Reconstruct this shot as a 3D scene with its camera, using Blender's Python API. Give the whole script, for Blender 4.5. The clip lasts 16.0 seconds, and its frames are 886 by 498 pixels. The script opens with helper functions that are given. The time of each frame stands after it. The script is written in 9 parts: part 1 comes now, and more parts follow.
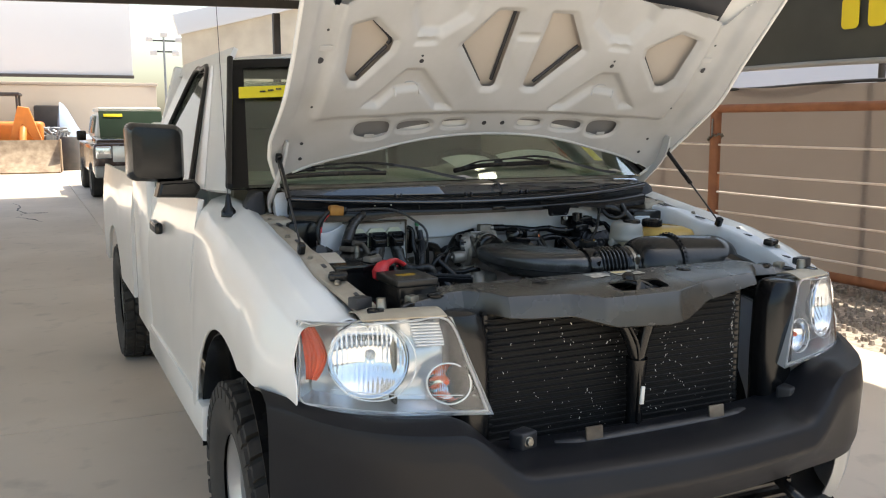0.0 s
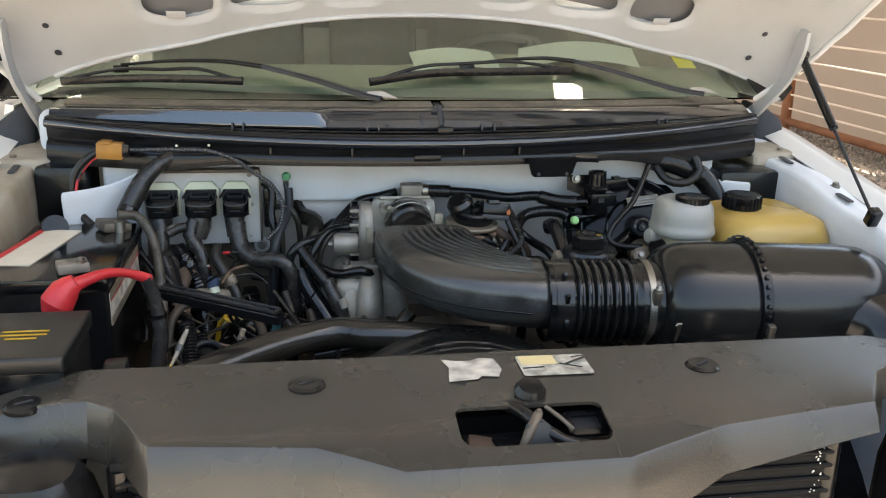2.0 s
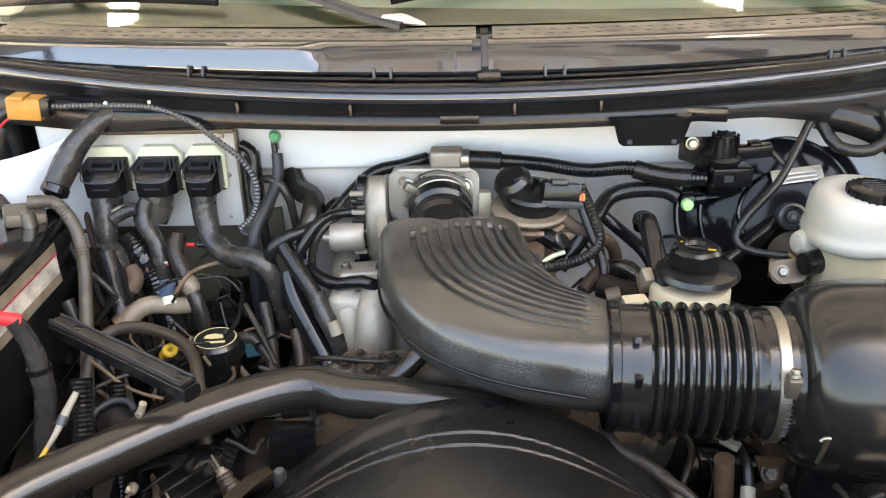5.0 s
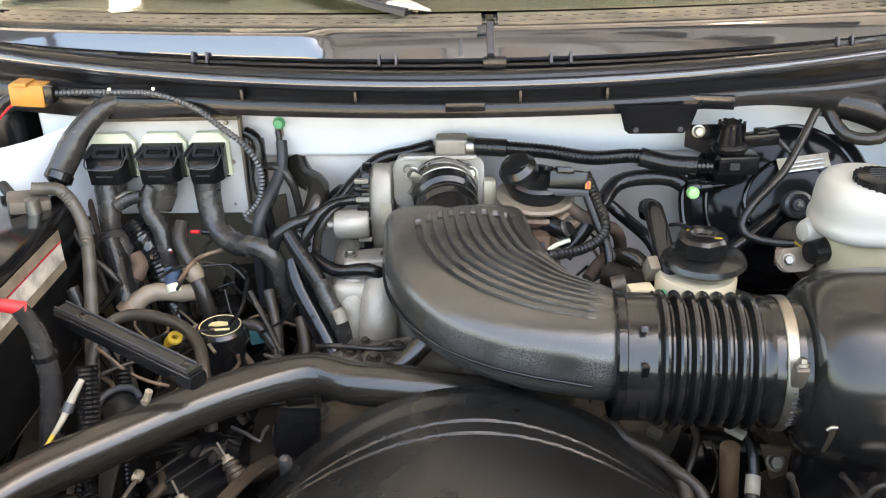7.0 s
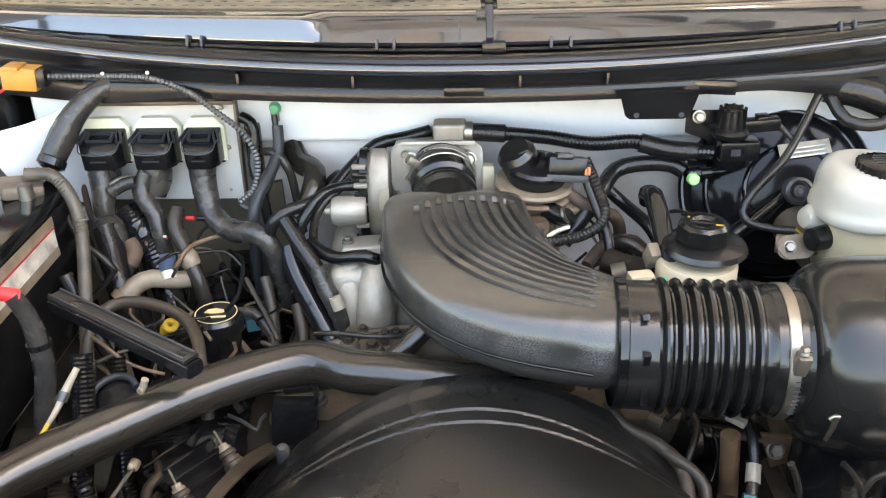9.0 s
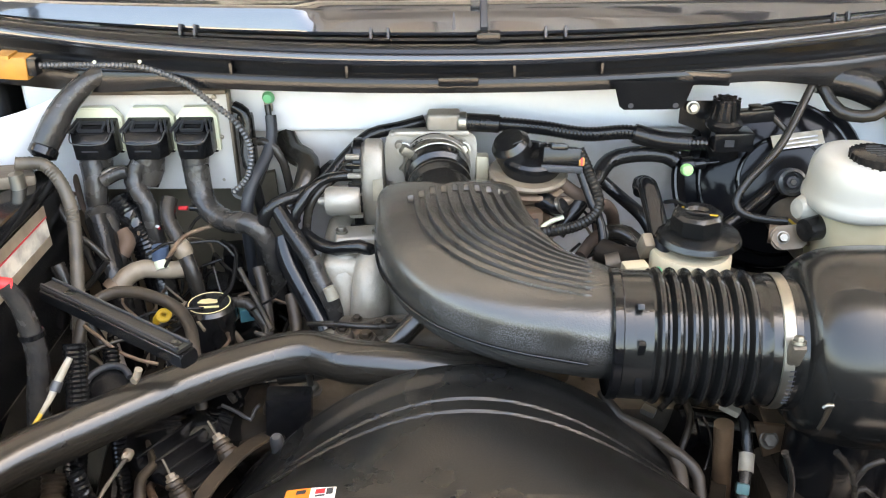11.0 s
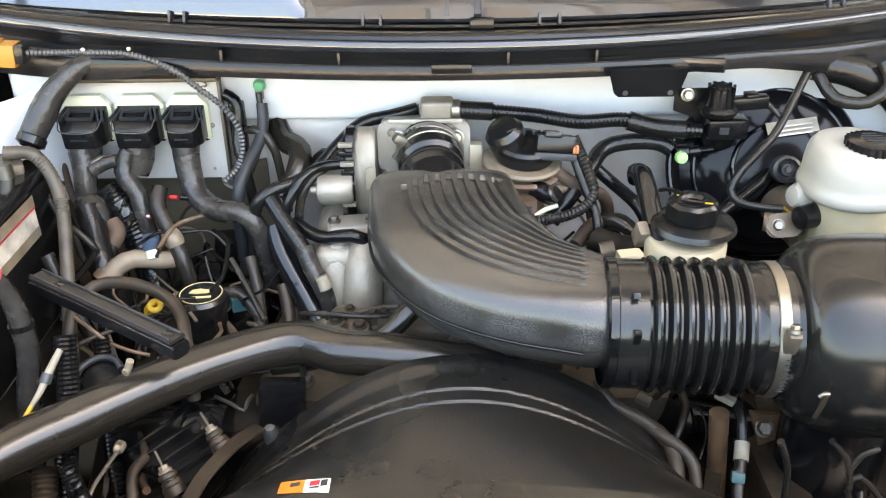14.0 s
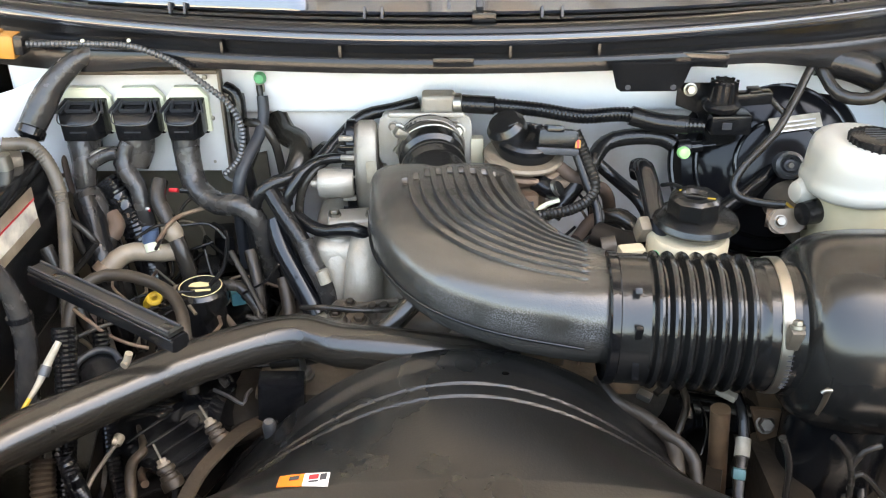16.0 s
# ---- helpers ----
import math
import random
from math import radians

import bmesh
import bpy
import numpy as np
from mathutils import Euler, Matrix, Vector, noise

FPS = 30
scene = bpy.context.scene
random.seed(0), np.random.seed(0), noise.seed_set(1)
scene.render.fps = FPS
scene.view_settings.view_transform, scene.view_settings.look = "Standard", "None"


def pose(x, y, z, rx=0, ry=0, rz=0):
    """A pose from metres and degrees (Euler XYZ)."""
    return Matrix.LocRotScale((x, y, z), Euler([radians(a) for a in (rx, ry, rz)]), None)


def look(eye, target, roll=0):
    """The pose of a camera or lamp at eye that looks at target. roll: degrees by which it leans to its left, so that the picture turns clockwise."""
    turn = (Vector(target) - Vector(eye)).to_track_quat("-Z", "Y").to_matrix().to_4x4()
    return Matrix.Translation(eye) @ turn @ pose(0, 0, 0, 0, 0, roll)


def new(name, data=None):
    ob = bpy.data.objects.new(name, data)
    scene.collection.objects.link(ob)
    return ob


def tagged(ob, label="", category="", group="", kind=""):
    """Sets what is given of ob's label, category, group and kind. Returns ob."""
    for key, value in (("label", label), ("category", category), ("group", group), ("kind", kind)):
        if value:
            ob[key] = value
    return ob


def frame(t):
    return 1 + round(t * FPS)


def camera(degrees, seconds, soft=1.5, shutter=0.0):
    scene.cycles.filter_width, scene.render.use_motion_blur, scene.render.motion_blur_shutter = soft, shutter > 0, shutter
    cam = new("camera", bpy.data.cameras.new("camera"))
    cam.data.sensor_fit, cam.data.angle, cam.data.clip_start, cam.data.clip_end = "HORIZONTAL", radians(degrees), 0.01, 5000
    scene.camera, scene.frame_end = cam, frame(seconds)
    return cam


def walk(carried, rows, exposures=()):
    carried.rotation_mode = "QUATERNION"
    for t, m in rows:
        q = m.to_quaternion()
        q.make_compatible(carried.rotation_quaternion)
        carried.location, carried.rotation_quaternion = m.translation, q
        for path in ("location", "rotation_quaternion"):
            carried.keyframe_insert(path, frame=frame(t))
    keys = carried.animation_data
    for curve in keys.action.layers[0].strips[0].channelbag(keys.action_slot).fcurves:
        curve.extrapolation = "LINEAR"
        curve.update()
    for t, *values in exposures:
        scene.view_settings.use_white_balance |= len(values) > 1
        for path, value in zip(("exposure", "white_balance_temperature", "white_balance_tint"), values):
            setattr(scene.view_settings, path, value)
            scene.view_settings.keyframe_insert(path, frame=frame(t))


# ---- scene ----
cam = camera(52.6, 16.0, soft=1.1)
PATH = [
    (0, (-1.499, -1.750, 1.604), (-0.666, 0.046, 1.322), -0.2),
    (0.5, (-1.104, -1.470, 1.605), (-0.362, 0.360, 1.289), 0.2),
    (1, (-0.798, -1.133, 1.592), (-0.166, 0.726, 1.211), 0.7),
    (1.5, (-0.483, -0.864, 1.607), (-0.002, 1.020, 1.139), 1.1),
    (2, (-0.250, -0.649, 1.626), (0.064, 1.241, 1.051), 1.2),
    (2.5, (-0.135, -0.373, 1.641), (0.035, 1.496, 0.949), 1.0),
    (3, (-0.004, -0.205, 1.636), (0.023, 1.640, 0.864), -0.3),
    (3.5, (0.029, -0.128, 1.636), (-0.005, 1.698, 0.822), -1.0),
    (4, (0.020, -0.105, 1.642), (-0.040, 1.712, 0.807), -1.4),
    (6.5, (0.001, -0.103, 1.644), (-0.070, 1.694, 0.770), -1.6),
    (7, (0.000, -0.101, 1.644), (-0.070, 1.692, 0.761), -1.5),
    (7.5, (0.000, -0.095, 1.642), (-0.068, 1.693, 0.747), -1.4),
    (8, (-0.002, -0.090, 1.642), (-0.065, 1.694, 0.739), -1.3),
    (10.5, (-0.010, -0.090, 1.640), (-0.053, 1.683, 0.715), -1.1),
    (11, (-0.011, -0.091, 1.638), (-0.046, 1.680, 0.710), -0.9),
    (11.5, (-0.010, -0.089, 1.637), (-0.042, 1.677, 0.700), -0.9),
    (12, (-0.012, -0.081, 1.634), (-0.035, 1.682, 0.691), -0.8),
    (12.5, (-0.009, -0.077, 1.635), (-0.030, 1.685, 0.688), -0.9),
    (13, (-0.012, -0.080, 1.637), (-0.028, 1.681, 0.689), -0.8),
    (13.5, (-0.012, -0.082, 1.635), (-0.030, 1.678, 0.685), -0.8),
    (14, (-0.014, -0.083, 1.636), (-0.030, 1.675, 0.683), -0.8),
    (14.5, (-0.014, -0.083, 1.633), (-0.032, 1.674, 0.678), -0.7),
    (15, (-0.016, -0.082, 1.632), (-0.036, 1.673, 0.673), -0.6),
    (15.5, (-0.016, -0.080, 1.633), (-0.036, 1.673, 0.670), -0.5),
    (16, (-0.015, -0.080, 1.631), (-0.031, 1.675, 0.671), -0.5),
]
EXPO = [(0, 1.35, 6800, 5), (1.0, 1.42, 6800, 5), (1.5, 1.72, 6900, 6), (2.0, 2.27, 7300, 7), (2.5, 2.65, 8200, 7), (3.0, 3.15, 8400, 10), (4.0, 3.53, 8300, 11), (7, 3.72, 8000, 10), (13, 3.9, 8000, 9), (16, 3.92, 8000, 9)]
walk(cam, [(t, look(eye, target, roll)) for t, eye, target, roll in PATH], EXPO)

# ---- world and light ----
SUN_EL, SUN_AZ = 66.0, 88.0      # height of the sun, and its bearing from +y towards +x
world = bpy.data.worlds.new("daylight")
scene.world = world
world.use_nodes = True
_n = world.node_tree.nodes
_sky = _n.new("ShaderNodeTexSky")
_sky.sky_type, _sky.sun_disc = "NISHITA", False
_sky.sun_elevation, _sky.sun_rotation = radians(SUN_EL), radians(SUN_AZ)
_sky.air_density, _sky.dust_density = 1.2, 3.2
_n["Background"].inputs["Strength"].default_value = 0.15
world.node_tree.links.new(_sky.outputs[0], _n["Background"].inputs["Color"])
sun_data = bpy.data.lights.new("sun", "SUN")
sun_data.energy, sun_data.angle, sun_data.color = 4.0, radians(0.6), (1.0, 0.95, 0.87)
sun = new("sun", sun_data)
_e, _a = radians(SUN_EL), radians(SUN_AZ)
SUNWARD = Vector((math.cos(_e) * math.sin(_a), math.cos(_e) * math.cos(_a), math.sin(_e)))
sun.matrix_world = look((8, 8, 20), Vector((8, 8, 20)) - SUNWARD)


# ---- materials ----
def material(name, color, rough=0.5, metal=0.0, second=None, scale=8.0, amount=0.5, bump=0.0, bump_scale=120.0,
             coat=0.0, clear=0.0, spec=0.5, rough_var=0.12, dust=0.0, dust_color=(0.33, 0.27, 0.2), ior=1.45):
    """A surface with a broad blotch and a fine grain in colour and gloss, a fine relief, and dust on what faces up."""
    m = bpy.data.materials.new(name)
    m.use_nodes = True
    nt = m.node_tree
    L, N = nt.links.new, nt.nodes.new
    b = nt.nodes["Principled BSDF"]
    co = N("ShaderNodeTexCoord")
    big, fine = N("ShaderNodeTexNoise"), N("ShaderNodeTexNoise")
    big.inputs["Scale"].default_value, big.inputs["Detail"].default_value = scale, 5
    fine.inputs["Scale"].default_value, fine.inputs["Detail"].default_value = bump_scale, 3
    L(co.outputs["Object"], big.inputs["Vector"]), L(co.outputs["Object"], fine.inputs["Vector"])
    ramp = N("ShaderNodeMapRange")
    ramp.inputs["From Min"].default_value, ramp.inputs["From Max"].default_value = 0.35, 0.68
    L(big.outputs["Fac"], ramp.inputs["Value"])
    amt = N("ShaderNodeMath")
    amt.operation = "MULTIPLY"
    amt.inputs[1].default_value = amount
    L(ramp.outputs[0], amt.inputs[0])
    mix = N("ShaderNodeMixRGB")
    mix.inputs[1].default_value = (*color, 1)
    mix.inputs[2].default_value = (*(second or [c * 0.72 for c in color]), 1)
    L(amt.outputs[0], mix.inputs[0])
    out = mix.outputs[0]
    if dust:
        geo, sep = N("ShaderNodeNewGeometry"), N("ShaderNodeSeparateXYZ")
        L(geo.outputs["Normal"], sep.inputs[0])
        up = N("ShaderNodeMapRange")
        up.inputs["From Min"].default_value, up.inputs["From Max"].default_value = 0.1, 1.0
        up.inputs["To Max"].default_value = dust
        L(sep.outputs["Z"], up.inputs["Value"])
        d2 = N("ShaderNodeMath")
        d2.operation = "MULTIPLY"
        L(up.outputs[0], d2.inputs[0]), L(big.outputs["Fac"], d2.inputs[1])
        mx = N("ShaderNodeMixRGB")
        mx.inputs[2].default_value = (*dust_color, 1)
        L(d2.outputs[0], mx.inputs[0]), L(out, mx.inputs[1])
        out = mx.outputs[0]
    L(out, b.inputs["Base Color"])
    rr = N("ShaderNodeMapRange")
    rr.inputs["To Min"].default_value, rr.inputs["To Max"].default_value = max(0.02, rough - rough_var), min(1, rough + rough_var)
    L(big.outputs["Fac"], rr.inputs["Value"]), L(rr.outputs[0], b.inputs["Roughness"])
    b.inputs["Metallic"].default_value, b.inputs["IOR"].default_value = metal, ior
    b.inputs["Coat Weight"].default_value, b.inputs["Coat Roughness"].default_value = coat, 0.06
    b.inputs["Transmission Weight"].default_value = clear
    b.inputs["Specular IOR Level"].default_value = spec
    if bump:
        bp = N("ShaderNodeBump")
        bp.inputs["Strength"].default_value, bp.inputs["Distance"].default_value = bump, 0.002
        L(fine.outputs["Fac"], bp.inputs["Height"]), L(bp.outputs[0], b.inputs["Normal"])
    return m


PAINT = material("white_paint", (0.72, 0.71, 0.68), 0.34, second=(0.66, 0.64, 0.6), scale=3, amount=0.4, coat=0.7, rough_var=0.06, bump=0.03, bump_scale=300)
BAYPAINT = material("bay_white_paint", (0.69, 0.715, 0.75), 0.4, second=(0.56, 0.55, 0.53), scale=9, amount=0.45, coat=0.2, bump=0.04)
SKINM = material("bare_inner_skin", (0.46, 0.415, 0.365), 0.55, second=(0.4, 0.355, 0.31), scale=4, amount=0.6, bump=0.05)
# skin seen through the ovals, the shade of the holes put into its colour
HOLEM = material("dim_inner_skin", (0.17, 0.17, 0.175), 0.5, second=(0.15, 0.145, 0.14), scale=12)
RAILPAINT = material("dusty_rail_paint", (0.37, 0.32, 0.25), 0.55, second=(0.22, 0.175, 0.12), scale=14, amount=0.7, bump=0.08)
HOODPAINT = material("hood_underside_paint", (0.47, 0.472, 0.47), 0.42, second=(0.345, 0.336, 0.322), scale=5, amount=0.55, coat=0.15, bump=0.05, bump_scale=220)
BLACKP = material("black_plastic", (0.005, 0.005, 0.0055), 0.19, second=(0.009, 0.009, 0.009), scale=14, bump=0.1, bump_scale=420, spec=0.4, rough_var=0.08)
COVERP = material("worn_cover_plastic", (0.0076, 0.0076, 0.0072), 0.29, second=(0.0128, 0.0122, 0.0112), scale=9, amount=0.8, rough_var=0.07, bump=0.12, bump_scale=350, spec=0.5)
# lighter, browner than COVERP: a warm reflection is put into the colour
COVERT = material("warm_lit_cover_plastic", (0.026, 0.0238, 0.02), 0.27, second=(0.046, 0.04, 0.032), scale=6, amount=0.7, rough_var=0.07, bump=0.14, bump_scale=350, spec=0.7)
GLOSSP = material("dressed_black_plastic", (0.004, 0.004, 0.0045), 0.11, second=(0.011, 0.011, 0.0115), scale=10, rough_var=0.07, bump=0.05, bump_scale=260, spec=0.5)
PADP = material("bumper_pad_plastic", (0.0075, 0.008, 0.010), 0.42, second=(0.012, 0.012, 0.014), scale=5, bump=0.2, bump_scale=500, spec=0.25)
BUMPERP = material("bumper_plastic", (0.017, 0.018, 0.021), 0.48, second=(0.025, 0.025, 0.028), scale=5, bump=0.2, bump_scale=500)
DUCTP = material("intake_duct_plastic", (0.022, 0.0208, 0.0188), 0.215, second=(0.038, 0.0355, 0.0315), scale=5, amount=0.5, rough_var=0.05, bump=0.16, bump_scale=420, spec=0.75, dust=0.06)
def scuffed(m, color):
    """Pale abrasion specks on the shoulders of a moulding."""
    nt = m.node_tree
    L, N = nt.links.new, nt.nodes.new
    bs = nt.nodes["Principled BSDF"]
    src = bs.inputs["Base Color"].links[0].from_socket
    co, geo, sep = N("ShaderNodeTexCoord"), N("ShaderNodeNewGeometry"), N("ShaderNodeSeparateXYZ")
    fine, broad = N("ShaderNodeTexNoise"), N("ShaderNodeTexNoise")
    fine.inputs["Scale"].default_value, fine.inputs["Detail"].default_value = 900, 5
    broad.inputs["Scale"].default_value = 14
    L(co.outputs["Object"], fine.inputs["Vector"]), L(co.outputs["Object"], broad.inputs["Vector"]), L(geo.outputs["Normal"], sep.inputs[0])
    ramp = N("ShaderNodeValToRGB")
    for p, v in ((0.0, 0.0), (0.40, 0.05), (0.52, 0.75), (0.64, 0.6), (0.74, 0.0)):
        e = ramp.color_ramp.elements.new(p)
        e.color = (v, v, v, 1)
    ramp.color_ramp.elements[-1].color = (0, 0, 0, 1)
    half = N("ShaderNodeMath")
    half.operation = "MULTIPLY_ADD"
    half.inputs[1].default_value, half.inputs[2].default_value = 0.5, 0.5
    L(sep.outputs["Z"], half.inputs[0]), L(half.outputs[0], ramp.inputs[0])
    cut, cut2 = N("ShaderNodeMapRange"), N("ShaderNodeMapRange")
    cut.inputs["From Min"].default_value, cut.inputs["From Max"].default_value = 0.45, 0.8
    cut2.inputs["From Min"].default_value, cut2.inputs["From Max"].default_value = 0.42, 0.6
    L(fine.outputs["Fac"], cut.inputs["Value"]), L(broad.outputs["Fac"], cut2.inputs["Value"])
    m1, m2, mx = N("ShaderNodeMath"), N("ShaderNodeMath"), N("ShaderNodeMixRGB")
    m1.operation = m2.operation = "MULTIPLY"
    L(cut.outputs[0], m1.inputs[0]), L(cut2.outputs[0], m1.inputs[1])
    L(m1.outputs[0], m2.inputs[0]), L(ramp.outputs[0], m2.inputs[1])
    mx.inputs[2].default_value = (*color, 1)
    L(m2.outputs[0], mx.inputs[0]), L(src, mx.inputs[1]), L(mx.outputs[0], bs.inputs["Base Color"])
    return m


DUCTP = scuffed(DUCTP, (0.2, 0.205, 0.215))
CANP = material("air_filter_plastic", (0.009, 0.0086, 0.008), 0.17, second=(0.019, 0.0175, 0.0155), scale=4, rough_var=0.035, bump=0.05, bump_scale=300, spec=0.45)
RUBBER = material("black_rubber", (0.006, 0.006, 0.0065), 0.22, second=(0.015, 0.0135, 0.012), scale=22, amount=0.7, bump=0.12, bump_scale=240, spec=0.35)
HOSE = material("worn_hose_rubber", (0.013, 0.0112, 0.009), 0.2, second=(0.026, 0.0215, 0.0165), scale=5, amount=0.6, rough_var=0.025, bump=0.06, bump_scale=300, spec=0.6)
DUSTLOOM = material("brown_dusty_loom", (0.018, 0.0135, 0.009), 0.55, second=(0.048, 0.035, 0.023), scale=30, amount=0.8, bump=0.2)
PALELOOM = material("pale_dusty_conduit", (0.04, 0.033, 0.025), 0.5, second=(0.1, 0.083, 0.062), scale=26, amount=0.8, bump=0.2)
DKBROWN = material("oily_brown_iron", (0.018, 0.013, 0.0085), 0.5, metal=0.2, second=(0.05, 0.035, 0.022), scale=35, amount=0.8, bump=0.4, bump_scale=140)
TAGM = material("soiled_tag_vinyl", (0.3, 0.27, 0.21), 0.5, second=(0.16, 0.13, 0.09), scale=40, amount=0.8)
TEALD = material("soiled_teal_plastic", (0.06, 0.16, 0.17), 0.5, second=(0.04, 0.08, 0.08), scale=40, amount=0.7)
LOOM = material("dusty_wire_loom", (0.011, 0.0105, 0.01), 0.24, second=(0.034, 0.028, 0.022), scale=22, amount=0.7, bump=0.2, bump_scale=300, spec=0.35)
GRIME = material("engine_grime", (0.008, 0.007, 0.006), 0.55, second=(0.024, 0.018, 0.013), scale=14, amount=0.7, bump=0.5, bump_scale=90, spec=0.15)
ALU = material("cast_aluminium", (0.29, 0.27, 0.24), 0.55, metal=0.6, second=(0.2, 0.165, 0.125), scale=18, amount=0.7, bump=0.2, bump_scale=420)
ALUD = material("stained_aluminium", (0.17, 0.145, 0.115), 0.55, metal=0.5, second=(0.055, 0.04, 0.028), scale=14, amount=0.85, bump=0.4, bump_scale=200)
MANIF = material("soiled_manifold_casting", (0.3, 0.27, 0.225), 0.55, metal=0.4, second=(0.12, 0.092, 0.064), scale=16, amount=0.9, bump=0.35, bump_scale=260)
BOOSTM = material("black_drum_enamel", (0.005, 0.005, 0.006), 0.13, second=(0.012, 0.011, 0.0105), scale=12, rough_var=0.05, spec=0.22)
STEEL = material("zinc_steel", (0.3, 0.285, 0.25), 0.42, metal=1.0, second=(0.17, 0.15, 0.12), scale=25, bump=0.06)
PLATE = material("grey_module_plate", (0.46, 0.46, 0.455), 0.46, metal=0.2, second=(0.34, 0.325, 0.3), scale=12, bump=0.08, dust=0.2)
CREAM = material("cream_plastic", (0.56, 0.58, 0.43), 0.45, second=(0.5, 0.47, 0.36), scale=20, bump=0.05)
BEIGE = material("aged_beige_plastic", (0.46, 0.4, 0.28), 0.42, second=(0.3, 0.24, 0.15), scale=12, bump=0.06)
GREYLOOM = material("grey_wire_loom", (0.03, 0.031, 0.033), 0.34, second=(0.06, 0.056, 0.05), scale=30, spec=0.7)
SEALP = material("seal_rubber", (0.012, 0.014, 0.018), 0.16, second=(0.02, 0.022, 0.026), scale=12, coat=1.0, rough_var=0.06)
TAPE = material("taped_harness", (0.02, 0.019, 0.0185), 0.26, second=(0.045, 0.039, 0.033), scale=40, amount=0.8, bump=0.6, bump_scale=130, spec=0.45)
DUSTWALL = material("dusty_firewall_paint", (0.64, 0.645, 0.66), 0.5, second=(0.42, 0.32, 0.22), scale=7, amount=0.85, bump=0.08)
KHAKIM = material("khaki_firewall_dirt", (0.13, 0.112, 0.08), 0.8, second=(0.06, 0.046, 0.03), scale=9, amount=0.85, bump=0.4, bump_scale=120)
RUSTSTRAP = material("rust_brown_steel", (0.13, 0.075, 0.038), 0.6, second=(0.06, 0.035, 0.02), scale=30, amount=0.8, bump=0.3, bump_scale=140)
TANPIPE = material("tan_coated_pipe", (0.22, 0.18, 0.13), 0.45, second=(0.1, 0.07, 0.045), scale=25, amount=0.8, bump=0.1)
BROWNM = material("brown_cast_metal", (0.1, 0.062, 0.04), 0.55, metal=0.3, second=(0.22, 0.16, 0.11), scale=30, amount=0.8, bump=0.4, bump_scale=150)
BELLOWSM = material("bellows_rubber", (0.006, 0.006, 0.006), 0.19, second=(0.012, 0.011, 0.01), scale=22, amount=0.7, rough_var=0.1, bump=0.1, bump_scale=260, spec=0.55)
TANK = material("milky_tank_plastic", (0.31, 0.306, 0.285), 0.32, second=(0.3, 0.265, 0.2), scale=6, amount=0.7, bump=0.05)
FLUID = material("yellowed_tank_plastic", (0.42, 0.365, 0.25), 0.35, second=(0.33, 0.27, 0.16), scale=14, amount=0.7, bump=0.04)
COOLANT = material("amber_tank_plastic", (0.5, 0.33, 0.09), 0.3, second=(0.38, 0.22, 0.05), scale=5, amount=0.8, bump=0.04)
COWLP = material("cowl_plastic", (0.009, 0.0105, 0.014), 0.15, second=(0.014, 0.0155, 0.019), scale=5, rough_var=0.1, bump=0.04, bump_scale=300, spec=0.6, coat=1.0)
COWLP.node_tree.nodes["Principled BSDF"].inputs["Coat IOR"].default_value = 1.75
COWLDUST = material("dusty_cowl_grille", (0.17, 0.14, 0.1), 0.6, second=(0.055, 0.05, 0.042), scale=18, amount=0.7, bump=0.15)
RUST = material("rusty_steel", (0.08, 0.048, 0.03), 0.75, second=(0.05, 0.035, 0.028), scale=14, amount=0.8, bump=0.5, bump_scale=130)
RUSTRAIL = material("rust_red_pipe", (0.3, 0.115, 0.05), 0.6, second=(0.19, 0.075, 0.04), scale=6, amount=0.7, bump=0.25, bump_scale=90)
CABLE = material("fence_cable", (0.82, 0.74, 0.68), 0.4, metal=0.2, second=(0.6, 0.48, 0.4), scale=4)
RED = material("red_boot", (0.5, 0.025, 0.03), 0.42, second=(0.3, 0.015, 0.02), scale=20, bump=0.06)
ORANGEC = material("amber_connector", (0.36, 0.16, 0.02), 0.42, second=(0.2, 0.09, 0.02), scale=40)
YELLOW = material("yellow_plastic", (0.46, 0.28, 0.018), 0.45, second=(0.28, 0.16, 0.015))
GREEN = material("green_clip", (0.1, 0.42, 0.2), 0.4, second=(0.06, 0.3, 0.13), scale=30)
LIME = material("lime_clip", (0.33, 0.62, 0.22), 0.4, second=(0.22, 0.5, 0.15), scale=30)
TEAL = material("teal_connector", (0.06, 0.2, 0.23), 0.45)
BLUEH = material("blue_grey_hose", (0.05, 0.08, 0.14), 0.45, second=(0.07, 0.09, 0.12), scale=10)
STICKER = material("white_sticker", (0.7, 0.69, 0.66), 0.5, second=(0.55, 0.53, 0.49), scale=22, amount=0.5)
STICKERO = material("scraped_sticker", (0.5, 0.47, 0.4), 0.55, second=(0.11, 0.1, 0.085), scale=60, amount=0.85)
STICKERW = material("worn_sticker", (0.58, 0.54, 0.46), 0.6, second=(0.2, 0.18, 0.16), scale=42, amount=0.9)
ORANGE = material("orange_sticker", (0.8, 0.2, 0.02), 0.5, second=(0.7, 0.16, 0.02))
# print; also slots and holes, their inner shade put into the colour
INK = material("dark_print_and_gaps", (0.04, 0.04, 0.045), 0.6)
YELLABEL = material("faded_yellow_label", (0.62, 0.5, 0.25), 0.55, second=(0.5, 0.42, 0.24), scale=40)
CREAMLABEL = material("cream_battery_label", (0.6, 0.54, 0.44), 0.5, second=(0.48, 0.41, 0.31), scale=18, amount=0.6)
YELSTRIP = material("yellow_strip", (0.85, 0.68, 0.03), 0.5, second=(0.8, 0.62, 0.03))
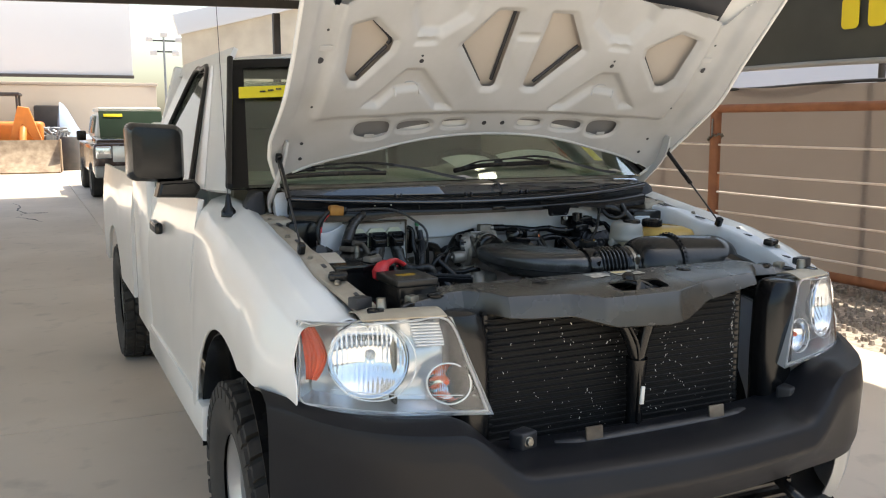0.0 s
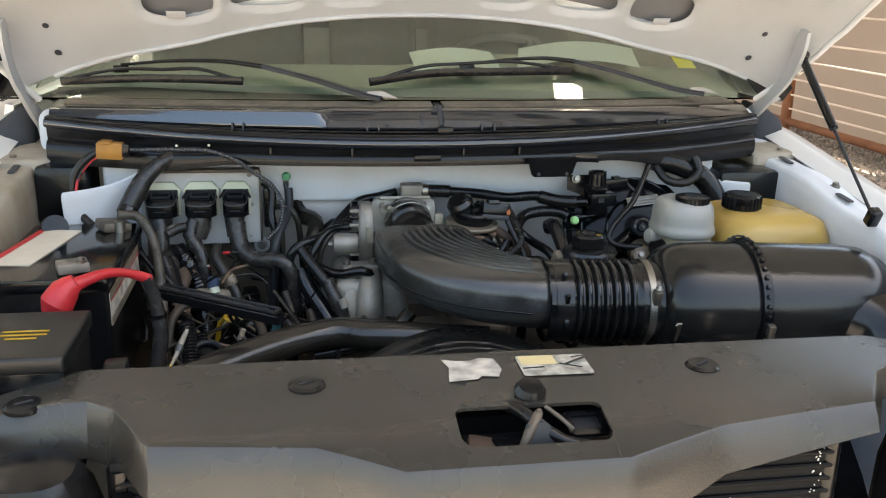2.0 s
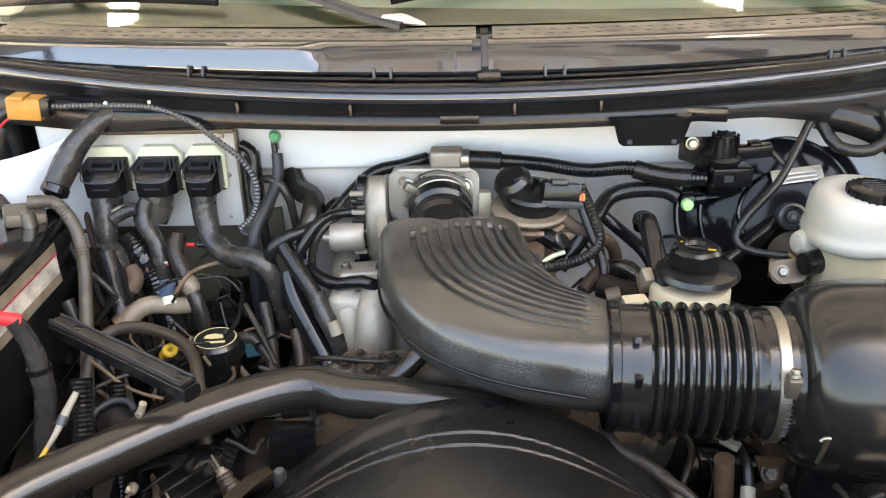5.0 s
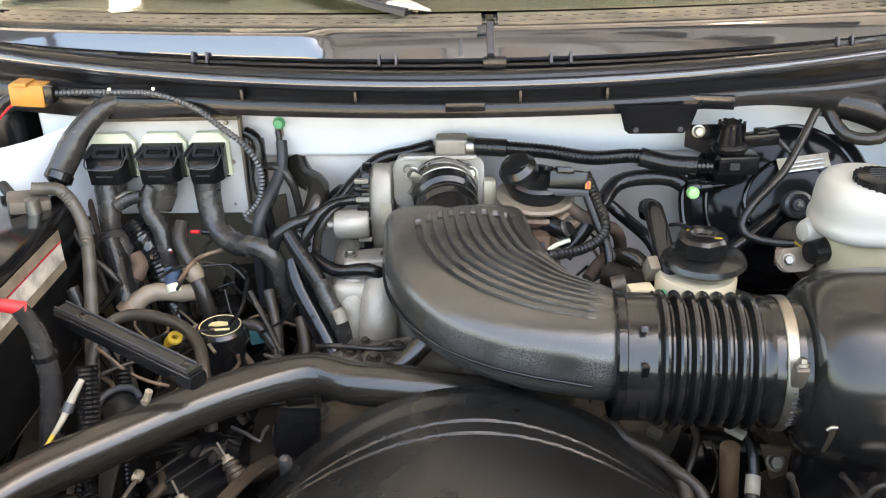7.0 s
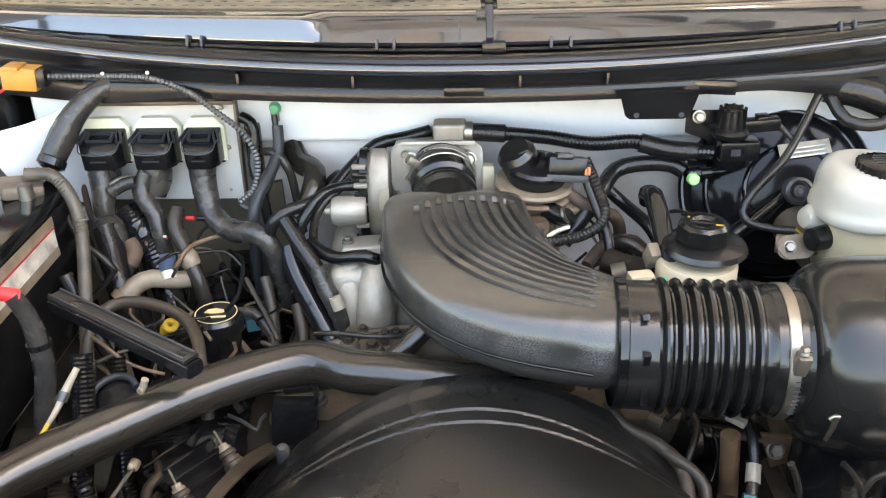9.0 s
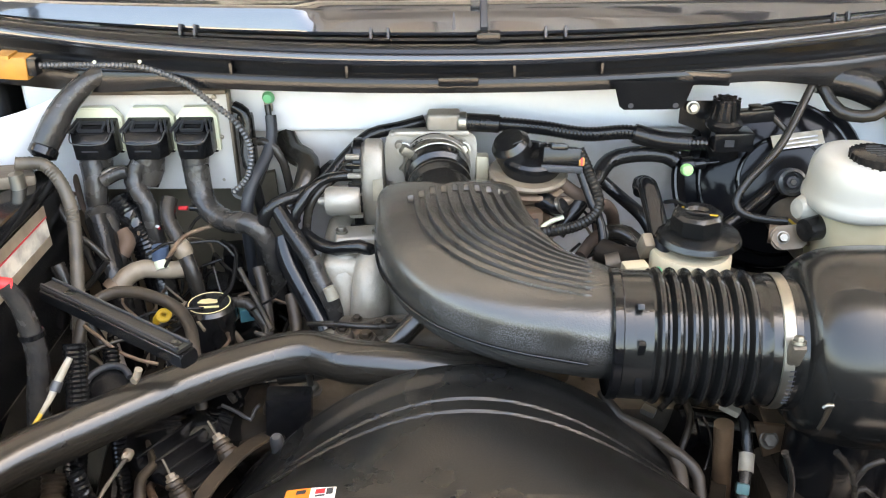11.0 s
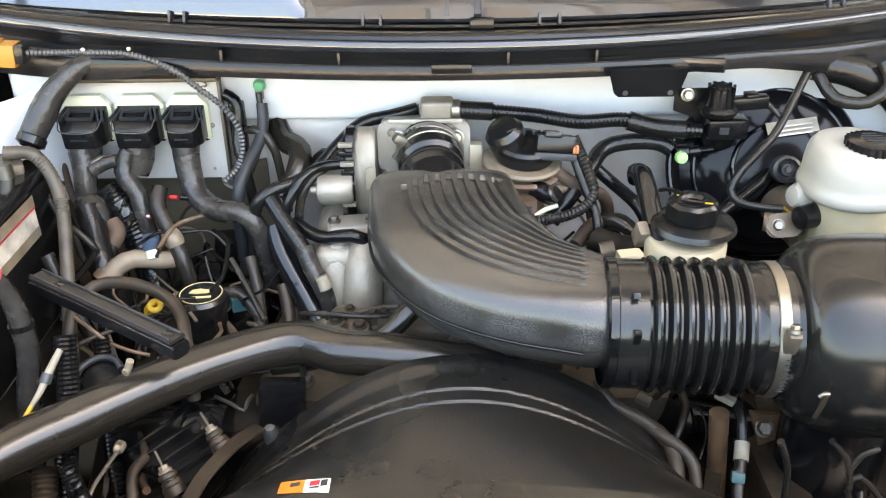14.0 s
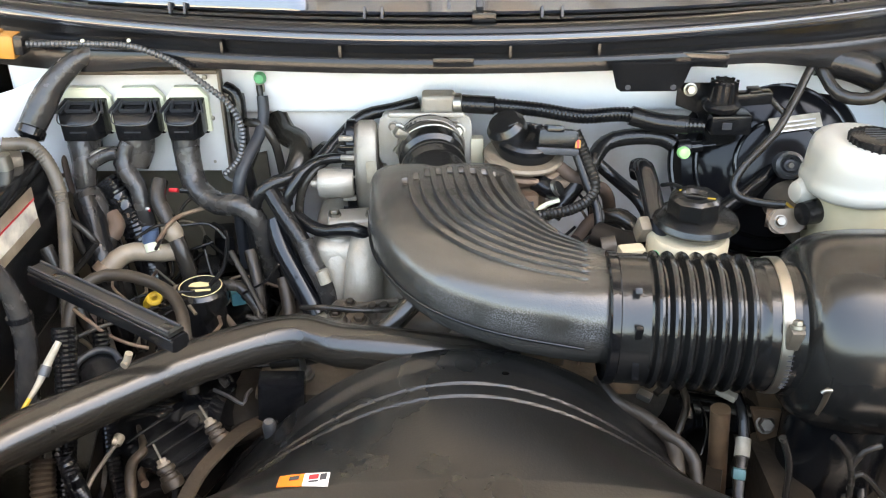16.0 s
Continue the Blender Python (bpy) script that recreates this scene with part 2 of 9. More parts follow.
CHROME = material("headlamp_reflector", (0.84, 0.87, 0.91), 0.13, metal=1.0, second=(0.75, 0.77, 0.8), scale=6, rough_var=0.04)
SATINC = material("headlamp_bezel", (0.86, 0.885, 0.92), 0.24, metal=0.65, second=(0.72, 0.72, 0.71), scale=8, rough_var=0.06)
AMBER = material("amber_lens", (0.8, 0.07, 0.004), 0.22, second=(0.6, 0.05, 0.006), scale=30)
BUMPSTEEL = material("argent_bumper_steel", (0.34, 0.35, 0.36), 0.4, metal=0.6, second=(0.26, 0.26, 0.26), scale=5, bump=0.05)
TYRE = material("tyre_rubber", (0.022, 0.021, 0.02), 0.75, second=(0.06, 0.052, 0.044), scale=9, amount=0.7, bump=0.4, bump_scale=160)
RIM = material("rim_aluminium", (0.5, 0.5, 0.5), 0.35, metal=0.8, second=(0.38, 0.37, 0.35), scale=8)
FINS = material("condenser_fins", (0.004, 0.004, 0.004), 0.7, second=(0.008, 0.0077, 0.0075), scale=40, bump=0.5, bump_scale=700, spec=0.3)
TUBEM = material("condenser_tube", (0.003, 0.003, 0.0034), 0.65, spec=0.25, second=(0.006, 0.006, 0.006), scale=9, amount=0.9)
BORDER = material("black_glass_border", (0.006, 0.0055, 0.005), 0.5, second=(0.009, 0.008, 0.007), scale=12, spec=0.2)
CLOTH = material("grey_seat_cloth", (0.2, 0.19, 0.17), 0.9, second=(0.26, 0.25, 0.22), scale=30, bump=0.3, bump_scale=500)
DASH = material("dashboard_vinyl", (0.13, 0.125, 0.11), 0.6, second=(0.16, 0.15, 0.13), scale=10, bump=0.2, bump_scale=600)
DASHTOP = material("dashboard_top_vinyl", (0.34, 0.34, 0.27), 0.65, second=(0.28, 0.28, 0.23), scale=6, bump=0.2, bump_scale=600)
DKTRAY = material("dark_tray_vinyl", (0.05, 0.043, 0.033), 0.6, second=(0.035, 0.03, 0.025), scale=6, bump=0.2, bump_scale=500)
PAPER = material("white_paper", (0.8, 0.79, 0.74), 0.8, second=(0.72, 0.71, 0.67))
CHIP = material("paint_chip_white", (0.7, 0.68, 0.63), 0.6)
# white paint with cool blue shade mixed into its colour
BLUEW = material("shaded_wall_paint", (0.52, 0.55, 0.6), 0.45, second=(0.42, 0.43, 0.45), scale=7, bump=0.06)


def glass(name, tint, rough=0.02, ior=1.45):
    m = bpy.data.materials.new(name)
    m.use_nodes = True
    nt = m.node_tree
    b = nt.nodes["Principled BSDF"]
    b.inputs["Base Color"].default_value = (*tint, 1)
    b.inputs["Roughness"].default_value, b.inputs["IOR"].default_value = rough, ior
    b.inputs["Transmission Weight"].default_value = 1.0
    return m


WINDSHIELD = glass("tinted_windshield_glass", (0.74, 0.83, 0.72))
DARKGLASS = glass("smoked_glass", (0.35, 0.4, 0.38))
GREENGLASS = material("shaded_green_glass", (0.03, 0.05, 0.035), 0.08, second=(0.04, 0.06, 0.045), scale=2)
LENS = glass("hazed_headlamp_lens", (0.95, 0.96, 0.96), 0.03)
LENS.node_tree.nodes["Principled BSDF"].inputs["Transmission Weight"].default_value = 0.985
LENSRIM = material("bright_lens_edge", (0.85, 0.86, 0.87), 0.12, second=(0.75, 0.76, 0.76), scale=20, clear=0.4)
LAMPTOP = material("lamp_top_plastic", (0.42, 0.36, 0.27), 0.4, second=(0.3, 0.25, 0.18), scale=12, amount=0.7, bump=0.06)


def concrete():
    m = material("concrete_slab", (0.6, 0.515, 0.425), 0.6, second=(0.49, 0.415, 0.34), scale=0.7, amount=0.7, bump=0.25, bump_scale=60, rough_var=0.15)
    nt = m.node_tree
    L, N = nt.links.new, nt.nodes.new
    b = nt.nodes["Principled BSDF"]
    src = b.inputs["Base Color"].links[0].from_socket
    co = N("ShaderNodeTexCoord")
    sp = N("ShaderNodeTexNoise")
    sp.inputs["Scale"].default_value, sp.inputs["Detail"].default_value = 5.0, 8
    L(co.outputs["Object"], sp.inputs["Vector"])
    mr = N("ShaderNodeMapRange")
    mr.inputs["From Min"].default_value, mr.inputs["From Max"].default_value, mr.inputs["To Max"].default_value = 0.58, 0.75, 0.45
    L(sp.outputs["Fac"], mr.inputs["Value"])
    mx = N("ShaderNodeMixRGB")
    mx.inputs[2].default_value = (0.3, 0.26, 0.22, 1)
    L(mr.outputs[0], mx.inputs[0]), L(src, mx.inputs[1]), L(mx.outputs[0], b.inputs["Base Color"])
    return m


CONCRETE = concrete()
GRAVELM = material("gravel", (0.4, 0.33, 0.27), 0.85, second=(0.2, 0.16, 0.13), scale=25, amount=0.9, bump=0.9, bump_scale=40)
MESHM = material("brown_privacy_mesh", (0.3, 0.25, 0.22), 0.85, second=(0.23, 0.19, 0.165), scale=1.2, amount=0.6, bump=0.3, bump_scale=250)
_nt = MESHM.node_tree
_tr, _ms = _nt.nodes.new("ShaderNodeBsdfTranslucent"), _nt.nodes.new("ShaderNodeMixShader")
_tr.inputs["Color"].default_value, _ms.inputs[0].default_value = (0.45, 0.405, 0.37, 1), 0.5
_nt.links.new(_nt.nodes["Principled BSDF"].outputs[0], _ms.inputs[1])
_nt.links.new(_tr.outputs[0], _ms.inputs[2])
_nt.links.new(_ms.outputs[0], _nt.nodes["Material Output"].inputs["Surface"])
BANNERM = material("charcoal_banner", (0.065, 0.068, 0.06), 0.65, second=(0.045, 0.047, 0.043), scale=1.5, amount=0.6, bump=0.1)
ROOFM = material("galvanised_roof", (0.42, 0.41, 0.39), 0.5, metal=0.3, second=(0.32, 0.3, 0.28), scale=1.5, bump=0.05)
COLUMN = material("dark_painted_steel", (0.05, 0.045, 0.042), 0.55, second=(0.09, 0.07, 0.06), scale=6, bump=0.1)
TANWALL = material("tan_corrugated_wall", (0.68, 0.62, 0.52), 0.6, second=(0.5, 0.44, 0.36), scale=2, bump=0.1)
PALEWALL = material("pale_sheet_wall", (0.64, 0.625, 0.635), 0.6, second=(0.66, 0.65, 0.66), scale=0.8, bump=0.06)
CREAMWALL = material("cream_block_wall", (0.48, 0.41, 0.345), 0.75, second=(0.46, 0.39, 0.33), scale=1.0, bump=0.2)
MACHINE = material("orange_machine_paint", (0.66, 0.2, 0.03), 0.45, second=(0.5, 0.15, 0.03), scale=5, bump=0.1, dust=0.2)
BLADE = material("worn_bucket_steel", (0.17, 0.11, 0.065), 0.6, second=(0.36, 0.27, 0.18), scale=4, amount=0.8, bump=0.3)
TARP = material("blue_tarp", (0.3, 0.37, 0.48), 0.6, second=(0.24, 0.3, 0.4), scale=3, bump=0.3, bump_scale=20)
DARKPAINT = material("dark_car_paint", (0.05, 0.025, 0.022), 0.25, second=(0.035, 0.02, 0.018), coat=0.8)
LAMPG = material("lamp_housing", (0.6, 0.6, 0.58), 0.4, second=(0.5, 0.5, 0.48))
GLOW = bpy.data.materials.new("lamp_diffuser")
GLOW.use_nodes = True
GLOW.node_tree.nodes["Principled BSDF"].inputs["Emission Color"].default_value = (1.0, 0.93, 0.8, 1)
GLOW.node_tree.nodes["Principled BSDF"].inputs["Emission Strength"].default_value = 7.0
LEAF = material("hedge_leaves", (0.1, 0.14, 0.03), 0.6, second=(0.16, 0.17, 0.05), scale=6, amount=0.8)


# ---- building helpers ----
def put_faces(bm, verts, faces, m=None):
    vs = [bm.verts.new((m @ Vector(v)) if m else v) for v in verts]
    for f in faces:
        try:
            bm.faces.new([vs[i] for i in f])
        except ValueError:
            pass
    return vs


def part(name, bm, mat, parent=None, label="", smooth=35):
    """One mesh object from a bmesh, under a thing or a part."""
    bmesh.ops.recalc_face_normals(bm, faces=bm.faces)
    me = bpy.data.meshes.new(name)
    bm.to_mesh(me)
    bm.free()
    for p in me.polygons:
        p.use_smooth = True
    me.set_sharp_from_angle(angle=radians(smooth))
    me.materials.append(mat)
    ob = new(name, me)
    if parent:
        ob.parent = parent
    if label:
        tagged(ob, label)
    return ob


def share(name, ob, m, parent, label=""):
    """Another object on the same mesh."""
    o = new(name, ob.data)
    o.matrix_world = m
    if parent:
        o.parent = parent
    if label:
        tagged(o, label)
    return o


def thing(name, label, category, at=(0, 0, 0), group="", kind=""):
    e = new(name)
    e.location = at
    e.empty_display_size = 0.2
    bpy.context.view_layer.update()
    return tagged(e, label, category, group, kind)


def box(size, at, rot=(0, 0, 0), bevel=0.004, seg=2, bm=None, taper=1.0):
    bm = bm or bmesh.new()
    m = pose(*at, *rot)
    sx, sy, sz = (s / 2 for s in size)
    tmp = bmesh.new()
    put_faces(tmp, [(-sx, -sy, -sz), (sx, -sy, -sz), (sx, sy, -sz), (-sx, sy, -sz),
                    (-sx * taper, -sy * taper, sz), (sx * taper, -sy * taper, sz), (sx * taper, sy * taper, sz), (-sx * taper, sy * taper, sz)],
              [(0, 3, 2, 1), (4, 5, 6, 7), (0, 1, 5, 4), (1, 2, 6, 5), (2, 3, 7, 6), (3, 0, 4, 7)])
    if bevel:
        bmesh.ops.bevel(tmp, geom=tmp.edges[:], offset=min(bevel, min(size) * 0.45), segments=seg, affect="EDGES", profile=0.6)
    merge(bm, tmp, m)
    return bm


def merge(bm, tmp, m=None):
    idx = {}
    for v in tmp.verts:
        idx[v] = bm.verts.new(m @ v.co if m else v.co)
    for f in tmp.faces:
        bm.faces.new([idx[v] for v in f.verts])
    tmp.free()


def prism(outline, h, m, bevel=0.003, seg=2, bm=None):
    """An outline in the local xy plane, raised along local z by h."""
    bm = bm or bmesh.new()
    tmp = bmesh.new()
    lo = [tmp.verts.new((x, y, 0)) for x, y in outline]
    hi = [tmp.verts.new((x, y, h)) for x, y in outline]
    n = len(outline)
    tmp.faces.new(lo[::-1]), tmp.faces.new(hi)
    for i in range(n):
        tmp.faces.new((lo[i], lo[(i + 1) % n], hi[(i + 1) % n], hi[i]))
    if bevel:
        rim = [e for e in tmp.edges if all(v in hi for v in e.verts) or all(v in lo for v in e.verts)]
        bmesh.ops.bevel(tmp, geom=rim, offset=bevel, segments=seg, affect="EDGES")
    merge(bm, tmp, m)
    return bm


def rounded(w, h, r, n=5):
    pts = []
    for cx, cy, a in ((w / 2 - r, h / 2 - r, 0), (-w / 2 + r, h / 2 - r, 90), (-w / 2 + r, -h / 2 + r, 180), (w / 2 - r, -h / 2 + r, 270)):
        for i in range(n + 1):
            t = radians(a + 90 * i / n)
            pts.append((cx + r * math.cos(t), cy + r * math.sin(t)))
    return pts


def circle(r, n=24):
    return [(r * math.cos(2 * math.pi * i / n), r * math.sin(2 * math.pi * i / n)) for i in range(n)]


def axis(at, way):
    """A frame at a point whose z runs along way."""
    return Matrix.Translation(at) @ Vector(way).to_track_quat("Z", "Y").to_matrix().to_4x4()


def lathe(profile, m, n=32, bm=None, turn=2 * math.pi):
    """A profile of (radius, height) turned about local z."""
    bm = bm or bmesh.new()
    rings = []
    for r, h in profile:
        if r < 1e-5:
            rings.append([bm.verts.new(m @ Vector((0, 0, h)))])
        else:
            rings.append([bm.verts.new(m @ Vector((r * math.cos(turn * i / n), r * math.sin(turn * i / n), h))) for i in range(n)])
    for a, b in zip(rings, rings[1:]):
        for i in range(n):
            j = (i + 1) % n
            if len(a) == 1 and len(b) == 1:
                continue
            if len(a) == 1:
                bm.faces.new((a[0], b[j], b[i]))
            elif len(b) == 1:
                bm.faces.new((a[i], a[j], b[0]))
            else:
                bm.faces.new((a[i], a[j], b[j], b[i]))
    return bm


def spline(pts, step=0.01):
    """A smooth line through the points, in even steps."""
    p = [Vector(q) for q in pts]
    if len(p) == 2:
        n = max(2, int((p[1] - p[0]).length / step))
        return [p[0].lerp(p[1], i / n) for i in range(n + 1)]
    p = [p[0] * 2 - p[1], *p, p[-1] * 2 - p[-2]]
    out = []
    for a, b, c, d in zip(p, p[1:], p[2:], p[3:]):
        n = max(2, int((c - b).length / step))
        for i in range(n):
            t = i / n
            out.append(0.5 * (2 * b + (c - a) * t + (2 * a - 5 * b + 4 * c - d) * t * t + (3 * b - a - 3 * c + d) * t ** 3))
    out.append(p[-2])
    return out


def sweep(bm, line, ring_at, cap=True):
    """Rings carried along a line without twist; ring_at(s, i) gives (x, y) pairs, s from 0 to 1."""
    tang = [((line[min(i + 1, len(line) - 1)] - line[max(i - 1, 0)]).normalized()) for i in range(len(line))]
    up = Vector((0, 0, 1)) if abs(tang[0].z) < 0.9 else Vector((0, 1, 0))
    prev = None
    for i, (p, t) in enumerate(zip(line, tang)):
        side = t.cross(up).normalized()
        up = side.cross(t).normalized()
        ring = [bm.verts.new(p + side * x + up * y) for x, y in ring_at(i / (len(line) - 1), i)]
        if prev:
            n = len(ring)
            for k in range(n):
                bm.faces.new((prev[k], prev[(k + 1) % n], ring[(k + 1) % n], ring[k]))
        elif cap:
            bm.faces.new(ring[::-1])
        prev = ring
    if cap:
        bm.faces.new(prev)
    return bm


def tube(pts, r, n=10, step=0.012, bm=None, ripple=0.0, cap=True):
    """A hose or wire. r: one radius, or a list spread along it; ripple: how deep its corrugations are."""
    bm = bm or bmesh.new()
    n = max(n, 12)
    if ripple:
        step = 0.0026
    line = spline(pts, step)

    def ring(s, i):
        if isinstance(r, (list, tuple)):
            k = s * (len(r) - 1)
            a = min(int(k), len(r) - 2)
            q = r[a] + (r[a + 1] - r[a]) * (k - a)
        else:
            q = r
        if ripple and i % 2:
            q -= ripple
        return circle(q, n)
    return sweep(bm, line, ring, cap)


def sheet(f, nu, nv, thick=0.0):
    """A surface f(u, v), u and v from 0 to 1, thickened to one side."""
    bm = bmesh.new()
    g = [[bm.verts.new(f(i / nu, j / nv)) for j in range(nv + 1)] for i in range(nu + 1)]
    for i in range(nu):
        for j in range(nv):
            bm.faces.new((g[i][j], g[i + 1][j], g[i + 1][j + 1], g[i][j + 1]))
    if thick:
        bmesh.ops.recalc_face_normals(bm, faces=bm.faces)
        bmesh.ops.solidify(bm, geom=bm.faces[:], thickness=thick)
    return bm


def lerp_table(t, table):
    if t <= table[0][0]:
        return table[0][1]
    for (a, x), (b, y) in zip(table, table[1:]):
        if t <= b:
            k = (t - a) / (b - a)
            return x + (y - x) * k
    return table[-1][1]


def smoothstep(a, b, x):
    t = max(0.0, min(1.0, (x - a) / (b - a)))
    return t * t * (3 - 2 * t)


def bolt(at, way, r, parent, mat=None, name="bolt"):
    m = axis(at, way)
    bm = lathe([(0, -0.002), (r * 1.35, -0.002), (r * 1.35, r * 0.25), (r * 1.1, r * 0.3)], m, 16)
    prism([(r * math.cos(radians(60 * i)), r * math.sin(radians(60 * i))) for i in range(6)], r * 0.95, m @ pose(0, 0, r * 0.2), r * 0.12, 1, bm)
    return part(name, bm, mat or STEEL, parent)


def hull_mesh(pts, bevel=0.001):
    """The convex solid round some corners, its edges eased."""
    bm = bmesh.new()
    vs = [bm.verts.new(p) for p in pts]
    bmesh.ops.convex_hull(bm, input=vs)
    bmesh.ops.dissolve_limit(bm, angle_limit=radians(3), verts=bm.verts, edges=bm.edges)
    bmesh.ops.bevel(bm, geom=list(bm.edges), offset=bevel, segments=1, affect="EDGES", clamp_overlap=True)
    return bm


def ring_box(x, y, z, w, d, r, tilt):
    """A flat rectangular frame."""
    bm = bmesh.new()
    m = pose(x, y, z, tilt, 0, 0)
    for sx, sy, cx, cy in ((w, r, 0, -d / 2), (w, r, 0, d / 2), (r, d, -w / 2, 0), (r, d, w / 2, 0)):
        prism([(cx - sx / 2, cy - sy / 2), (cx + sx / 2, cy - sy / 2), (cx + sx / 2, cy + sy / 2), (cx - sx / 2, cy + sy / 2)], 0.004, m, 0, 1, bm)
    return bm


# ---- the yard ----
def yard():
    bm = bmesh.new()
    s = 400
    put_faces(bm, [(-s, -s, -0.02), (s, -s, -0.02), (s, s, -0.02), (-s, s, -0.02)], [(0, 1, 2, 3)])
    tagged(part("ground", bm, GRAVELM), "packed earth and gravel yard in bright sun", "ground", kind="structure")
    # concrete apron in saw-cut slabs, each with its own edge
    apron = thing("pavement", "worn tan concrete slab floor with saw-cut joints", "concrete floor", kind="structure")
    w, d, gap = 4.3, 4.46, 0.006
    rnd = random.Random(4)
    slabs = {}
    ang = math.atan2(FENCE_WAY[0], FENCE_WAY[1])
    for i in range(-5, 1):
        for j in range(-4, 11):
            k = rnd.randrange(3)
            if k not in slabs:
                b = prism([(-w / 2, -d / 2), (w / 2, -d / 2), (w / 2, d / 2), (-w / 2, d / 2)], 0.15, pose(0, 0, 0), 0.006, 1)
                ob = part("slab", b, CONCRETE, apron)
                slabs[k] = ob
                ob.location = (1.65 + i * (w + gap), 1.03 + j * (d + gap), -0.15)
            else:
                share("slab", slabs[k], pose(1.65 + i * (w + gap), 1.03 + j * (d + gap), -0.15, 0, 0, 180 * rnd.randrange(2)), apron)
    # a crack in the far slab
    b = bmesh.new()
    rnd = random.Random(31)
    for pts in (((-1.75, 18.2), (-1.62, 17.3), (-1.7, 16.6), (-1.55, 15.9), (-1.7, 15.2)), ((-1.55, 15.9), (-1.3, 15.8), (-1.18, 15.85)), ((-1.7, 15.2), (-1.45, 14.7), (-1.3, 14.2))):
        line = []
        for p, q in zip(pts, pts[1:]):
            line += [(p[0] + (q[0] - p[0]) * k / 5 + rnd.uniform(-0.025, 0.025), p[1] + (q[1] - p[1]) * k / 5, -0.003) for k in range(5)]
        tube(line + [(*pts[-1], -0.003)], [0.004, 0.009, 0.012, 0.008, 0.003], 4, 0.05, b)
    tagged(part("floor_crack", b, INK), "dark jagged crack across a concrete slab", "crack", kind="stuff")


def fence():
    f = thing("pipe_fence", "rust-red pipe fence with thin taut cables, beside gravel", "fence")
    a, w = Vector((*FENCE_A, 0)), Vector((*FENCE_WAY, 0))
    ends = -9.0, 17.0
    part("top_rail", tube([a + w * ends[0] + Vector((0, 0, 1.73)), a + w * ends[1] + Vector((0, 0, 1.73))], 0.045, 14, 2), RUSTRAIL, f)
    part("bottom_rail", tube([a + w * ends[0] + Vector((0, 0, 0.12)), a + w * ends[1] + Vector((0, 0, 0.12))], 0.045, 14, 2), RUSTRAIL, f)
    for k in range(-2, 5):
        p = a + w * (POST_S + k * 3.1)
        part("post", tube([p, p + Vector((0, 0, 1.70))], 0.06, 14, 0.4), RUSTRAIL, f)
    for z in (0.27, 0.43, 0.61, 0.82, 1.03, 1.34):
        part("cable", tube([a + w * ends[0] + Vector((0, 0, z)), a + w * ends[1] + Vector((0, 0, z))], 0.0115, 8, 2), CABLE, f)
    p = a + w * POST_S
    bm = bmesh.new()
    for i in range(16):
        t = 2 * math.pi * i / 16
        q = p + Vector((0.075 * math.cos(t), 0.075 * math.sin(t), 1.42 - 0.03 * math.sin(t)))
        tube([q + Vector((-0.012, 0, 0.01 * (-1) ** i)), q + Vector((0.012, 0.006, -0.01 * (-1) ** i))], 0.011, 6, 0.01, bm)
    for i in range(7):
        tube([p + Vector((-0.075, -0.02, 1.62 - i * 0.026)), p + Vector((-0.07, -0.03, 1.60 - i * 0.026))], 0.01, 6, 0.01, bm)
    tagged(part("chain", bm, STEEL), "short galvanised chain looped round a fence post", "chain")
    n = Vector((w.y, -w.x, 0))
    # privacy mesh behind the cables, on its own line, its top edge sagging between ties
    b0 = a + n * 0.55

    def mesh(u, v):
        s = ends[0] - 3 + u * (ends[1] - ends[0] + 6)
        top = 1.97 - 0.035 * abs(math.sin(s * 1.1)) - 0.01 * math.sin(s * 3.7)
        return b0 + w * s + n * (0.04 * math.sin(s * 2.1 + v)) + Vector((0, 0, 0.02 + v * top))
    tagged(part("privacy_screen", sheet(mesh, 120, 8, 0.01), MESHM), "brown woven privacy mesh tied along a fence line", "fence screen")
    part("edge_rope", tube([b0 + w * (ends[0] - 3 + i * 1.6) + Vector((0, 0, 1.985 - 0.03 * (i % 2))) for i in range(20)], 0.018, 6, 0.2), INK, bpy.data.objects["privacy_screen"])
    # banner above it
    c0 = a + n * 0.5

    def ban(u, v):
        s = -9 + u * 26
        return c0 + w * s + n * 0.02 * math.sin(s * 1.7) + Vector((0, 0, 2.15 + 0.03 * math.sin(s * 0.8) + v * 1.5))
    bn = tagged(part("banner", sheet(ban, 60, 6, 0.01), BANNERM), "charcoal vinyl banner with large yellow characters", "banner")
    part("hem", tube([c0 + w * (-9 + i * 2.0) - n * 0.01 + Vector((0, 0, 2.15 + 0.03 * math.sin((-9 + i * 2.0) * 0.8))) for i in range(14)], 0.03, 6, 0.4), ROOFM, bn, "pale hem")
    for k in range(9):
        p = c0 + w * (-8.6 + k * 3.1)
        part("banner_tie", tube([p + Vector((0, 0, 3.4)), p + n * 0.22 + Vector((0, 0, 3.4))], 0.012, 6, 0.1), COLUMN, bn)
    for k in range(9):
        p = c0 + w * (-8.6 + k * 3.1) + n * 0.22
        part("banner_post", tube([p - Vector((0, 0, 0.05)), p + Vector((0, 0, 3.62))], 0.035, 10, 0.5), COLUMN, bn)
    # plain bars for the characters
    for k in range(8):
        s = BAN_S - k * 0.31
        o = c0 + w * s - n * 0.03
        right = -w
        m = Matrix.Translation(o + Vector((0, 0, 2.64))) @ Matrix((( *right, ), (0, 0, 1), tuple(right.cross(Vector((0, 0, 1)))))).transposed().to_4x4()
        part("character_bar", prism(rounded(0.2, 0.31, 0.05), 0.012, m, 0.002, 1), YELSTRIP, bn, "yellow bar")
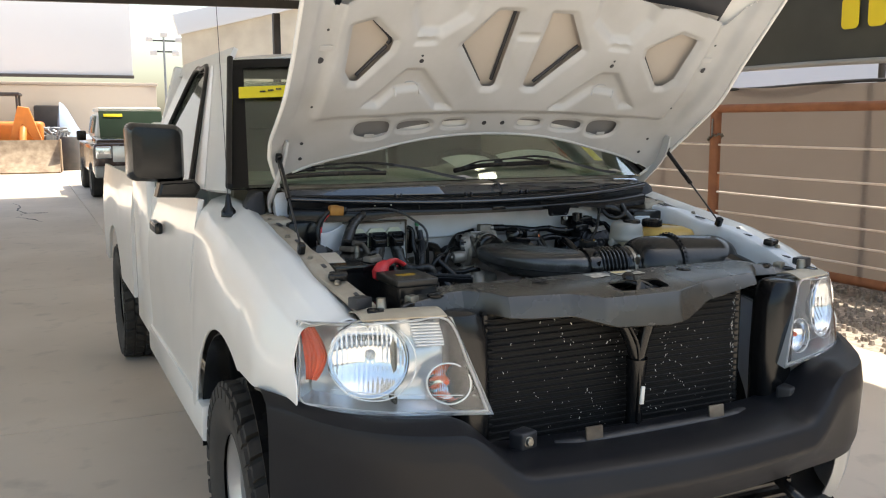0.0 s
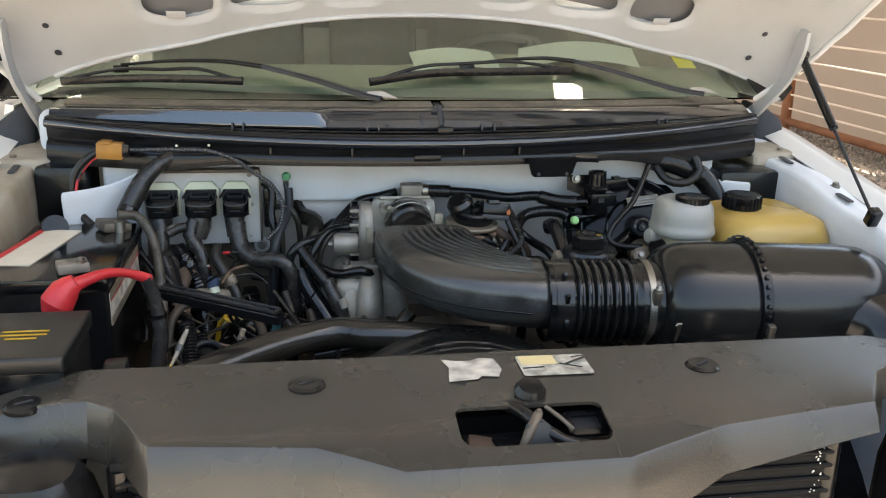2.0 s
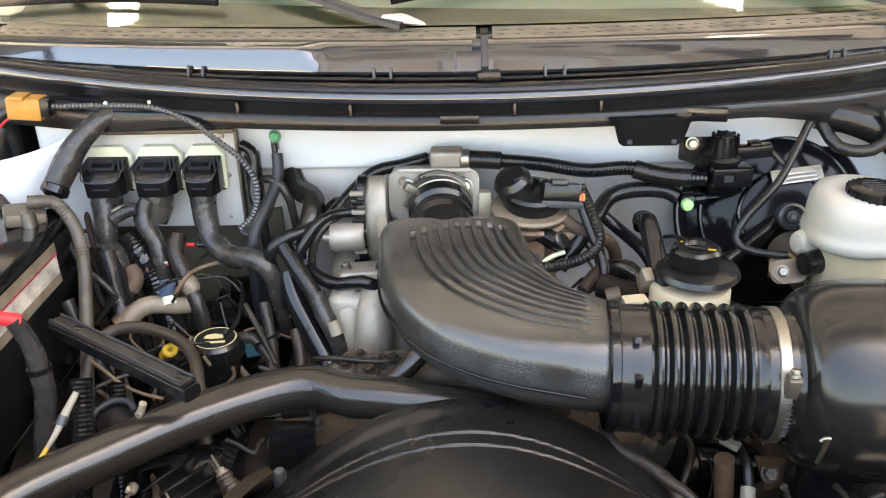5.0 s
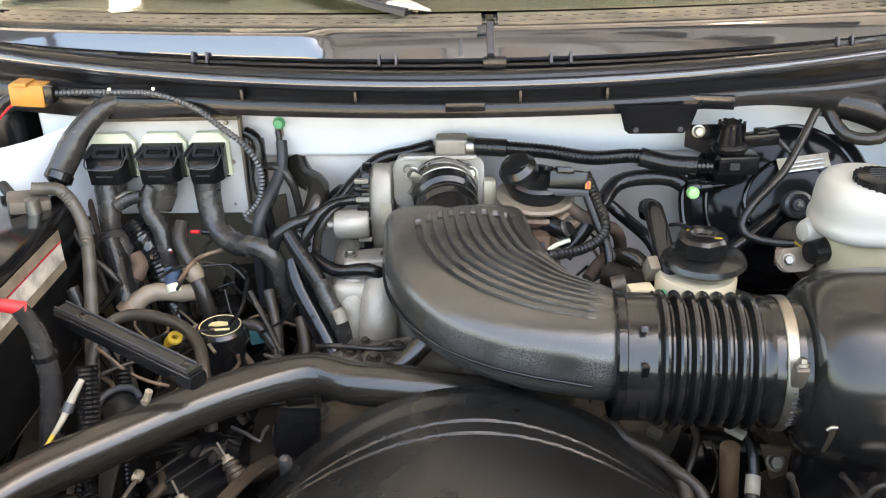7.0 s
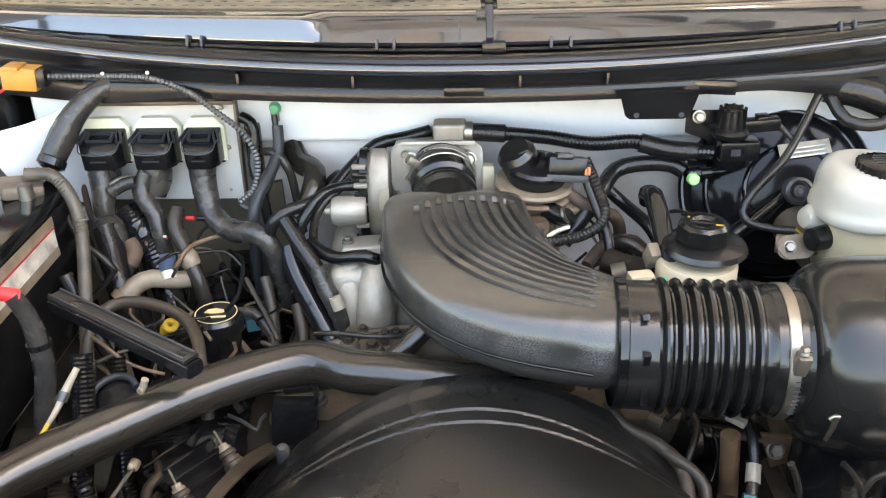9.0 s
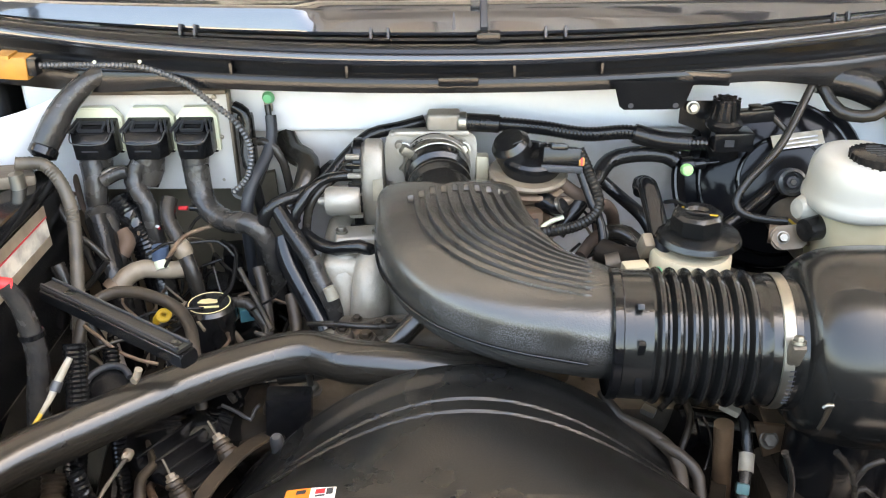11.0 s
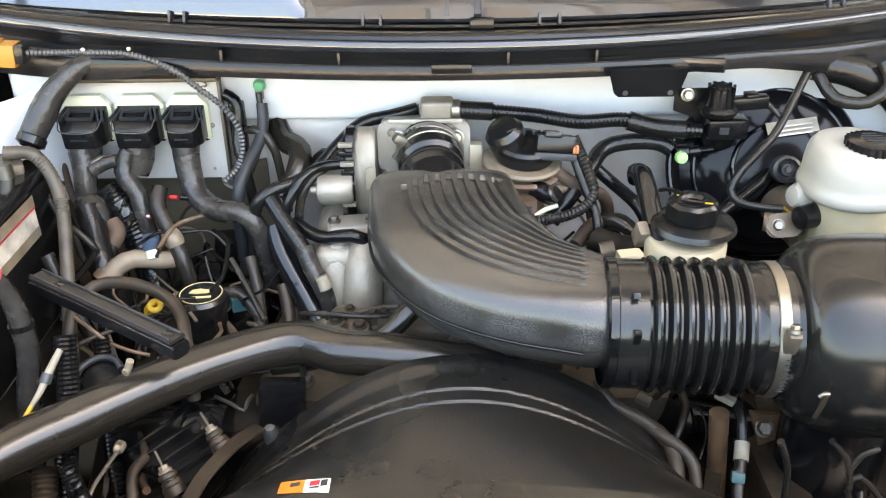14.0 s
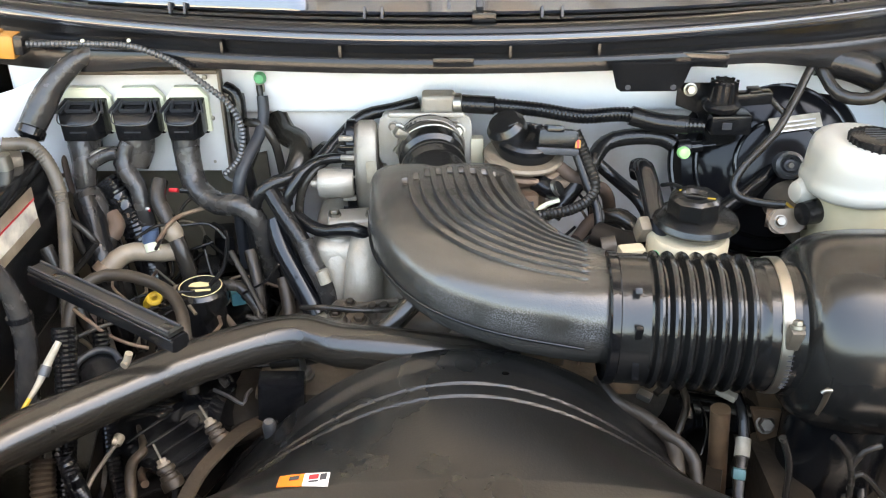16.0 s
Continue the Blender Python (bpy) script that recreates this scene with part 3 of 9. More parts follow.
    # gravel strip along the fence
    bm = bmesh.new()
    rnd = random.Random(8)
    for i in range(6500):
        s = rnd.uniform(-4, 9)
        o = rnd.uniform(-1.55, 0.5)
        p = a + w * s + n * o
        r = rnd.uniform(0.012, 0.03)
        top = [(r * math.cos(q) * rnd.uniform(0.7, 1.2), r * math.sin(q) * rnd.uniform(0.7, 1.2)) for q in (0, 1.3, 2.6, 3.9, 5.1)]
        put_faces(bm, [(p.x + x, p.y + y, -0.02) for x, y in top] + [(p.x + x * 0.6, p.y + y * 0.6, r * 0.8 - 0.01) for x, y in top],
                  [(5, 6, 7, 8, 9)] + [(q, (q + 1) % 5, 5 + (q + 1) % 5, 5 + q) for q in range(5)])
    tagged(part("gravel", bm, GRAVELM, smooth=20), "loose tan gravel strip along the fence", "gravel", kind="stuff")
    # what shows in the gap between screen and banner: a backdrop for bright sky, and shrubs
    bm = bmesh.new()
    far = a + n * 9
    m = Matrix.Translation(far + Vector((0, 0, 1.6))) @ Matrix.Rotation(-math.atan2(w.x, w.y), 4, "Z")
    box((0.3, 60, 3.2), (0, 0, 0), bm=bm, bevel=0.02)
    bm.transform(m)
    tagged(part("gap_backdrop", bm, PALEWALL), "pale backdrop for the bright sky beyond the screen", "wall", kind="structure")
    bm = bmesh.new()
    for i in range(2600):
        s = rnd.uniform(-9, 4.5)
        c = a + w * s + n * rnd.uniform(6.2, 7.6) + Vector((0, 0, rnd.uniform(0.1, 2.9 + 0.5 * math.sin(s * 2))))
        q = Vector((rnd.uniform(-1, 1), rnd.uniform(-1, 1), rnd.uniform(-1, 1))) * 0.12
        e = Vector((rnd.uniform(-1, 1), rnd.uniform(-1, 1), rnd.uniform(-1, 1))) * 0.09
        put_faces(bm, [c - q, c + e, c + q, c - e], [(0, 1, 2, 3)])
    for i in range(16):
        s = -9 + i * 0.85
        tube([a + w * s + n * 6.9, a + w * (s + 0.1) + n * 6.9 + Vector((0, 0, 2.2))], [0.03, 0.012], 6, 0.3, bm)
    tagged(part("hedge", bm, LEAF, smooth=10), "sparse yellow-green shrubs along the street", "shrubs", kind="stuff")


def carport():
    c = thing("carport", "open steel carport with a corrugated roof on dark columns", "carport", kind="structure")
    x0, x1, y0, y1, z = -8.0, 5.1, -0.4, 19.6, 4.15
    bm = bmesh.new()
    n = 130
    prev = None
    for i in range(n + 1):
        y = y0 + (y1 - y0) * i / n
        h = z + (0.035 if (i // 2) % 2 else 0.0)
        row = [bm.verts.new((x, y, h + 0.02 * (x - x0))) for x in (x0, x1)]
        if prev:
            bm.faces.new((prev[0], prev[1], row[1], row[0]))
        prev = row
    bmesh.ops.solidify(bm, geom=bm.faces[:], thickness=0.01)
    part("roof", bm, ROOFM, c)
    for x in (x0 + 0.3, x1 - 0.3):
        bm = box((0.15, y1 - y0, 0.3), (x, (y0 + y1) / 2, z - 0.18 + 0.02 * (x - x0)), bevel=0.01)
        part("beam", bm, COLUMN, c)
    for y in (3.5, 12.0, y1 - 0.3):
        for x in (x0 + 0.3, 4.0):
            if x > 0 and 0 < y < 10:
                continue
            part("column", box((0.16, 0.16, z - 0.05), (x, y, (z - 0.05) / 2), bevel=0.01), COLUMN, c)
        part("purlin", box((x1 - x0, 0.12, 0.2), ((x0 + x1) / 2, y, z - 0.1 + 0.02 * 8), (0, -1.15, 0), bevel=0.01), COLUMN, c)


def ceiling_lamps():
    """Small square lamps under the carport roof, each with two rows of cells."""
    for x, y in ((1.58, 2.35), (-2.32, 2.5)):
        l = thing("ceiling_lamp", "small square lamp with bright cells under the carport roof", "ceiling lamp", at=(x, y, 4.02), group="carport lamps")
        part("housing", box((0.3, 0.3, 0.09), (0, 0, 0.05), bevel=0.01), LAMPG, l)
        part("hanger", tube([(0, 0, 0.09), (0, 0, 0.3)], 0.012, 8, 0.05), LAMPG, l)
        for i in range(4):
            for j in range(2):
                part("diffuser", box((0.055, 0.115, 0.006), (-0.099 + 0.066 * i, -0.065 + 0.13 * j, 0.003), bevel=0.001), GLOW, l, "bright cell")


def far_side():
    """Buildings, machine and lamp beyond the open end of the carport."""
    # pale trailer-like box above a cream wall
    bm = box((26, 0.3, 4.2), (-10.75, 33.2, 5.35), bevel=0.03)
    t = tagged(part("billboard_wall", bm, PALEWALL), "large blank pale sheet-clad wall raised over a lower wall", "building")
    part("bottom_trim", box((26.06, 0.36, 0.1), (-10.75, 33.15, 3.24), bevel=0.01), COLUMN, t, "dark bottom trim")
    w = tagged(part("yard_wall", box((30, 0.4, 3.05), (-11.6, 36.0, 1.5), bevel=0.03), CREAMWALL), "cream rendered yard wall behind machinery", "wall", kind="structure")
    part("coping", box((30.1, 0.5, 0.12), (-11.6, 36.0, 3.08), bevel=0.02), CREAMWALL, w)
    # tan corrugated shed with a sloping roofline
    shed = thing("tan_shed", "tan corrugated metal shed with a sloping roofline", "shed", at=(4.1, 26, 0))
    bm = bmesh.new()
    n = 220
    prev = None
    for i in range(n + 1):
        x = -1.2 + 16 * i / n
        yy = 0.004 * math.sin(i * math.pi / 2)
        row = [bm.verts.new((x, yy, 0)), bm.verts.new((x, yy, 4.2 + 0.26 * (x + 1.2)))]
        if prev:
            bm.faces.new((prev[0], row[0], row[1], prev[1]))
        prev = row
    bmesh.ops.solidify(bm, geom=bm.faces[:], thickness=0.03)
    part("wall", bm, TANWALL, shed)
    part("fascia", box((16.9, 0.25, 0.6), (6.8, -0.1, 6.55), (0, -14.6, 0), bevel=0.02), PALEWALL, shed, "pale roof fascia")
    # flood-light pole
    lp = thing("flood_light_pole", "tall steel pole with a cluster of flood lights", "light pole", at=(4.1, 38.2, 0))
    part("pole", tube([(0, 0, 0), (0, 0, 5.3)], [0.07, 0.04], 12, 0.5), BUMPSTEEL, lp)
    part("crossarm", box((1.2, 0.06, 0.06), (0, 0, 5.0), bevel=0.01), COLUMN, lp)
    part("crossarm", box((0.9, 0.06, 0.06), (0, 0, 4.55), bevel=0.01), COLUMN, lp)
    for x, z in ((-0.6, 5.05), (0.6, 5.05), (0, 5.25), (-0.45, 4.5), (0.45, 4.5)):
        part("flood_light", box((0.28, 0.12, 0.2), (x, -0.1, z), (20, 0, 0), bevel=0.02), PALEWALL, lp)
    loader()
    parked_truck()
    # tarp-covered pile and dark oddments by the wall
    def pile(u, v):
        x = -1.1 + 2.2 * u
        h = 1.45 * math.sin(math.pi * min(1, v * 1.02)) ** 0.5 * (0.75 + 0.25 * math.sin(u * 5 + 1)) * smoothstep(0, 0.12, u) * smoothstep(1, 0.85, u)
        return (x * (0.75 - 0.1 * math.sin(math.pi * v)) + 0.28, 33.2 + 1.8 * v, h * 1.62)
    tagged(part("tarp_pile", sheet(pile, 24, 14), TARP), "pale blue tarpaulin draped over a stored pile", "tarp")
    bm = bmesh.new()
    rnd = random.Random(3)
    for i in range(60):
        p = [(-1.2 + rnd.uniform(0, 1.2), 32.2 + rnd.uniform(0, 0.6), 0.1 + rnd.uniform(0, 1.4)) for _ in range(3)]
        tube(p, rnd.uniform(0.02, 0.05), 7, 0.1, bm)
    tagged(part("scrap_heap", bm, BUMPSTEEL), "tangled grey scrap pipe heaped by the wall", "scrap", kind="stuff")
    tagged(part("dark_bin", box((0.95, 0.9, 2.25), (-0.62, 35.2, 1.125), bevel=0.08), COLUMN), "dark covered bin against the yard wall", "bin")
    tagged(part("waste_barrel", lathe([(0, 0), (0.3, 0), (0.33, 0.1), (0.33, 1.0), (0.28, 1.12), (0, 1.14)], pose(-0.1, 31.4, 0), 20), COLUMN), "black plastic barrel on the ground", "barrel")


def loader():
    """An orange wheel loader with a wide low bucket."""
    l = thing("wheel_loader", "orange compact wheel loader with a worn steel bucket", "loader", at=(-1.95, 30.2, 0))
    l.rotation_euler = (0, 0, radians(-4))

    part("bucket", sheet(lambda u, v: (-1.5 + 3.0 * u, -0.2 + 0.5 * (1 - v) ** 3 * -1 + 0.35 * v, 0.05 + 1.0 * v), 12, 10, 0.04), BLADE, l, "wide worn bucket")
    for x in (-1.5, 1.5):
        part("bucket_side", prism([(-0.5, 0), (0.5, 0), (0.15, 1.05), (-0.6, 1.05)], 0.05, pose(x, 0.2, 0.03, 90, 0, 90), 0.005, 1), BLADE, l)
    for x in (-0.6, 0.35):
        part("lift_arm", tube([(x, 0.3, 0.6), (x + 0.05, 1.0, 1.5), (x, 2.2, 1.35)], 0.12, 8, 0.2), MACHINE, l)
    part("bonnet", box((1.5, 1.7, 0.8), (0.2, 2.5, 1.25), bevel=0.15, seg=3), MACHINE, l)
    part("mast", prism([(-0.32, 0), (-0.05, 0), (0.12, 0.75), (0.5, 0.05), (0.75, 0), (0.35, 1.2), (0.02, 1.25)], 0.2, Matrix.Translation((0.25, 1.0, 0.9)) @ pose(0, 0, 0, 90, 0, 0), 0.02, 1), MACHINE, l, "orange lift frame")
    part("canopy_roof", box((1.4, 1.5, 0.1), (-0.5, 3.6, 2.6), bevel=0.03), COLUMN, l)
    for x in (-1.1, 0.1):
        for y in (3.0, 4.2):
            part("canopy_post", tube([(x, y, 1.2), (x, y, 2.6)], 0.04, 8, 0.3), COLUMN, l)
    for x in (-0.75, 1.15):
        for y in (1.7, 3.9):
            part("tyre", lathe([(0.25, -0.16), (0.5, -0.18), (0.6, -0.1), (0.6, 0.1), (0.5, 0.18), (0.25, 0.16)], axis((x, y, 0.6), (1, 0, 0)), 28), TYRE, l)


def parked_truck():
    """A dark pickup that faces the same way, farther back under the roof's edge."""
    t = thing("parked_pickup", "dark maroon pickup truck with a pale roof, parked facing out", "pickup truck", at=(0.72, 18.3, 0))
    part("lower_body", box((1.86, 5.0, 0.72), (0, 2.5, 0.82), bevel=0.14, seg=3), DARKPAINT, t)
    part("hood", box((1.7, 1.3, 0.16), (0, 0.75, 1.2), (3, 0, 0), bevel=0.06, seg=3), DARKPAINT, t)
    part("grille", box((1.1, 0.06, 0.34), (0, -0.02, 0.95), bevel=0.02), SATINC, t)
    part("bumper", box((1.84, 0.2, 0.24), (0, -0.08, 0.58), bevel=0.05, seg=3), BUMPSTEEL, t)
    part("cab", box((1.6, 2.1, 0.62), (0, 2.4, 1.55), bevel=0.12, seg=3, taper=0.86), PAINT, t)
    part("roof", box((1.36, 1.75, 0.08), (0, 2.45, 1.9), bevel=0.04, seg=3), PAINT, t, "pale sunlit roof")
    part("windshield", box((1.36, 0.02, 0.62), (0, 1.4, 1.56), (-20, 0, 0), bevel=0.01), GREENGLASS, t)
    part("sun_strip", box((0.4, 0.012, 0.07), (-0.38, 1.45, 1.76), (-20, 0, 0), bevel=0.002), YELSTRIP, t, "yellow price strip")
    for s in (-1, 1):
        part("headlight", box((0.32, 0.1, 0.26), (s * 0.72, 0.0, 0.98), bevel=0.04, seg=3), CHROME, t)
        part("side_window", box((0.02, 1.5, 0.4), (s * 0.765, 2.4, 1.56), (0, s * -10, 0), bevel=0.01), GREENGLASS, t)
        part("mirror", box((0.2, 0.14, 0.22), (s * 1.05, 1.6, 1.32), bevel=0.04, seg=3), BLACKP, t)
        for y in (0.85, 4.1):
            wheel = part("wheel", lathe([(0.22, -0.11), (0.34, -0.125), (0.385, -0.08), (0.385, 0.08), (0.34, 0.125), (0.22, 0.11)], axis((s * 0.84, y, 0.385), (1, 0, 0)), 28), TYRE, t)
            part("rim", lathe([(0, 0.05), (0.1, 0.07), (0.22, 0.05), (0.23, 0.11), (0.22, -0.1), (0, -0.1)], axis((s * 0.84, y, 0.385), (s, 0, 0)), 24), RIM, wheel)


FENCE_A, FENCE_WAY, POST_S, BAN_S = (5.43, 3.83), (0.0, 1.0), 2.2, 0.89
yard(), fence(), carport(), ceiling_lamps(), far_side()


# ---- the white pickup ----
TRUCK = thing("pickup_truck", "white extended-cab pickup truck with its hood propped open, grille removed", "pickup truck")
AXLE_F, AXLE_R, WHEEL_R = 1.03, 4.70, 0.39
TOP = [(0.26, 1.112), (0.36, 1.122), (0.5, 1.175), (0.72, 1.232), (1.0, 1.275), (1.25, 1.315), (1.45, 1.335)]


def arch(y, low, c, r=0.545):
    d = abs(y - c)
    return max(low, 0.41 + math.sqrt(r * r - d * d)) if d < r else low


def fender(s):
    """Front fender: crowned top, flank, wheel arch."""
    def f(u, v):
        y0 = 0.325 + 0.07 * smoothstep(0.14, 0.3, v) - 0.04 * smoothstep(0.34, 0.75, v)
        y = y0 + (1.60 - y0) * u
        zt = lerp_table(y, TOP)
        nose = smoothstep(0.62, 0.28, y)
        zb = arch(y, 0.56, AXLE_F) if y > AXLE_F else max(arch(y, 0.56, AXLE_F), 0.90)
        xs = [(0.0, 0.80 - 0.05 * nose, zt - 0.012), (0.08, 0.835 - 0.045 * nose, zt + 0.004), (0.2, 0.885 - 0.035 * nose, zt - 0.012), (0.32, 0.925 - 0.03 * nose, zt - 0.055),
              (0.42, 0.952 - 0.04 * nose, zt - 0.12)]
        if v <= 0.42:
            x, z = lerp_table(v, [(a, b) for a, b, _ in xs]), lerp_table(v, [(a, c) for a, _, c in xs])
        else:
            k = (v - 0.42) / 0.58
            z = (zt - 0.12) * (1 - k) + zb * k
            x = 0.952 - 0.04 * nose + 0.03 * (1 - 0.8 * nose) * math.sin(min(1, k * 1.4) * math.pi / 2)
        return (s * x, y, z)
    o = part("front_fender", sheet(f, 70, 40, 0.004), PAINT, TRUCK, "glossy white front fender")
    # arch lip and black liner
    lip = [(s * 0.976, AXLE_F + 0.545 * math.cos(a), 0.41 + 0.545 * math.sin(a)) for a in [math.pi * (0.10 + 0.55 * i / 24) for i in range(25)]]
    part("arch_lip", tube(lip, 0.006, 8, 0.03), PAINT, o)

    def liner(u, v):
        a = math.pi * u
        return (s * (0.62 + 0.34 * v), AXLE_F + 0.535 * math.cos(a), 0.40 + 0.535 * math.sin(a))
    part("wheel_liner", sheet(liner, 24, 4, 0.004), RUBBER, o)
    part("liner_back", prism([(0.53 * math.cos(math.pi * i / 20), 0.53 * math.sin(math.pi * i / 20)) for i in range(21)], 0.01, Matrix.Translation((s * 0.62, AXLE_F, 0.40)) @ pose(0, 0, 0, 90, 0, 90), 0), RUBBER, o)


def inner_rail(s):
    """The flanged inner rail on which the hood rests, with its stops and clips."""
    tops = [(0.30, 1.12), (0.5, 1.185), (0.72, 1.224), (1.0, 1.262), (1.22, 1.29)]

    def f(u, v):
        y = 0.27 + 1.02 * u
        z = lerp_table(y, tops)
        w = [(0, 0.806), (0.25, 0.8), (0.8, 0.746), (0.86, 0.739), (1, 0.735)]
        d = [(0, -0.012), (0.15, -0.002), (0.5, 0.003), (0.8, 0.0), (0.87, -0.014), (1, -0.2)]
        pinch = 0.04 * smoothstep(0.6, 0.28, y)
        return (s * (lerp_table(v, w) - pinch), y, z + lerp_table(v, d) + 0.004 * math.sin(y * 21))
    # left rail browner than the right: dust, plus its weaker light in the colour
    o = part("inner_fender_rail", sheet(f, 50, 26, 0.003), RAILPAINT if s < 0 else BAYPAINT, TRUCK, "dusty cream inner fender rail, toned down for weaker light" if s < 0 else "white inner fender rail")
    for y, w in ((0.50, 0.05), (0.30, 0.045)):
        z = lerp_table(y, tops)
        part("hood_stop", box((w, 0.034, 0.022), (s * (0.772 - 0.04 * smoothstep(0.6, 0.28, y)), y, z + 0.012), (8, 0, 18 * s), bevel=0.008, seg=3), RUBBER, o)
        part("hood_stop_clip", lathe([(0, 0.016), (0.008, 0.014), (0.009, 0), (0.013, -0.003)], pose(s * (0.782 - 0.04 * smoothstep(0.6, 0.28, y)), y + 0.03, z), 12), RUBBER, o)
    for y in (0.42, 0.62, 0.86, 1.08):
        part("slot", prism(rounded(0.012, 0.05, 0.005), 0.002, pose(s * (0.768 - 0.04 * smoothstep(0.6, 0.28, y)), y, lerp_table(y, tops) + 0.003, 6, 0, 0), 0), INK, o)
        bolt((s * (0.785 - 0.04 * smoothstep(0.6, 0.28, y + 0.06)), y + 0.06, lerp_table(y + 0.06, tops) + 0.004), (0, -0.1, 1), 0.007, o)

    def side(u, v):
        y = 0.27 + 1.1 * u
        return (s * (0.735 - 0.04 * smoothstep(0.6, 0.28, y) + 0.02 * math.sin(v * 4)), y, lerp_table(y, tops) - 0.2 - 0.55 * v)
    # right apron takes the white paint that is tinted for shade
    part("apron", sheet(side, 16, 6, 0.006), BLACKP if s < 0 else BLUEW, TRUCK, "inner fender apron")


def headlight(s):
    """Clear wrap-round lamp: bezel bowl, round main reflector, small signal reflector, amber side marker, lens."""
    h = part("headlight", bmesh_shell(s), SATINC, TRUCK, "clear headlight with chrome reflectors and amber marker")

    def front(x, z, back=0.0):
        return lamp_point(s, x, z, back)
    # lens
    lens = part("lens", sheet(lambda u, v: lamp_uv(s, u, v, 0.0), 20, 12, 0.004), LENS, h, "clear polycarbonate lens")
    lens.visible_shadow = False
    # main reflector: a deep bowl with fluted segments
    for (x, z, r, depth, nm) in ((0.762, 1.02, 0.096, 0.05, "main_reflector"), (0.582, 0.958, 0.047, 0.03, "signal_reflector")):
        c = front(x, z, 0.03)
        way = Vector((s * 0.42, -0.9, 0.03)) if nm == "main_reflector" else Vector((s * 0.3, -0.95, 0.02))
        m = axis(c, way)
        bm = bmesh.new()
        prof = [(r * 1.05, 0.004), (r * 1.02, 0.009), (r * 0.98, 0.004)] + [(r * k / 30, -depth * (1 - (k / 30) ** 2)) for k in range(29, 3, -1)] + [(r * 0.12, -depth), (0, -depth)]
        n = 150
        rings = []
        for q, hgt in prof:
            if q < 1e-4:
                rings.append([bm.verts.new(m @ Vector((0, 0, hgt)))])
                continue
            ring = []
            for i in range(n):
                a = 2 * math.pi * i / n
                flute = (r / 98) * (1.1 * math.cos(52 * q / r * math.cos(a)) + 0.9 * math.cos(15 * q / r * math.sin(a))) * smoothstep(0.15, 0.3, q / r) * smoothstep(0.98, 0.9, q / r)
                ring.append(bm.verts.new(m @ Vector((q * math.cos(a), q * math.sin(a), hgt + flute))))
            rings.append(ring)
        for a, b in zip(rings, rings[1:]):
            for i in range(n):
                j = (i + 1) % n
                bm.faces.new((a[i], a[j], b[0])) if len(b) == 1 else bm.faces.new((a[i], a[j], b[j], b[i]))
        part(nm, bm, CHROME, h, "faceted chrome bowl", 60)
        part("bulb", lathe([(0, r * 0.1), (r * 0.07, r * 0.07), (r * 0.09, 0), (r * 0.08, -depth * 0.6)] if nm[0] == "m" else [(0, r * 0.42), (r * 0.13, r * 0.36), (r * 0.18, r * 0.1), (r * 0.16, -depth * 0.6)], m @ pose(0, 0, -depth * (0.86 if nm[0] == "m" else 0.45)), 16), AMBER if nm[0] == "s" else LENSRIM, h)
    # amber marker on the outer end
    part("side_marker", sheet(lambda u, v: lamp_uv(s, 0.865 + 0.06 * abs(2 * v - 1) ** 1.5 + (0.985 - 0.865 - 0.06 * abs(2 * v - 1) ** 1.5 - 0.03 * (1 - v)) * u, 0.3 + 0.62 * v, 0.014 + 0.002 * math.sin(u * 30)), 16, 12, 0.006), AMBER, h, "amber side marker")
    # lens rim round its edge, pale for the rim highlights, and lips over both bowls
    part("lens_rim", tube([lamp_uv(s, u, v, 0.004) for u, v in ((0.02, 0.03), (0.3, 0.025), (0.6, 0.025), (0.9, 0.03), (0.985, 0.06), (0.985, 0.5), (0.985, 0.95), (0.93, 0.975), (0.6, 0.975), (0.3, 0.975), (0.03, 0.97), (0.015, 0.5), (0.02, 0.03))], 0.0032, 8, 0.02), LENSRIM, h, "lens rim, its edge highlight put into the colour")
    part("bezel_lip", tube([front(0.76 - 0.105 * math.cos(a), 1.017 + 0.103 * math.sin(a), 0.018) for a in [math.pi * (-0.68 + 0.95 * i / 16) for i in range(17)]], 0.002, 8, 0.02), SATINC, h)
    part("bezel_lip", tube([front(0.582 - 0.053 * math.cos(a), 0.958 + 0.051 * math.sin(a), 0.014) for a in [2 * math.pi * i / 24 for i in range(25)]], 0.002, 8, 0.02), SATINC, h)
    # step line along the bezel, and the flat ledge on top with a bulb cover
    part("bezel_step", tube([lamp_uv(s, u, 0.17 + 0.05 * u, 0.022) for u in (0.04, 0.3, 0.6, 0.85)], 0.0012, 8, 0.03), SATINC, h)
    for k in range(8):
        part("bezel_rib", tube([lamp_uv(s, u, 0.9 - 0.032 * k, 0.055) for u in (0.06, 0.16, 0.28)], 0.0035, 8, 0.03), SATINC, h)
    part("lamp_top", sheet(lambda u, v: Vector(lamp_uv(s, 0.03 + 0.6 * u, 1.0, 0.0)) + Vector((0, 0.10 * v, 0.005 + 0.012 * math.sin(3 * v))), 12, 4, 0.004), LAMPTOP, h, "tan lamp housing top")
    part("adjuster", lathe([(0, 0.03), (0.012, 0.03), (0.014, 0.0), (0.02, -0.01)], axis(Vector(lamp_uv(s, 0.42, 1.0, 0)) + Vector((0, 0.08, 0.012)), (0, 0, 1)), 14), STEEL, h)
    part("lamp_retainer", box((0.05, 0.04, 0.03), Vector(lamp_uv(s, 0.55, 1.0, 0)) + Vector((0, 0.1, 0.03)), (0, 0, 15), 0.006), BUMPERP, h)


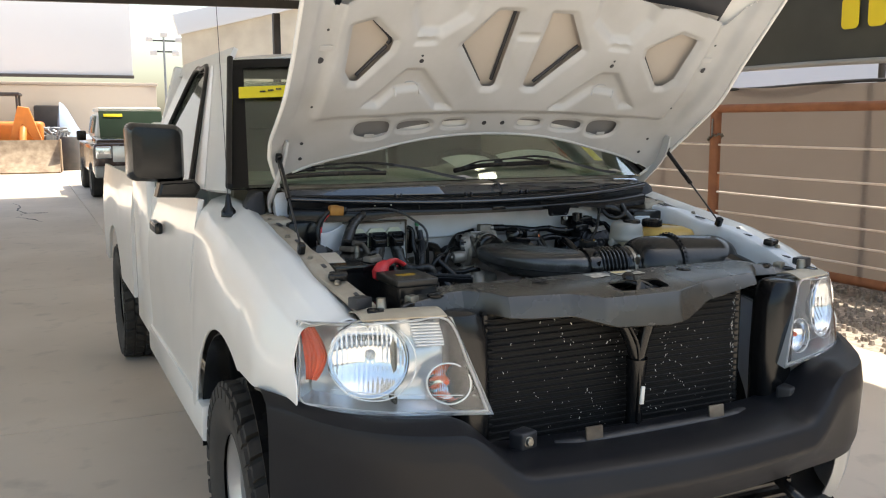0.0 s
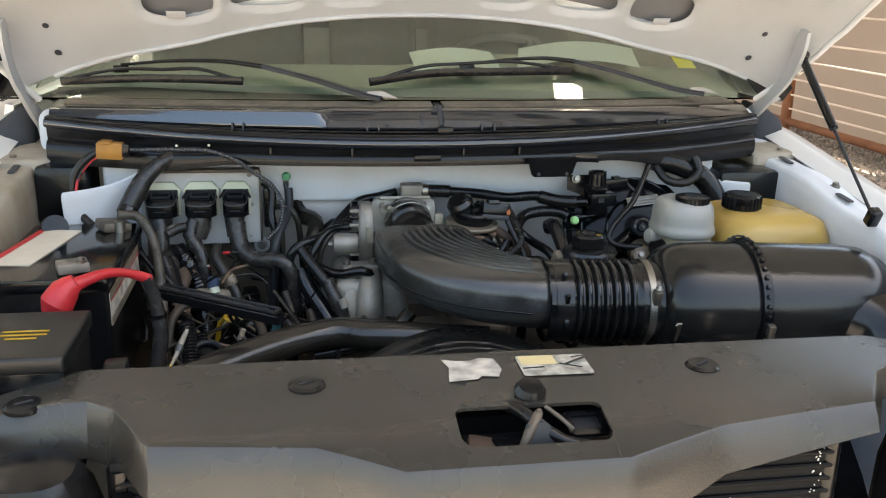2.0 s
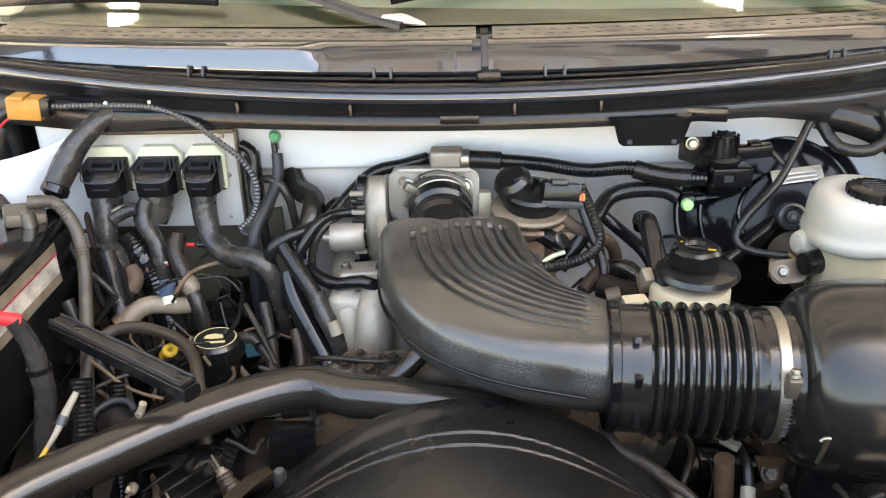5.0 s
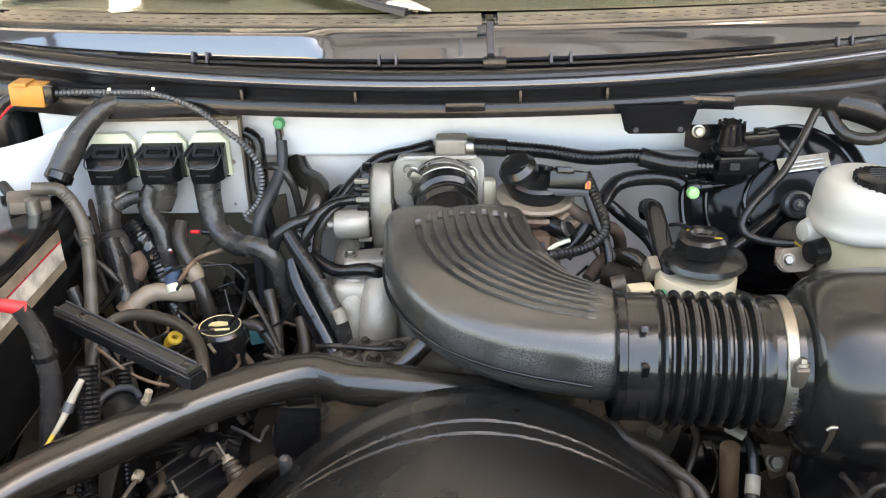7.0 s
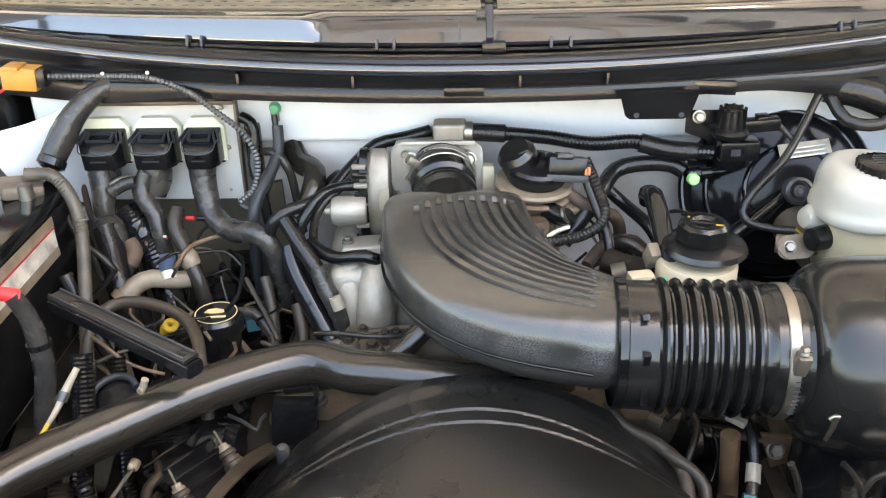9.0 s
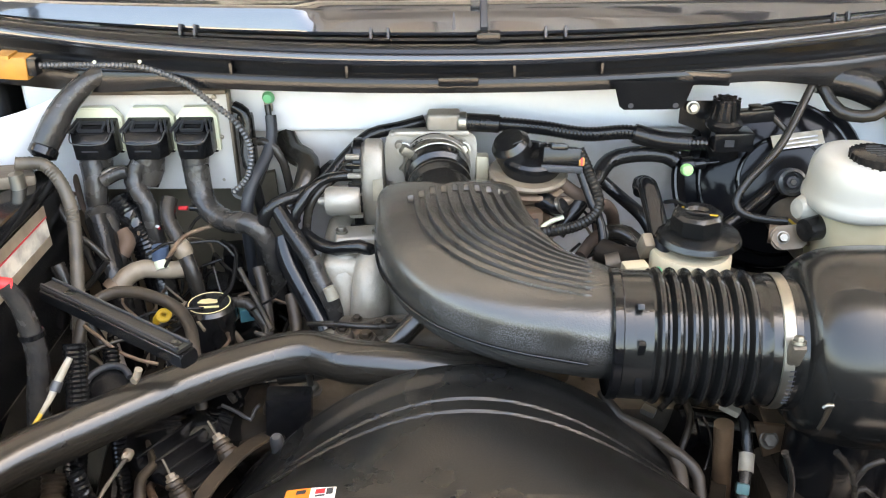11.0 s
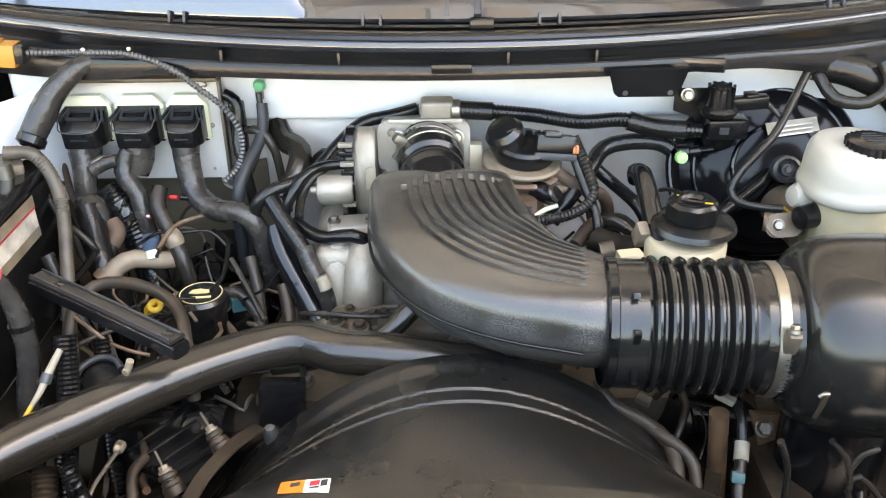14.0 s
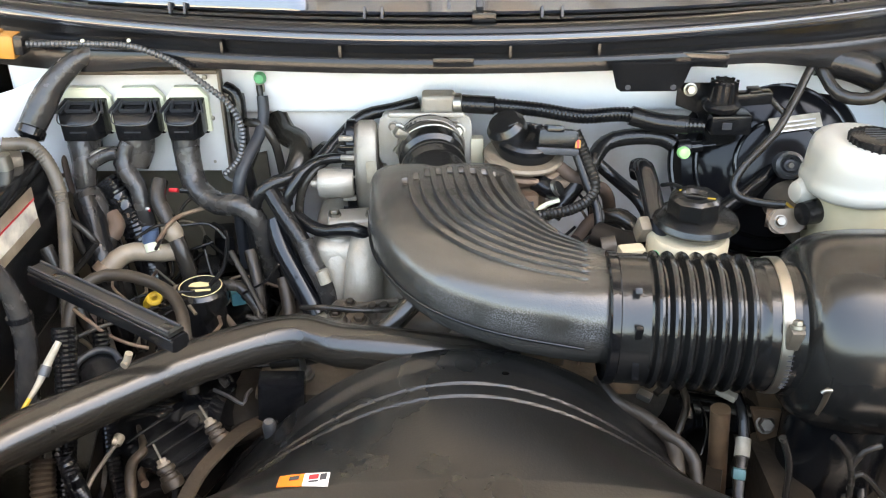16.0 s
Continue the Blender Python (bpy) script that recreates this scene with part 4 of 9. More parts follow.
def lamp_uv(s, u, v, back):
    """A point of the lamp's face: u from the inner to the outer end, v from bottom to top."""
    bot = (0.485 + 0.435 * u, 0.884 + 0.022 * u)
    top = (0.575 + 0.325 * u, 1.128 - 0.022 * u * u)
    x = bot[0] + (top[0] - bot[0]) * v
    z = bot[1] + (top[1] - bot[1]) * v
    y = 0.145 + 0.05 * v + 0.10 * u + 0.125 * u ** 5 + back
    return Vector((s * (x - 0.4 * back * u), y, z))


def lamp_point(s, x, z, back):
    v = (z - 0.884) / 0.24
    u = (x - (0.485 + 0.09 * v)) / (0.42 - 0.105 * v)
    return lamp_uv(s, u, v, back)


def bmesh_shell(s):
    """The lamp's bowl: the face's outline, carried back."""
    bm = bmesh.new()
    n, m = 20, 12
    def ringpts(back, shrink):
        pts = []
        for i in range(n):
            pts.append((i / n, 0))
        for j in range(m):
            pts.append((1, j / m))
        for i in range(n):
            pts.append((1 - i / n, 1))
        for j in range(m):
            pts.append((0, 1 - j / m))
        return [bm.verts.new(lamp_uv(s, 0.5 + (u - 0.5) * shrink, 0.5 + (v - 0.5) * shrink, back)) for u, v in pts]
    rings = [ringpts(0.0, 1.01), ringpts(0.045, 0.97), ringpts(0.1, 0.9)]
    for a, b in zip(rings, rings[1:]):
        for i in range(len(a)):
            j = (i + 1) % len(a)
            bm.faces.new((a[i], a[j], b[j], b[i]))
    g = [[bm.verts.new(lamp_uv(s, 0.05 + 0.9 * i / 16, 0.05 + 0.9 * j / 10, 0.1 - 0.012 * (0.5 + 0.5 * math.cos(1.1 * j + 0.25 * i)))) for j in range(11)] for i in range(17)]
    for i in range(16):
        for j in range(10):
            bm.faces.new((g[i][j], g[i + 1][j], g[i + 1][j + 1], g[i][j + 1]))
    return bm


def bumper():
    """Black moulded pad over an argent steel bar, bowed round the front, with a lower opening."""
    def line(x):
        a = abs(x)
        return -0.035 + 0.16 * (a / 0.9) ** 2 + 0.26 * max(0, (a - 0.62) / 0.36) ** 2.2

    def pad(u, v):
        x = -0.985 + 1.97 * u
        a = abs(x)
        dip = smoothstep(0.62, 0.44, a)
        ztop = 0.905 - 0.118 * dip + 0.015 * smoothstep(0.85, 0.98, a)
        tab = [(0, 0.13, ztop - 0.012), (0.18, 0.06, ztop + 0.0), (0.3, 0.0, ztop - 0.025), (0.55, -0.012, ztop - 0.09), (0.8, -0.002, 0.66), (1, 0.012, 0.62)]
        dy, z = lerp_table(v, [(p, q) for p, q, _ in tab]), lerp_table(v, [(p, q) for p, _, q in tab])
        return (x * (1 - 0.012 * (v - 0.4) ** 2), line(x) + dy * (1 + 0.8 * dip), z)
    b = part("front_bumper", sheet(pad, 80, 24, 0.006), PADP, TRUCK, "dark grey moulded bumper pad")

    def bar(u, v):
        x = 0.67 + 0.295 * u
        return (x * (1 - 0.05 * v * v), line(x) + 0.018 + 0.05 * v * v + 0.03 * smoothstep(0.12, 0.0, u), 0.615 - 0.20 * v)
    for s in (-1, 1):
        part("bumper_bar", sheet(lambda u, v: (s * bar(u, v)[0], *bar(u, v)[1:]), 28, 16, 0.005), BUMPSTEEL, b, "silver-grey steel bumper corner")
    part("lower_valance", sheet(lambda u, v: (-0.69 + 1.38 * u, line(-0.69 + 1.38 * u) + 0.05 + 0.1 * math.sin(math.pi * min(1, v * 1.3)), 0.63 - 0.24 * v), 40, 12, 0.005), BLACKP, b, "black lower valance")
    part("lower_intake", box((0.98, 0.02, 0.13), (0, 0.17, 0.52), bevel=0.01), INK, b, "dark lower air opening")
    for i in range(3):
        part("intake_slat", box((0.96, 0.03, 0.012), (0, 0.11, 0.48 + 0.04 * i), bevel=0.003), BLACKP, b)
    for s in (-1, 1):
        part("tow_hook", tube([(s * 0.40, 0.1, 0.6), (s * 0.40, 0.0, 0.56), (s * 0.44, -0.02, 0.52)], 0.016, 8, 0.02), BLACKP, b)


def radiator():
    c = part("condenser", box((0.86, 0.02, 0.44), (-0.03, 0.262, 0.90), bevel=0.004), FINS, TRUCK, "dusty black condenser core with stone chips")
    for i in range(23):
        part("condenser_tube", box((0.85, 0.008, 0.0065), (-0.03, 0.2505, 0.70 + i * 0.018), bevel=0.002, seg=1), TUBEM, c)
    part("header_tank", tube([(-0.452, 0.26, 0.69), (-0.452, 0.26, 1.11)], 0.013, 12, 0.03), BLACKP, c)
    for i in range(17):
        part("header_fin", box((0.022, 0.02, 0.007), (-0.447, 0.243, 0.73 + i * 0.022), bevel=0.002, seg=1), TUBEM, c)
    part("header_tank", tube([(0.395, 0.26, 0.69), (0.395, 0.26, 1.11)], 0.013, 12, 0.03), BLACKP, c)
    rnd = random.Random(11)
    bm = bmesh.new()
    for i in range(340):
        x, z = rnd.gauss(-0.02, 0.2), 0.72 + 0.37 * rnd.random() ** 0.8
        if not -0.43 < x < 0.37:
            continue
        if rnd.random() < 0.16:
            x = 0.372 + rnd.uniform(-0.006, 0.006)
        q, h = rnd.uniform(0.0009, 0.0021), rnd.uniform(0.001, 0.009) * rnd.random() ** 2 + 0.001
        box((q, 0.001, h), (x, 0.2454, z), (0, rnd.uniform(-50, 50), 0), bevel=0, bm=bm)
    tagged(part("stone_chips", bm, CHIP, c, "scattered pale stone chips"), kind="stuff")
    part("radiator_core", box((0.86, 0.035, 0.46), (0, 0.33, 0.89), bevel=0.004), FINS, TRUCK, "black radiator core behind the condenser")
    # Y-shaped centre support with its latch cable
    y = part("centre_support", tube([(-0.004, 0.215, 0.70), (-0.006, 0.208, 0.86), (-0.008, 0.2, 0.96)], [0.026, 0.022, 0.03], 8, 0.02), BLACKP, TRUCK, "black Y-shaped hood latch support")
    part("support_arm", tube([(-0.008, 0.2, 0.95), (-0.04, 0.195, 1.02), (-0.085, 0.19, 1.09)], [0.02, 0.016, 0.018], 8, 0.02), BLACKP, y)
    part("support_arm", tube([(-0.008, 0.2, 0.95), (0.01, 0.195, 1.02), (0.03, 0.19, 1.09)], [0.02, 0.018, 0.02], 8, 0.02), BLACKP, y)
    part("support_foot", box((0.09, 0.05, 0.03), (-0.004, 0.21, 0.705), (0, 0, 10), 0.008), BLACKP, y)
    part("latch_cable", tube([(-0.07, 0.175, 1.10), (-0.055, 0.175, 1.06), (-0.02, 0.178, 0.99), (-0.012, 0.18, 0.86), (-0.016, 0.18, 0.74)], 0.005, 8), RUBBER, y)
    part("cable_tag", box((0.012, 0.006, 0.05), (-0.008, 0.172, 0.86), (0, 5, 0), 0.002), CHIP, y, "small white cable tag")
    part("cable_end", box((0.012, 0.01, 0.026), (-0.078, 0.172, 1.088), (0, 40, 0), 0.002), CHIP, y)
    # lower tie bar and its tabs
    t = part("lower_tie_bar", tube([(-0.30, 0.15, 0.768), (-0.2, 0.12, 0.775), (0.22, 0.12, 0.775), (0.33, 0.15, 0.768)], 0.019, 10, 0.03), BUMPERP, TRUCK, "dark lower radiator tie bar")
    for x in (-0.205, 0.2):
        part("mount_tab", box((0.052, 0.008, 0.036), (x, 0.112, 0.804), (-8, 0, 0), 0.004), ALUD, t, "bare metal tab")
    for x in (-0.395, 0.505):
        m = part("bumper_bracket", box((0.06, 0.05, 0.055), (x, 0.15, 0.80), (0, 0, 20), 0.01, 3), BUMPERP, t)
        bolt((x, 0.122, 0.805), (0, -1, 0.1), 0.01, t)
    # air guides either side of the core
    for s in (-1, 1):
        part("air_guide", guide_block(s), BLACKP, TRUCK, "smooth black side air guide")
    # the plate below that closes the bay
    part("bay_undertray", box((1.5, 1.0, 0.02), (0, 0.75, 0.42), bevel=0.004), GRIME, TRUCK, "oily undertray below the engine")


def guide_block(s):
    """A tall rounded duct wall that leans out towards the lamp."""
    bm = bmesh.new()
    rings = []
    for z, sc, dx in ((0.70, 0.9, 0.0), (0.72, 1.0, 0.0), (0.9, 1.0, -0.006), (1.06, 1.0, 0.006), (1.105, 0.96, 0.012), (1.128, 0.8, 0.016), (1.134, 0.5, 0.018)):
        rings.append([bm.verts.new((s * (0.517 + dx + x * sc + 0.006 * math.sin(z * 17)), 0.235 + y * sc, z)) for x, y in rounded(0.112, 0.11, 0.045, 7)])
    bm.faces.new(rings[0][::-1]), bm.faces.new(rings[-1])
    for a, b in zip(rings, rings[1:]):
        for i in range(len(a)):
            j = (i + 1) % len(a)
            bm.faces.new((a[i], a[j], b[j], b[i]))
    return bm


def sight_cover():
    """The broad plastic cover over the radiator, with a stepped front lip and a latch opening."""
    fr = [(-0.64, 0.315), (-0.49, 0.312), (-0.455, 0.285), (-0.415, 0.21), (-0.24, 0.193), (-0.15, 0.155), (0.09, 0.155), (0.21, 0.19), (0.41, 0.215), (0.46, 0.285), (0.50, 0.312), (0.64, 0.315)]
    lo = [(-0.64, 1.10), (-0.47, 1.105), (-0.44, 1.112), (-0.35, 1.103), (-0.23, 1.10), (-0.12, 1.068), (0.05, 1.058), (0.12, 1.066), (0.21, 1.105), (0.385, 1.128), (0.47, 1.135), (0.64, 1.13)]
    hole = (-0.086, 0.082, 0.177, 0.244)
    xs = sorted({-0.64 + 1.28 * i / 128 for i in range(129)} | {q for k in (0, 0.002, 0.005, 0.009) for q in (hole[0] + k, hole[1] - k)})

    def corner(x):
        return max(0.0, 1 - min(abs(x - hole[0]), abs(x - hole[1])) / 0.011) ** 2 if hole[0] - 1e-6 <= x <= hole[1] + 1e-6 else 1.0

    def zt(x, y):
        return 1.168 - 1.9 * max(0, 0.26 - y) ** 2 - 0.02 * smoothstep(0.5, 0.64, abs(x))
    bm = bmesh.new()
    cols = []
    for x in xs:
        f = lerp_table(x, fr)
        b = 0.395 - 0.03 * smoothstep(0.5, 0.64, abs(x))
        ys = [b + 0.004, b, 0.34 if f < 0.33 else b - 0.01, max(hole[3] - 0.008 * corner(x), f + 0.012), max(hole[2] + 0.012 * corner(x) + 0.06 * max(0, -x - 0.05), f + 0.006), f]
        col = [(x, ys[0], 1.13)] + [(x, y, zt(x, y)) for y in ys[1:]]
        zf = zt(x, f)
        z1 = lerp_table(x, lo)
        col += [(x, f - 0.0022, zf - 0.0008), (x, f - 0.0045, zf - 0.004), (x, f - 0.013, (zf + z1) / 2), (x, f - 0.02, z1 + 0.002), (x, f - 0.018, z1), (x, f - 0.006, z1 - 0.004)]
        cols.append([bm.verts.new(p) for p in col])
    for i, (a, b) in enumerate(zip(cols, cols[1:])):
        for j in range(len(a) - 1):
            if j == 3 and hole[0] - 1e-6 <= xs[i] and xs[i + 1] <= hole[1] + 1e-6:
                continue
            bm.faces.new((a[j], b[j], b[j + 1], a[j + 1]))
    bmesh.ops.recalc_face_normals(bm, faces=bm.faces)
    bmesh.ops.solidify(bm, geom=bm.faces[:], thickness=0.004)
    c = part("radiator_cover", bm, COVERT, TRUCK, "scuffed dark plastic radiator cover", 28)
    for x in (-0.247, 0.245, -0.56, 0.56):
        part("push_pin", lathe([(0, 0.003), (0.018, 0.003), (0.022, 0.0), (0.022, -0.004)], pose(x, 0.322, zt(x, 0.322) + 0.001), 18), BLACKP, c)
        part("pin_slot", prism(rounded(0.02, 0.003, 0.001), 0.001, pose(x, 0.322, zt(x, 0.322) + 0.0042, 0, 0, 30), 0), INK, c)
    part("cover_label", prism(rounded(0.088, 0.058, 0.004), 0.0008, pose(0.058, 0.343, 1.1695, 0, 0, -1), 0), STICKERO, c, "scraped pale information label")
    part("label_field", box((0.045, 0.026, 0.0006), (0.04, 0.358, 1.1703), (0, 0, -1), 0), YELLABEL, c)
    for i, (x, y, w, h, r) in enumerate(((0.088, 0.352, 0.034, 0.004, 32), (0.078, 0.338, 0.03, 0.003, -28), (0.094, 0.364, 0.018, 0.003, 12), (0.03, 0.336, 0.028, 0.003, 4))):
        part("label_scrape", box((w, h, 0.0006), (x, y, 1.1706), (0, 0, r), 0.0), COVERT, c)
    part("worn_label", prism([(-0.036, -0.034), (0.0, -0.03), (0.006, -0.022), (0.026, -0.026), (0.034, -0.006), (0.03, 0.026), (0.012, 0.03), (-0.002, 0.022), (-0.02, 0.024), (-0.036, 0.03), (-0.03, 0.006)], 0.0008, pose(-0.044, 0.343, 1.1695), 0), STICKERW, c, "torn sun-bleached label")
    # latch in the opening
    l = part("hood_latch", box((0.085, 0.05, 0.045), (-0.012, 0.205, 1.115), (0, 0, 8), 0.008), BLACKP, TRUCK, "black hood latch in the cover opening")
    part("latch_cheek", prism([(-0.04, -0.03), (0.035, -0.03), (0.03, 0.012), (0.008, 0.034), (-0.012, 0.03), (-0.02, 0.005)], 0.006, Matrix.Translation((-0.01, 0.19, 1.135)) @ pose(0, 0, 0, 72, 0, 6), 0.002), BUMPERP, l, "dull steel latch cheek")
    part("latch_lever", tube([(-0.03, 0.25, 1.16), (-0.02, 0.225, 1.165), (-0.005, 0.205, 1.158), (0.02, 0.19, 1.145), (0.05, 0.182, 1.14)], 0.0075, 8), RUBBER, l)
    part("latch_plate", ring_box(0.055, 0.222, 1.146, 0.04, 0.034, 0.008, 12), BLACKP, l)
    part("plate_back", box((0.042, 0.034, 0.004), (0.055, 0.222, 1.142), (12, 0, 0), 0.001), BUMPERP, l)
    part("latch_hook", tube([(0.0, 0.225, 1.165), (-0.008, 0.205, 1.168), (-0.02, 0.192, 1.155), (-0.03, 0.185, 1.135)], [0.003, 0.006, 0.006, 0.004], 8), ALUD, l)
    part("latch_spring", tube([(0.008, 0.228, 1.168), (0.02, 0.21, 1.163), (0.032, 0.198, 1.154)], 0.0025, 8), ALUD, l)
    part("latch_spring", tube([(-0.055, 0.178, 1.135), (-0.03, 0.176, 1.142), (-0.006, 0.18, 1.146)], 0.0025, 8), ALUD, l)
    part("latch_bracket", box((0.07, 0.02, 0.03), (0.045, 0.185, 1.125), (0, 0, 4), 0.006), BLACKP, l)
    part("latch_bracket", box((0.05, 0.03, 0.03), (-0.06, 0.215, 1.12), (0, 10, -10), 0.006), RUST, l)
    part("latch_floor", box((0.2, 0.1, 0.006), (0.0, 0.21, 1.085), bevel=0.002), INK, l)
    part("latch_knob", lathe([(0, 0.016), (0.014, 0.014), (0.019, 0.006), (0.017, 0)], axis((-0.002, 0.262, 1.168), (0, -0.35, 1)), 16), RUBBER, l)
    l.location = (0.01, 0.008, 0.0)
    # side carrier under the cover, over the lamps
    for s in (-1, 1):
        part("lamp_carrier", box((0.20, 0.09, 0.05), (s * 0.65, 0.375, 1.092), (0, s * 4, 0), 0.02, 3), BLACKP, TRUCK)
        k = part("carrier_clip", tube([(s * 0.60, 0.33, 1.12), (s * 0.64, 0.31, 1.145), (s * 0.69, 0.30, 1.12), (s * 0.72, 0.34, 1.10)], 0.008, 8), BLACKP, TRUCK)
        part("clip_head", box((0.03, 0.028, 0.03), (s * 0.625, 0.325, 1.15), (0, 0, 20), 0.006), STEEL, k, "bright metal clip")


def in_poly(x, z, poly):
    """Signed distance to a polygon's edge, positive inside."""
    d, inside = 1e9, False
    n = len(poly)
    for i in range(n):
        (ax, az), (bx, bz) = poly[i], poly[(i + 1) % n]
        ex, ez = bx - ax, bz - az
        t = max(0, min(1, ((x - ax) * ex + (z - az) * ez) / (ex * ex + ez * ez)))
        d = min(d, math.hypot(x - ax - t * ex, z - az - t * ez))
        if (az > z) != (bz > z) and x < ax + (z - az) / (bz - az) * ex:
            inside = not inside
    return d if inside else -d


def edge_of(x, z, poly):
    """The nearest point of a polygon's outline."""
    best = None
    for (ax, az), (bx, bz) in zip(poly, poly[1:] + poly[:1]):
        ex, ez = bx - ax, bz - az
        t = max(0, min(1, ((x - ax) * ex + (z - az) * ez) / (ex * ex + ez * ez)))
        d = math.hypot(x - ax - t * ex, z - az - t * ez)
        if best is None or d < best[0]:
            best = d, (ax + t * ex, az + t * ez)
    return best[1]


HOOD_O = Vector((0, 1.085, 1.50))           # on the hinge line, on the inner panel
HOOD_V = Vector((0, -0.643, 0.766))          # up along the open hood
HOOD_N = Vector((0, -0.766, -0.643))         # out of its underside


def hood_point(x, v, h):
    return HOOD_O + Vector((x, 0, 0)) + HOOD_V * v + HOOD_N * h


def hood_edge(x):
    """Distance along the hood at which its rear edge lies."""
    return 0.043 - 0.29 * x * x if abs(x) < 0.68 else 0.043 - 0.29 * 0.4624 - 0.3 * (abs(x) - 0.68)


def hood():
    half = [(-0.25, 0.70), (-0.186, 0.724), (-0.075, 0.77), (0.0, 0.796), (0.09, 0.809), (0.15, 0.808), (0.45, 0.806), (0.73, 0.815), (1.2, 0.79)]
    deep = []
    def mirrored(poly, depth, soft, both=True):
        deep.append((poly, depth, soft))
        if both:
            deep.append(([(-x, v) for x, v in poly], depth, soft))
    # coordinates: x across, v along from the hinge line
    windows = []
    for poly in ([(-0.226, 0.415), (-0.135, 0.545), (-0.06, 0.545), (-0.055, 0.262), (-0.068, 0.252), (-0.10, 0.252)], [(-0.565, 0.298), (-0.475, 0.405), (-0.47, 0.44), (-0.56, 0.52), (-0.625, 0.51), (-0.615, 0.345), (-0.59, 0.305)]):
        windows += [poly, [(-x, v) for x, v in poly]]
    mirrored([(-0.525, 0.195), (-0.40, 0.335), (-0.335, 0.33), (-0.18, 0.16), (-0.255, 0.165), (-0.335, 0.25), (-0.42, 0.245), (-0.465, 0.185)], 0.018, 0.016)
    mirrored([(-0.44, 0.55), (-0.40, 0.452), (-0.31, 0.45), (-0.22, 0.52), (-0.2, 0.68), (-0.42, 0.7)], 0.022, 0.03)
    mirrored([(-0.64, 0.66), (-0.48, 0.78), (-0.48, 0.96), (-0.62, 0.96)], 0.022, 0.02)
    mirrored([(-0.40, 0.78), (-0.06, 0.64), (-0.06, 0.96), (-0.40, 0.96)], 0.022, 0.02)
    ovals = [(0.455, 0.078, 0.062, 0.034), (0.303, 0.082, 0.061, 0.02), (0.147, 0.088, 0.047, 0.016)]

    def crown(a, v):
        """The hood's cross-curve, which flattens towards the hinge corners."""
        return 0.1 * (a / 0.72) ** 3 - 0.045 - 0.072 * smoothstep(0.4, 0.76, a) * smoothstep(0.35, 0.0, v)

    def rise(x, v):
        a = abs(x)
        h = crown(a, v)
        h += 0.014 * smoothstep(0.13, 0.16, v) * smoothstep(0.70, 0.66, a)          # pressed-out rib field
        h -= 0.014 * smoothstep(0.66, 0.69, a) * smoothstep(0.76, 0.73, a) * smoothstep(0.1, 0.2, v)   # channel by the edge
        for poly, depth, soft in deep:
            xs = [p[0] for p in poly]
            if min(xs) - 0.04 < x < max(xs) + 0.04:
                h -= depth * smoothstep(-soft * 0.3, soft, in_poly(x, v, poly))
        for poly in windows:
            xs = [p[0] for p in poly]
            if min(xs) - 0.05 < x < max(xs) + 0.05 and 0.2 < v < 0.6:
                h -= 0.013 * smoothstep(-0.022, 0.004, in_poly(x, v, poly))
        for ox, ov, ow, oh in ovals:
            q = (abs((a - ox) / (ow + 0.009)) ** 3 + abs((v - ov) / (oh + 0.009)) ** 3)
            h -= 0.007 * smoothstep(1.15, 0.7, q)
        # small braces across the ribs
        for bx, bv in ((0.36, 0.437), (0.0, 0.46)):
            if abs(a - bx) < 0.05 and abs(v - bv) < 0.02:
                h -= 0.008 * smoothstep(0.05, 0.03, abs(a - bx)) * smoothstep(0.016, 0.006, abs(v - bv))
        return h

    def width(v):
        return lerp_table(v, half)

    def inner(u, w):
        x0 = (u - 0.5) * 2
        x = x0 * 0.8
        for _ in range(2):
            v = hood_edge(x) + (1.12 - 0.05 * abs(x) - hood_edge(x)) * w
            x = x0 * width(v)
        return hood_point(x, v, rise(x, v))
    shell = sheet(inner, 240, 180)
    gone, hollow = [], {}
    for q in shell.verts:
        p = q.co - HOOD_O
        x, v = abs(p.x), p.dot(HOOD_V)
        side = 1 if p.x > 0 else -1
        for ox, ov, ow, oh in ovals:
            e = abs((x - ox) / ow) ** 3 + abs((v - ov) / oh) ** 3
            if 1e-6 < e < 1:
                k = e ** (-1 / 3)
                hollow[q] = (side * (ox + (x - ox) * k), ov + (v - ov) * k)
        if 0.24 < v < 0.56:
            for poly in windows:
                if in_poly(p.x, v, poly) > 0:
                    hollow[q] = edge_of(p.x, v, poly)
        if x < 0.70 + 0.4 * (v - 0.6) and v > 0.615 - 1.1 * max(0, x - 0.6) ** 1.5 * 1.2 + 0.006 * math.sin(x * 40) and v < 1.03:
            gone.append(q)
    inside = [f for f in shell.faces if all(q in hollow for q in f.verts)]
    bmesh.ops.delete(shell, geom=inside, context="FACES_ONLY")
    for q, (x, v) in hollow.items():
        if q.link_faces:
            q.co = hood_point(x, v, rise(x, v))
        else:
            gone.append(q)
    bmesh.ops.delete(shell, geom=gone, context="VERTS")
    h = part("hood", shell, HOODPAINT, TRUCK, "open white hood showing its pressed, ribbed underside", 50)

    def outer(u, w):
        x0 = (u - 0.5) * 2
        x = x0 * 0.8
        for _ in range(2):
            v = hood_edge(x) + (1.125 - 0.05 * abs(x) - hood_edge(x)) * w
            x = x0 * (width(v) + 0.006)
        a = abs(x)
        return hood_point(x, v - 0.004, crown(a, v) - 0.008 - 0.05 * math.sin(math.pi * min(1, max(0, w))) ** 0.6 * smoothstep(0.82, 0.62, a))
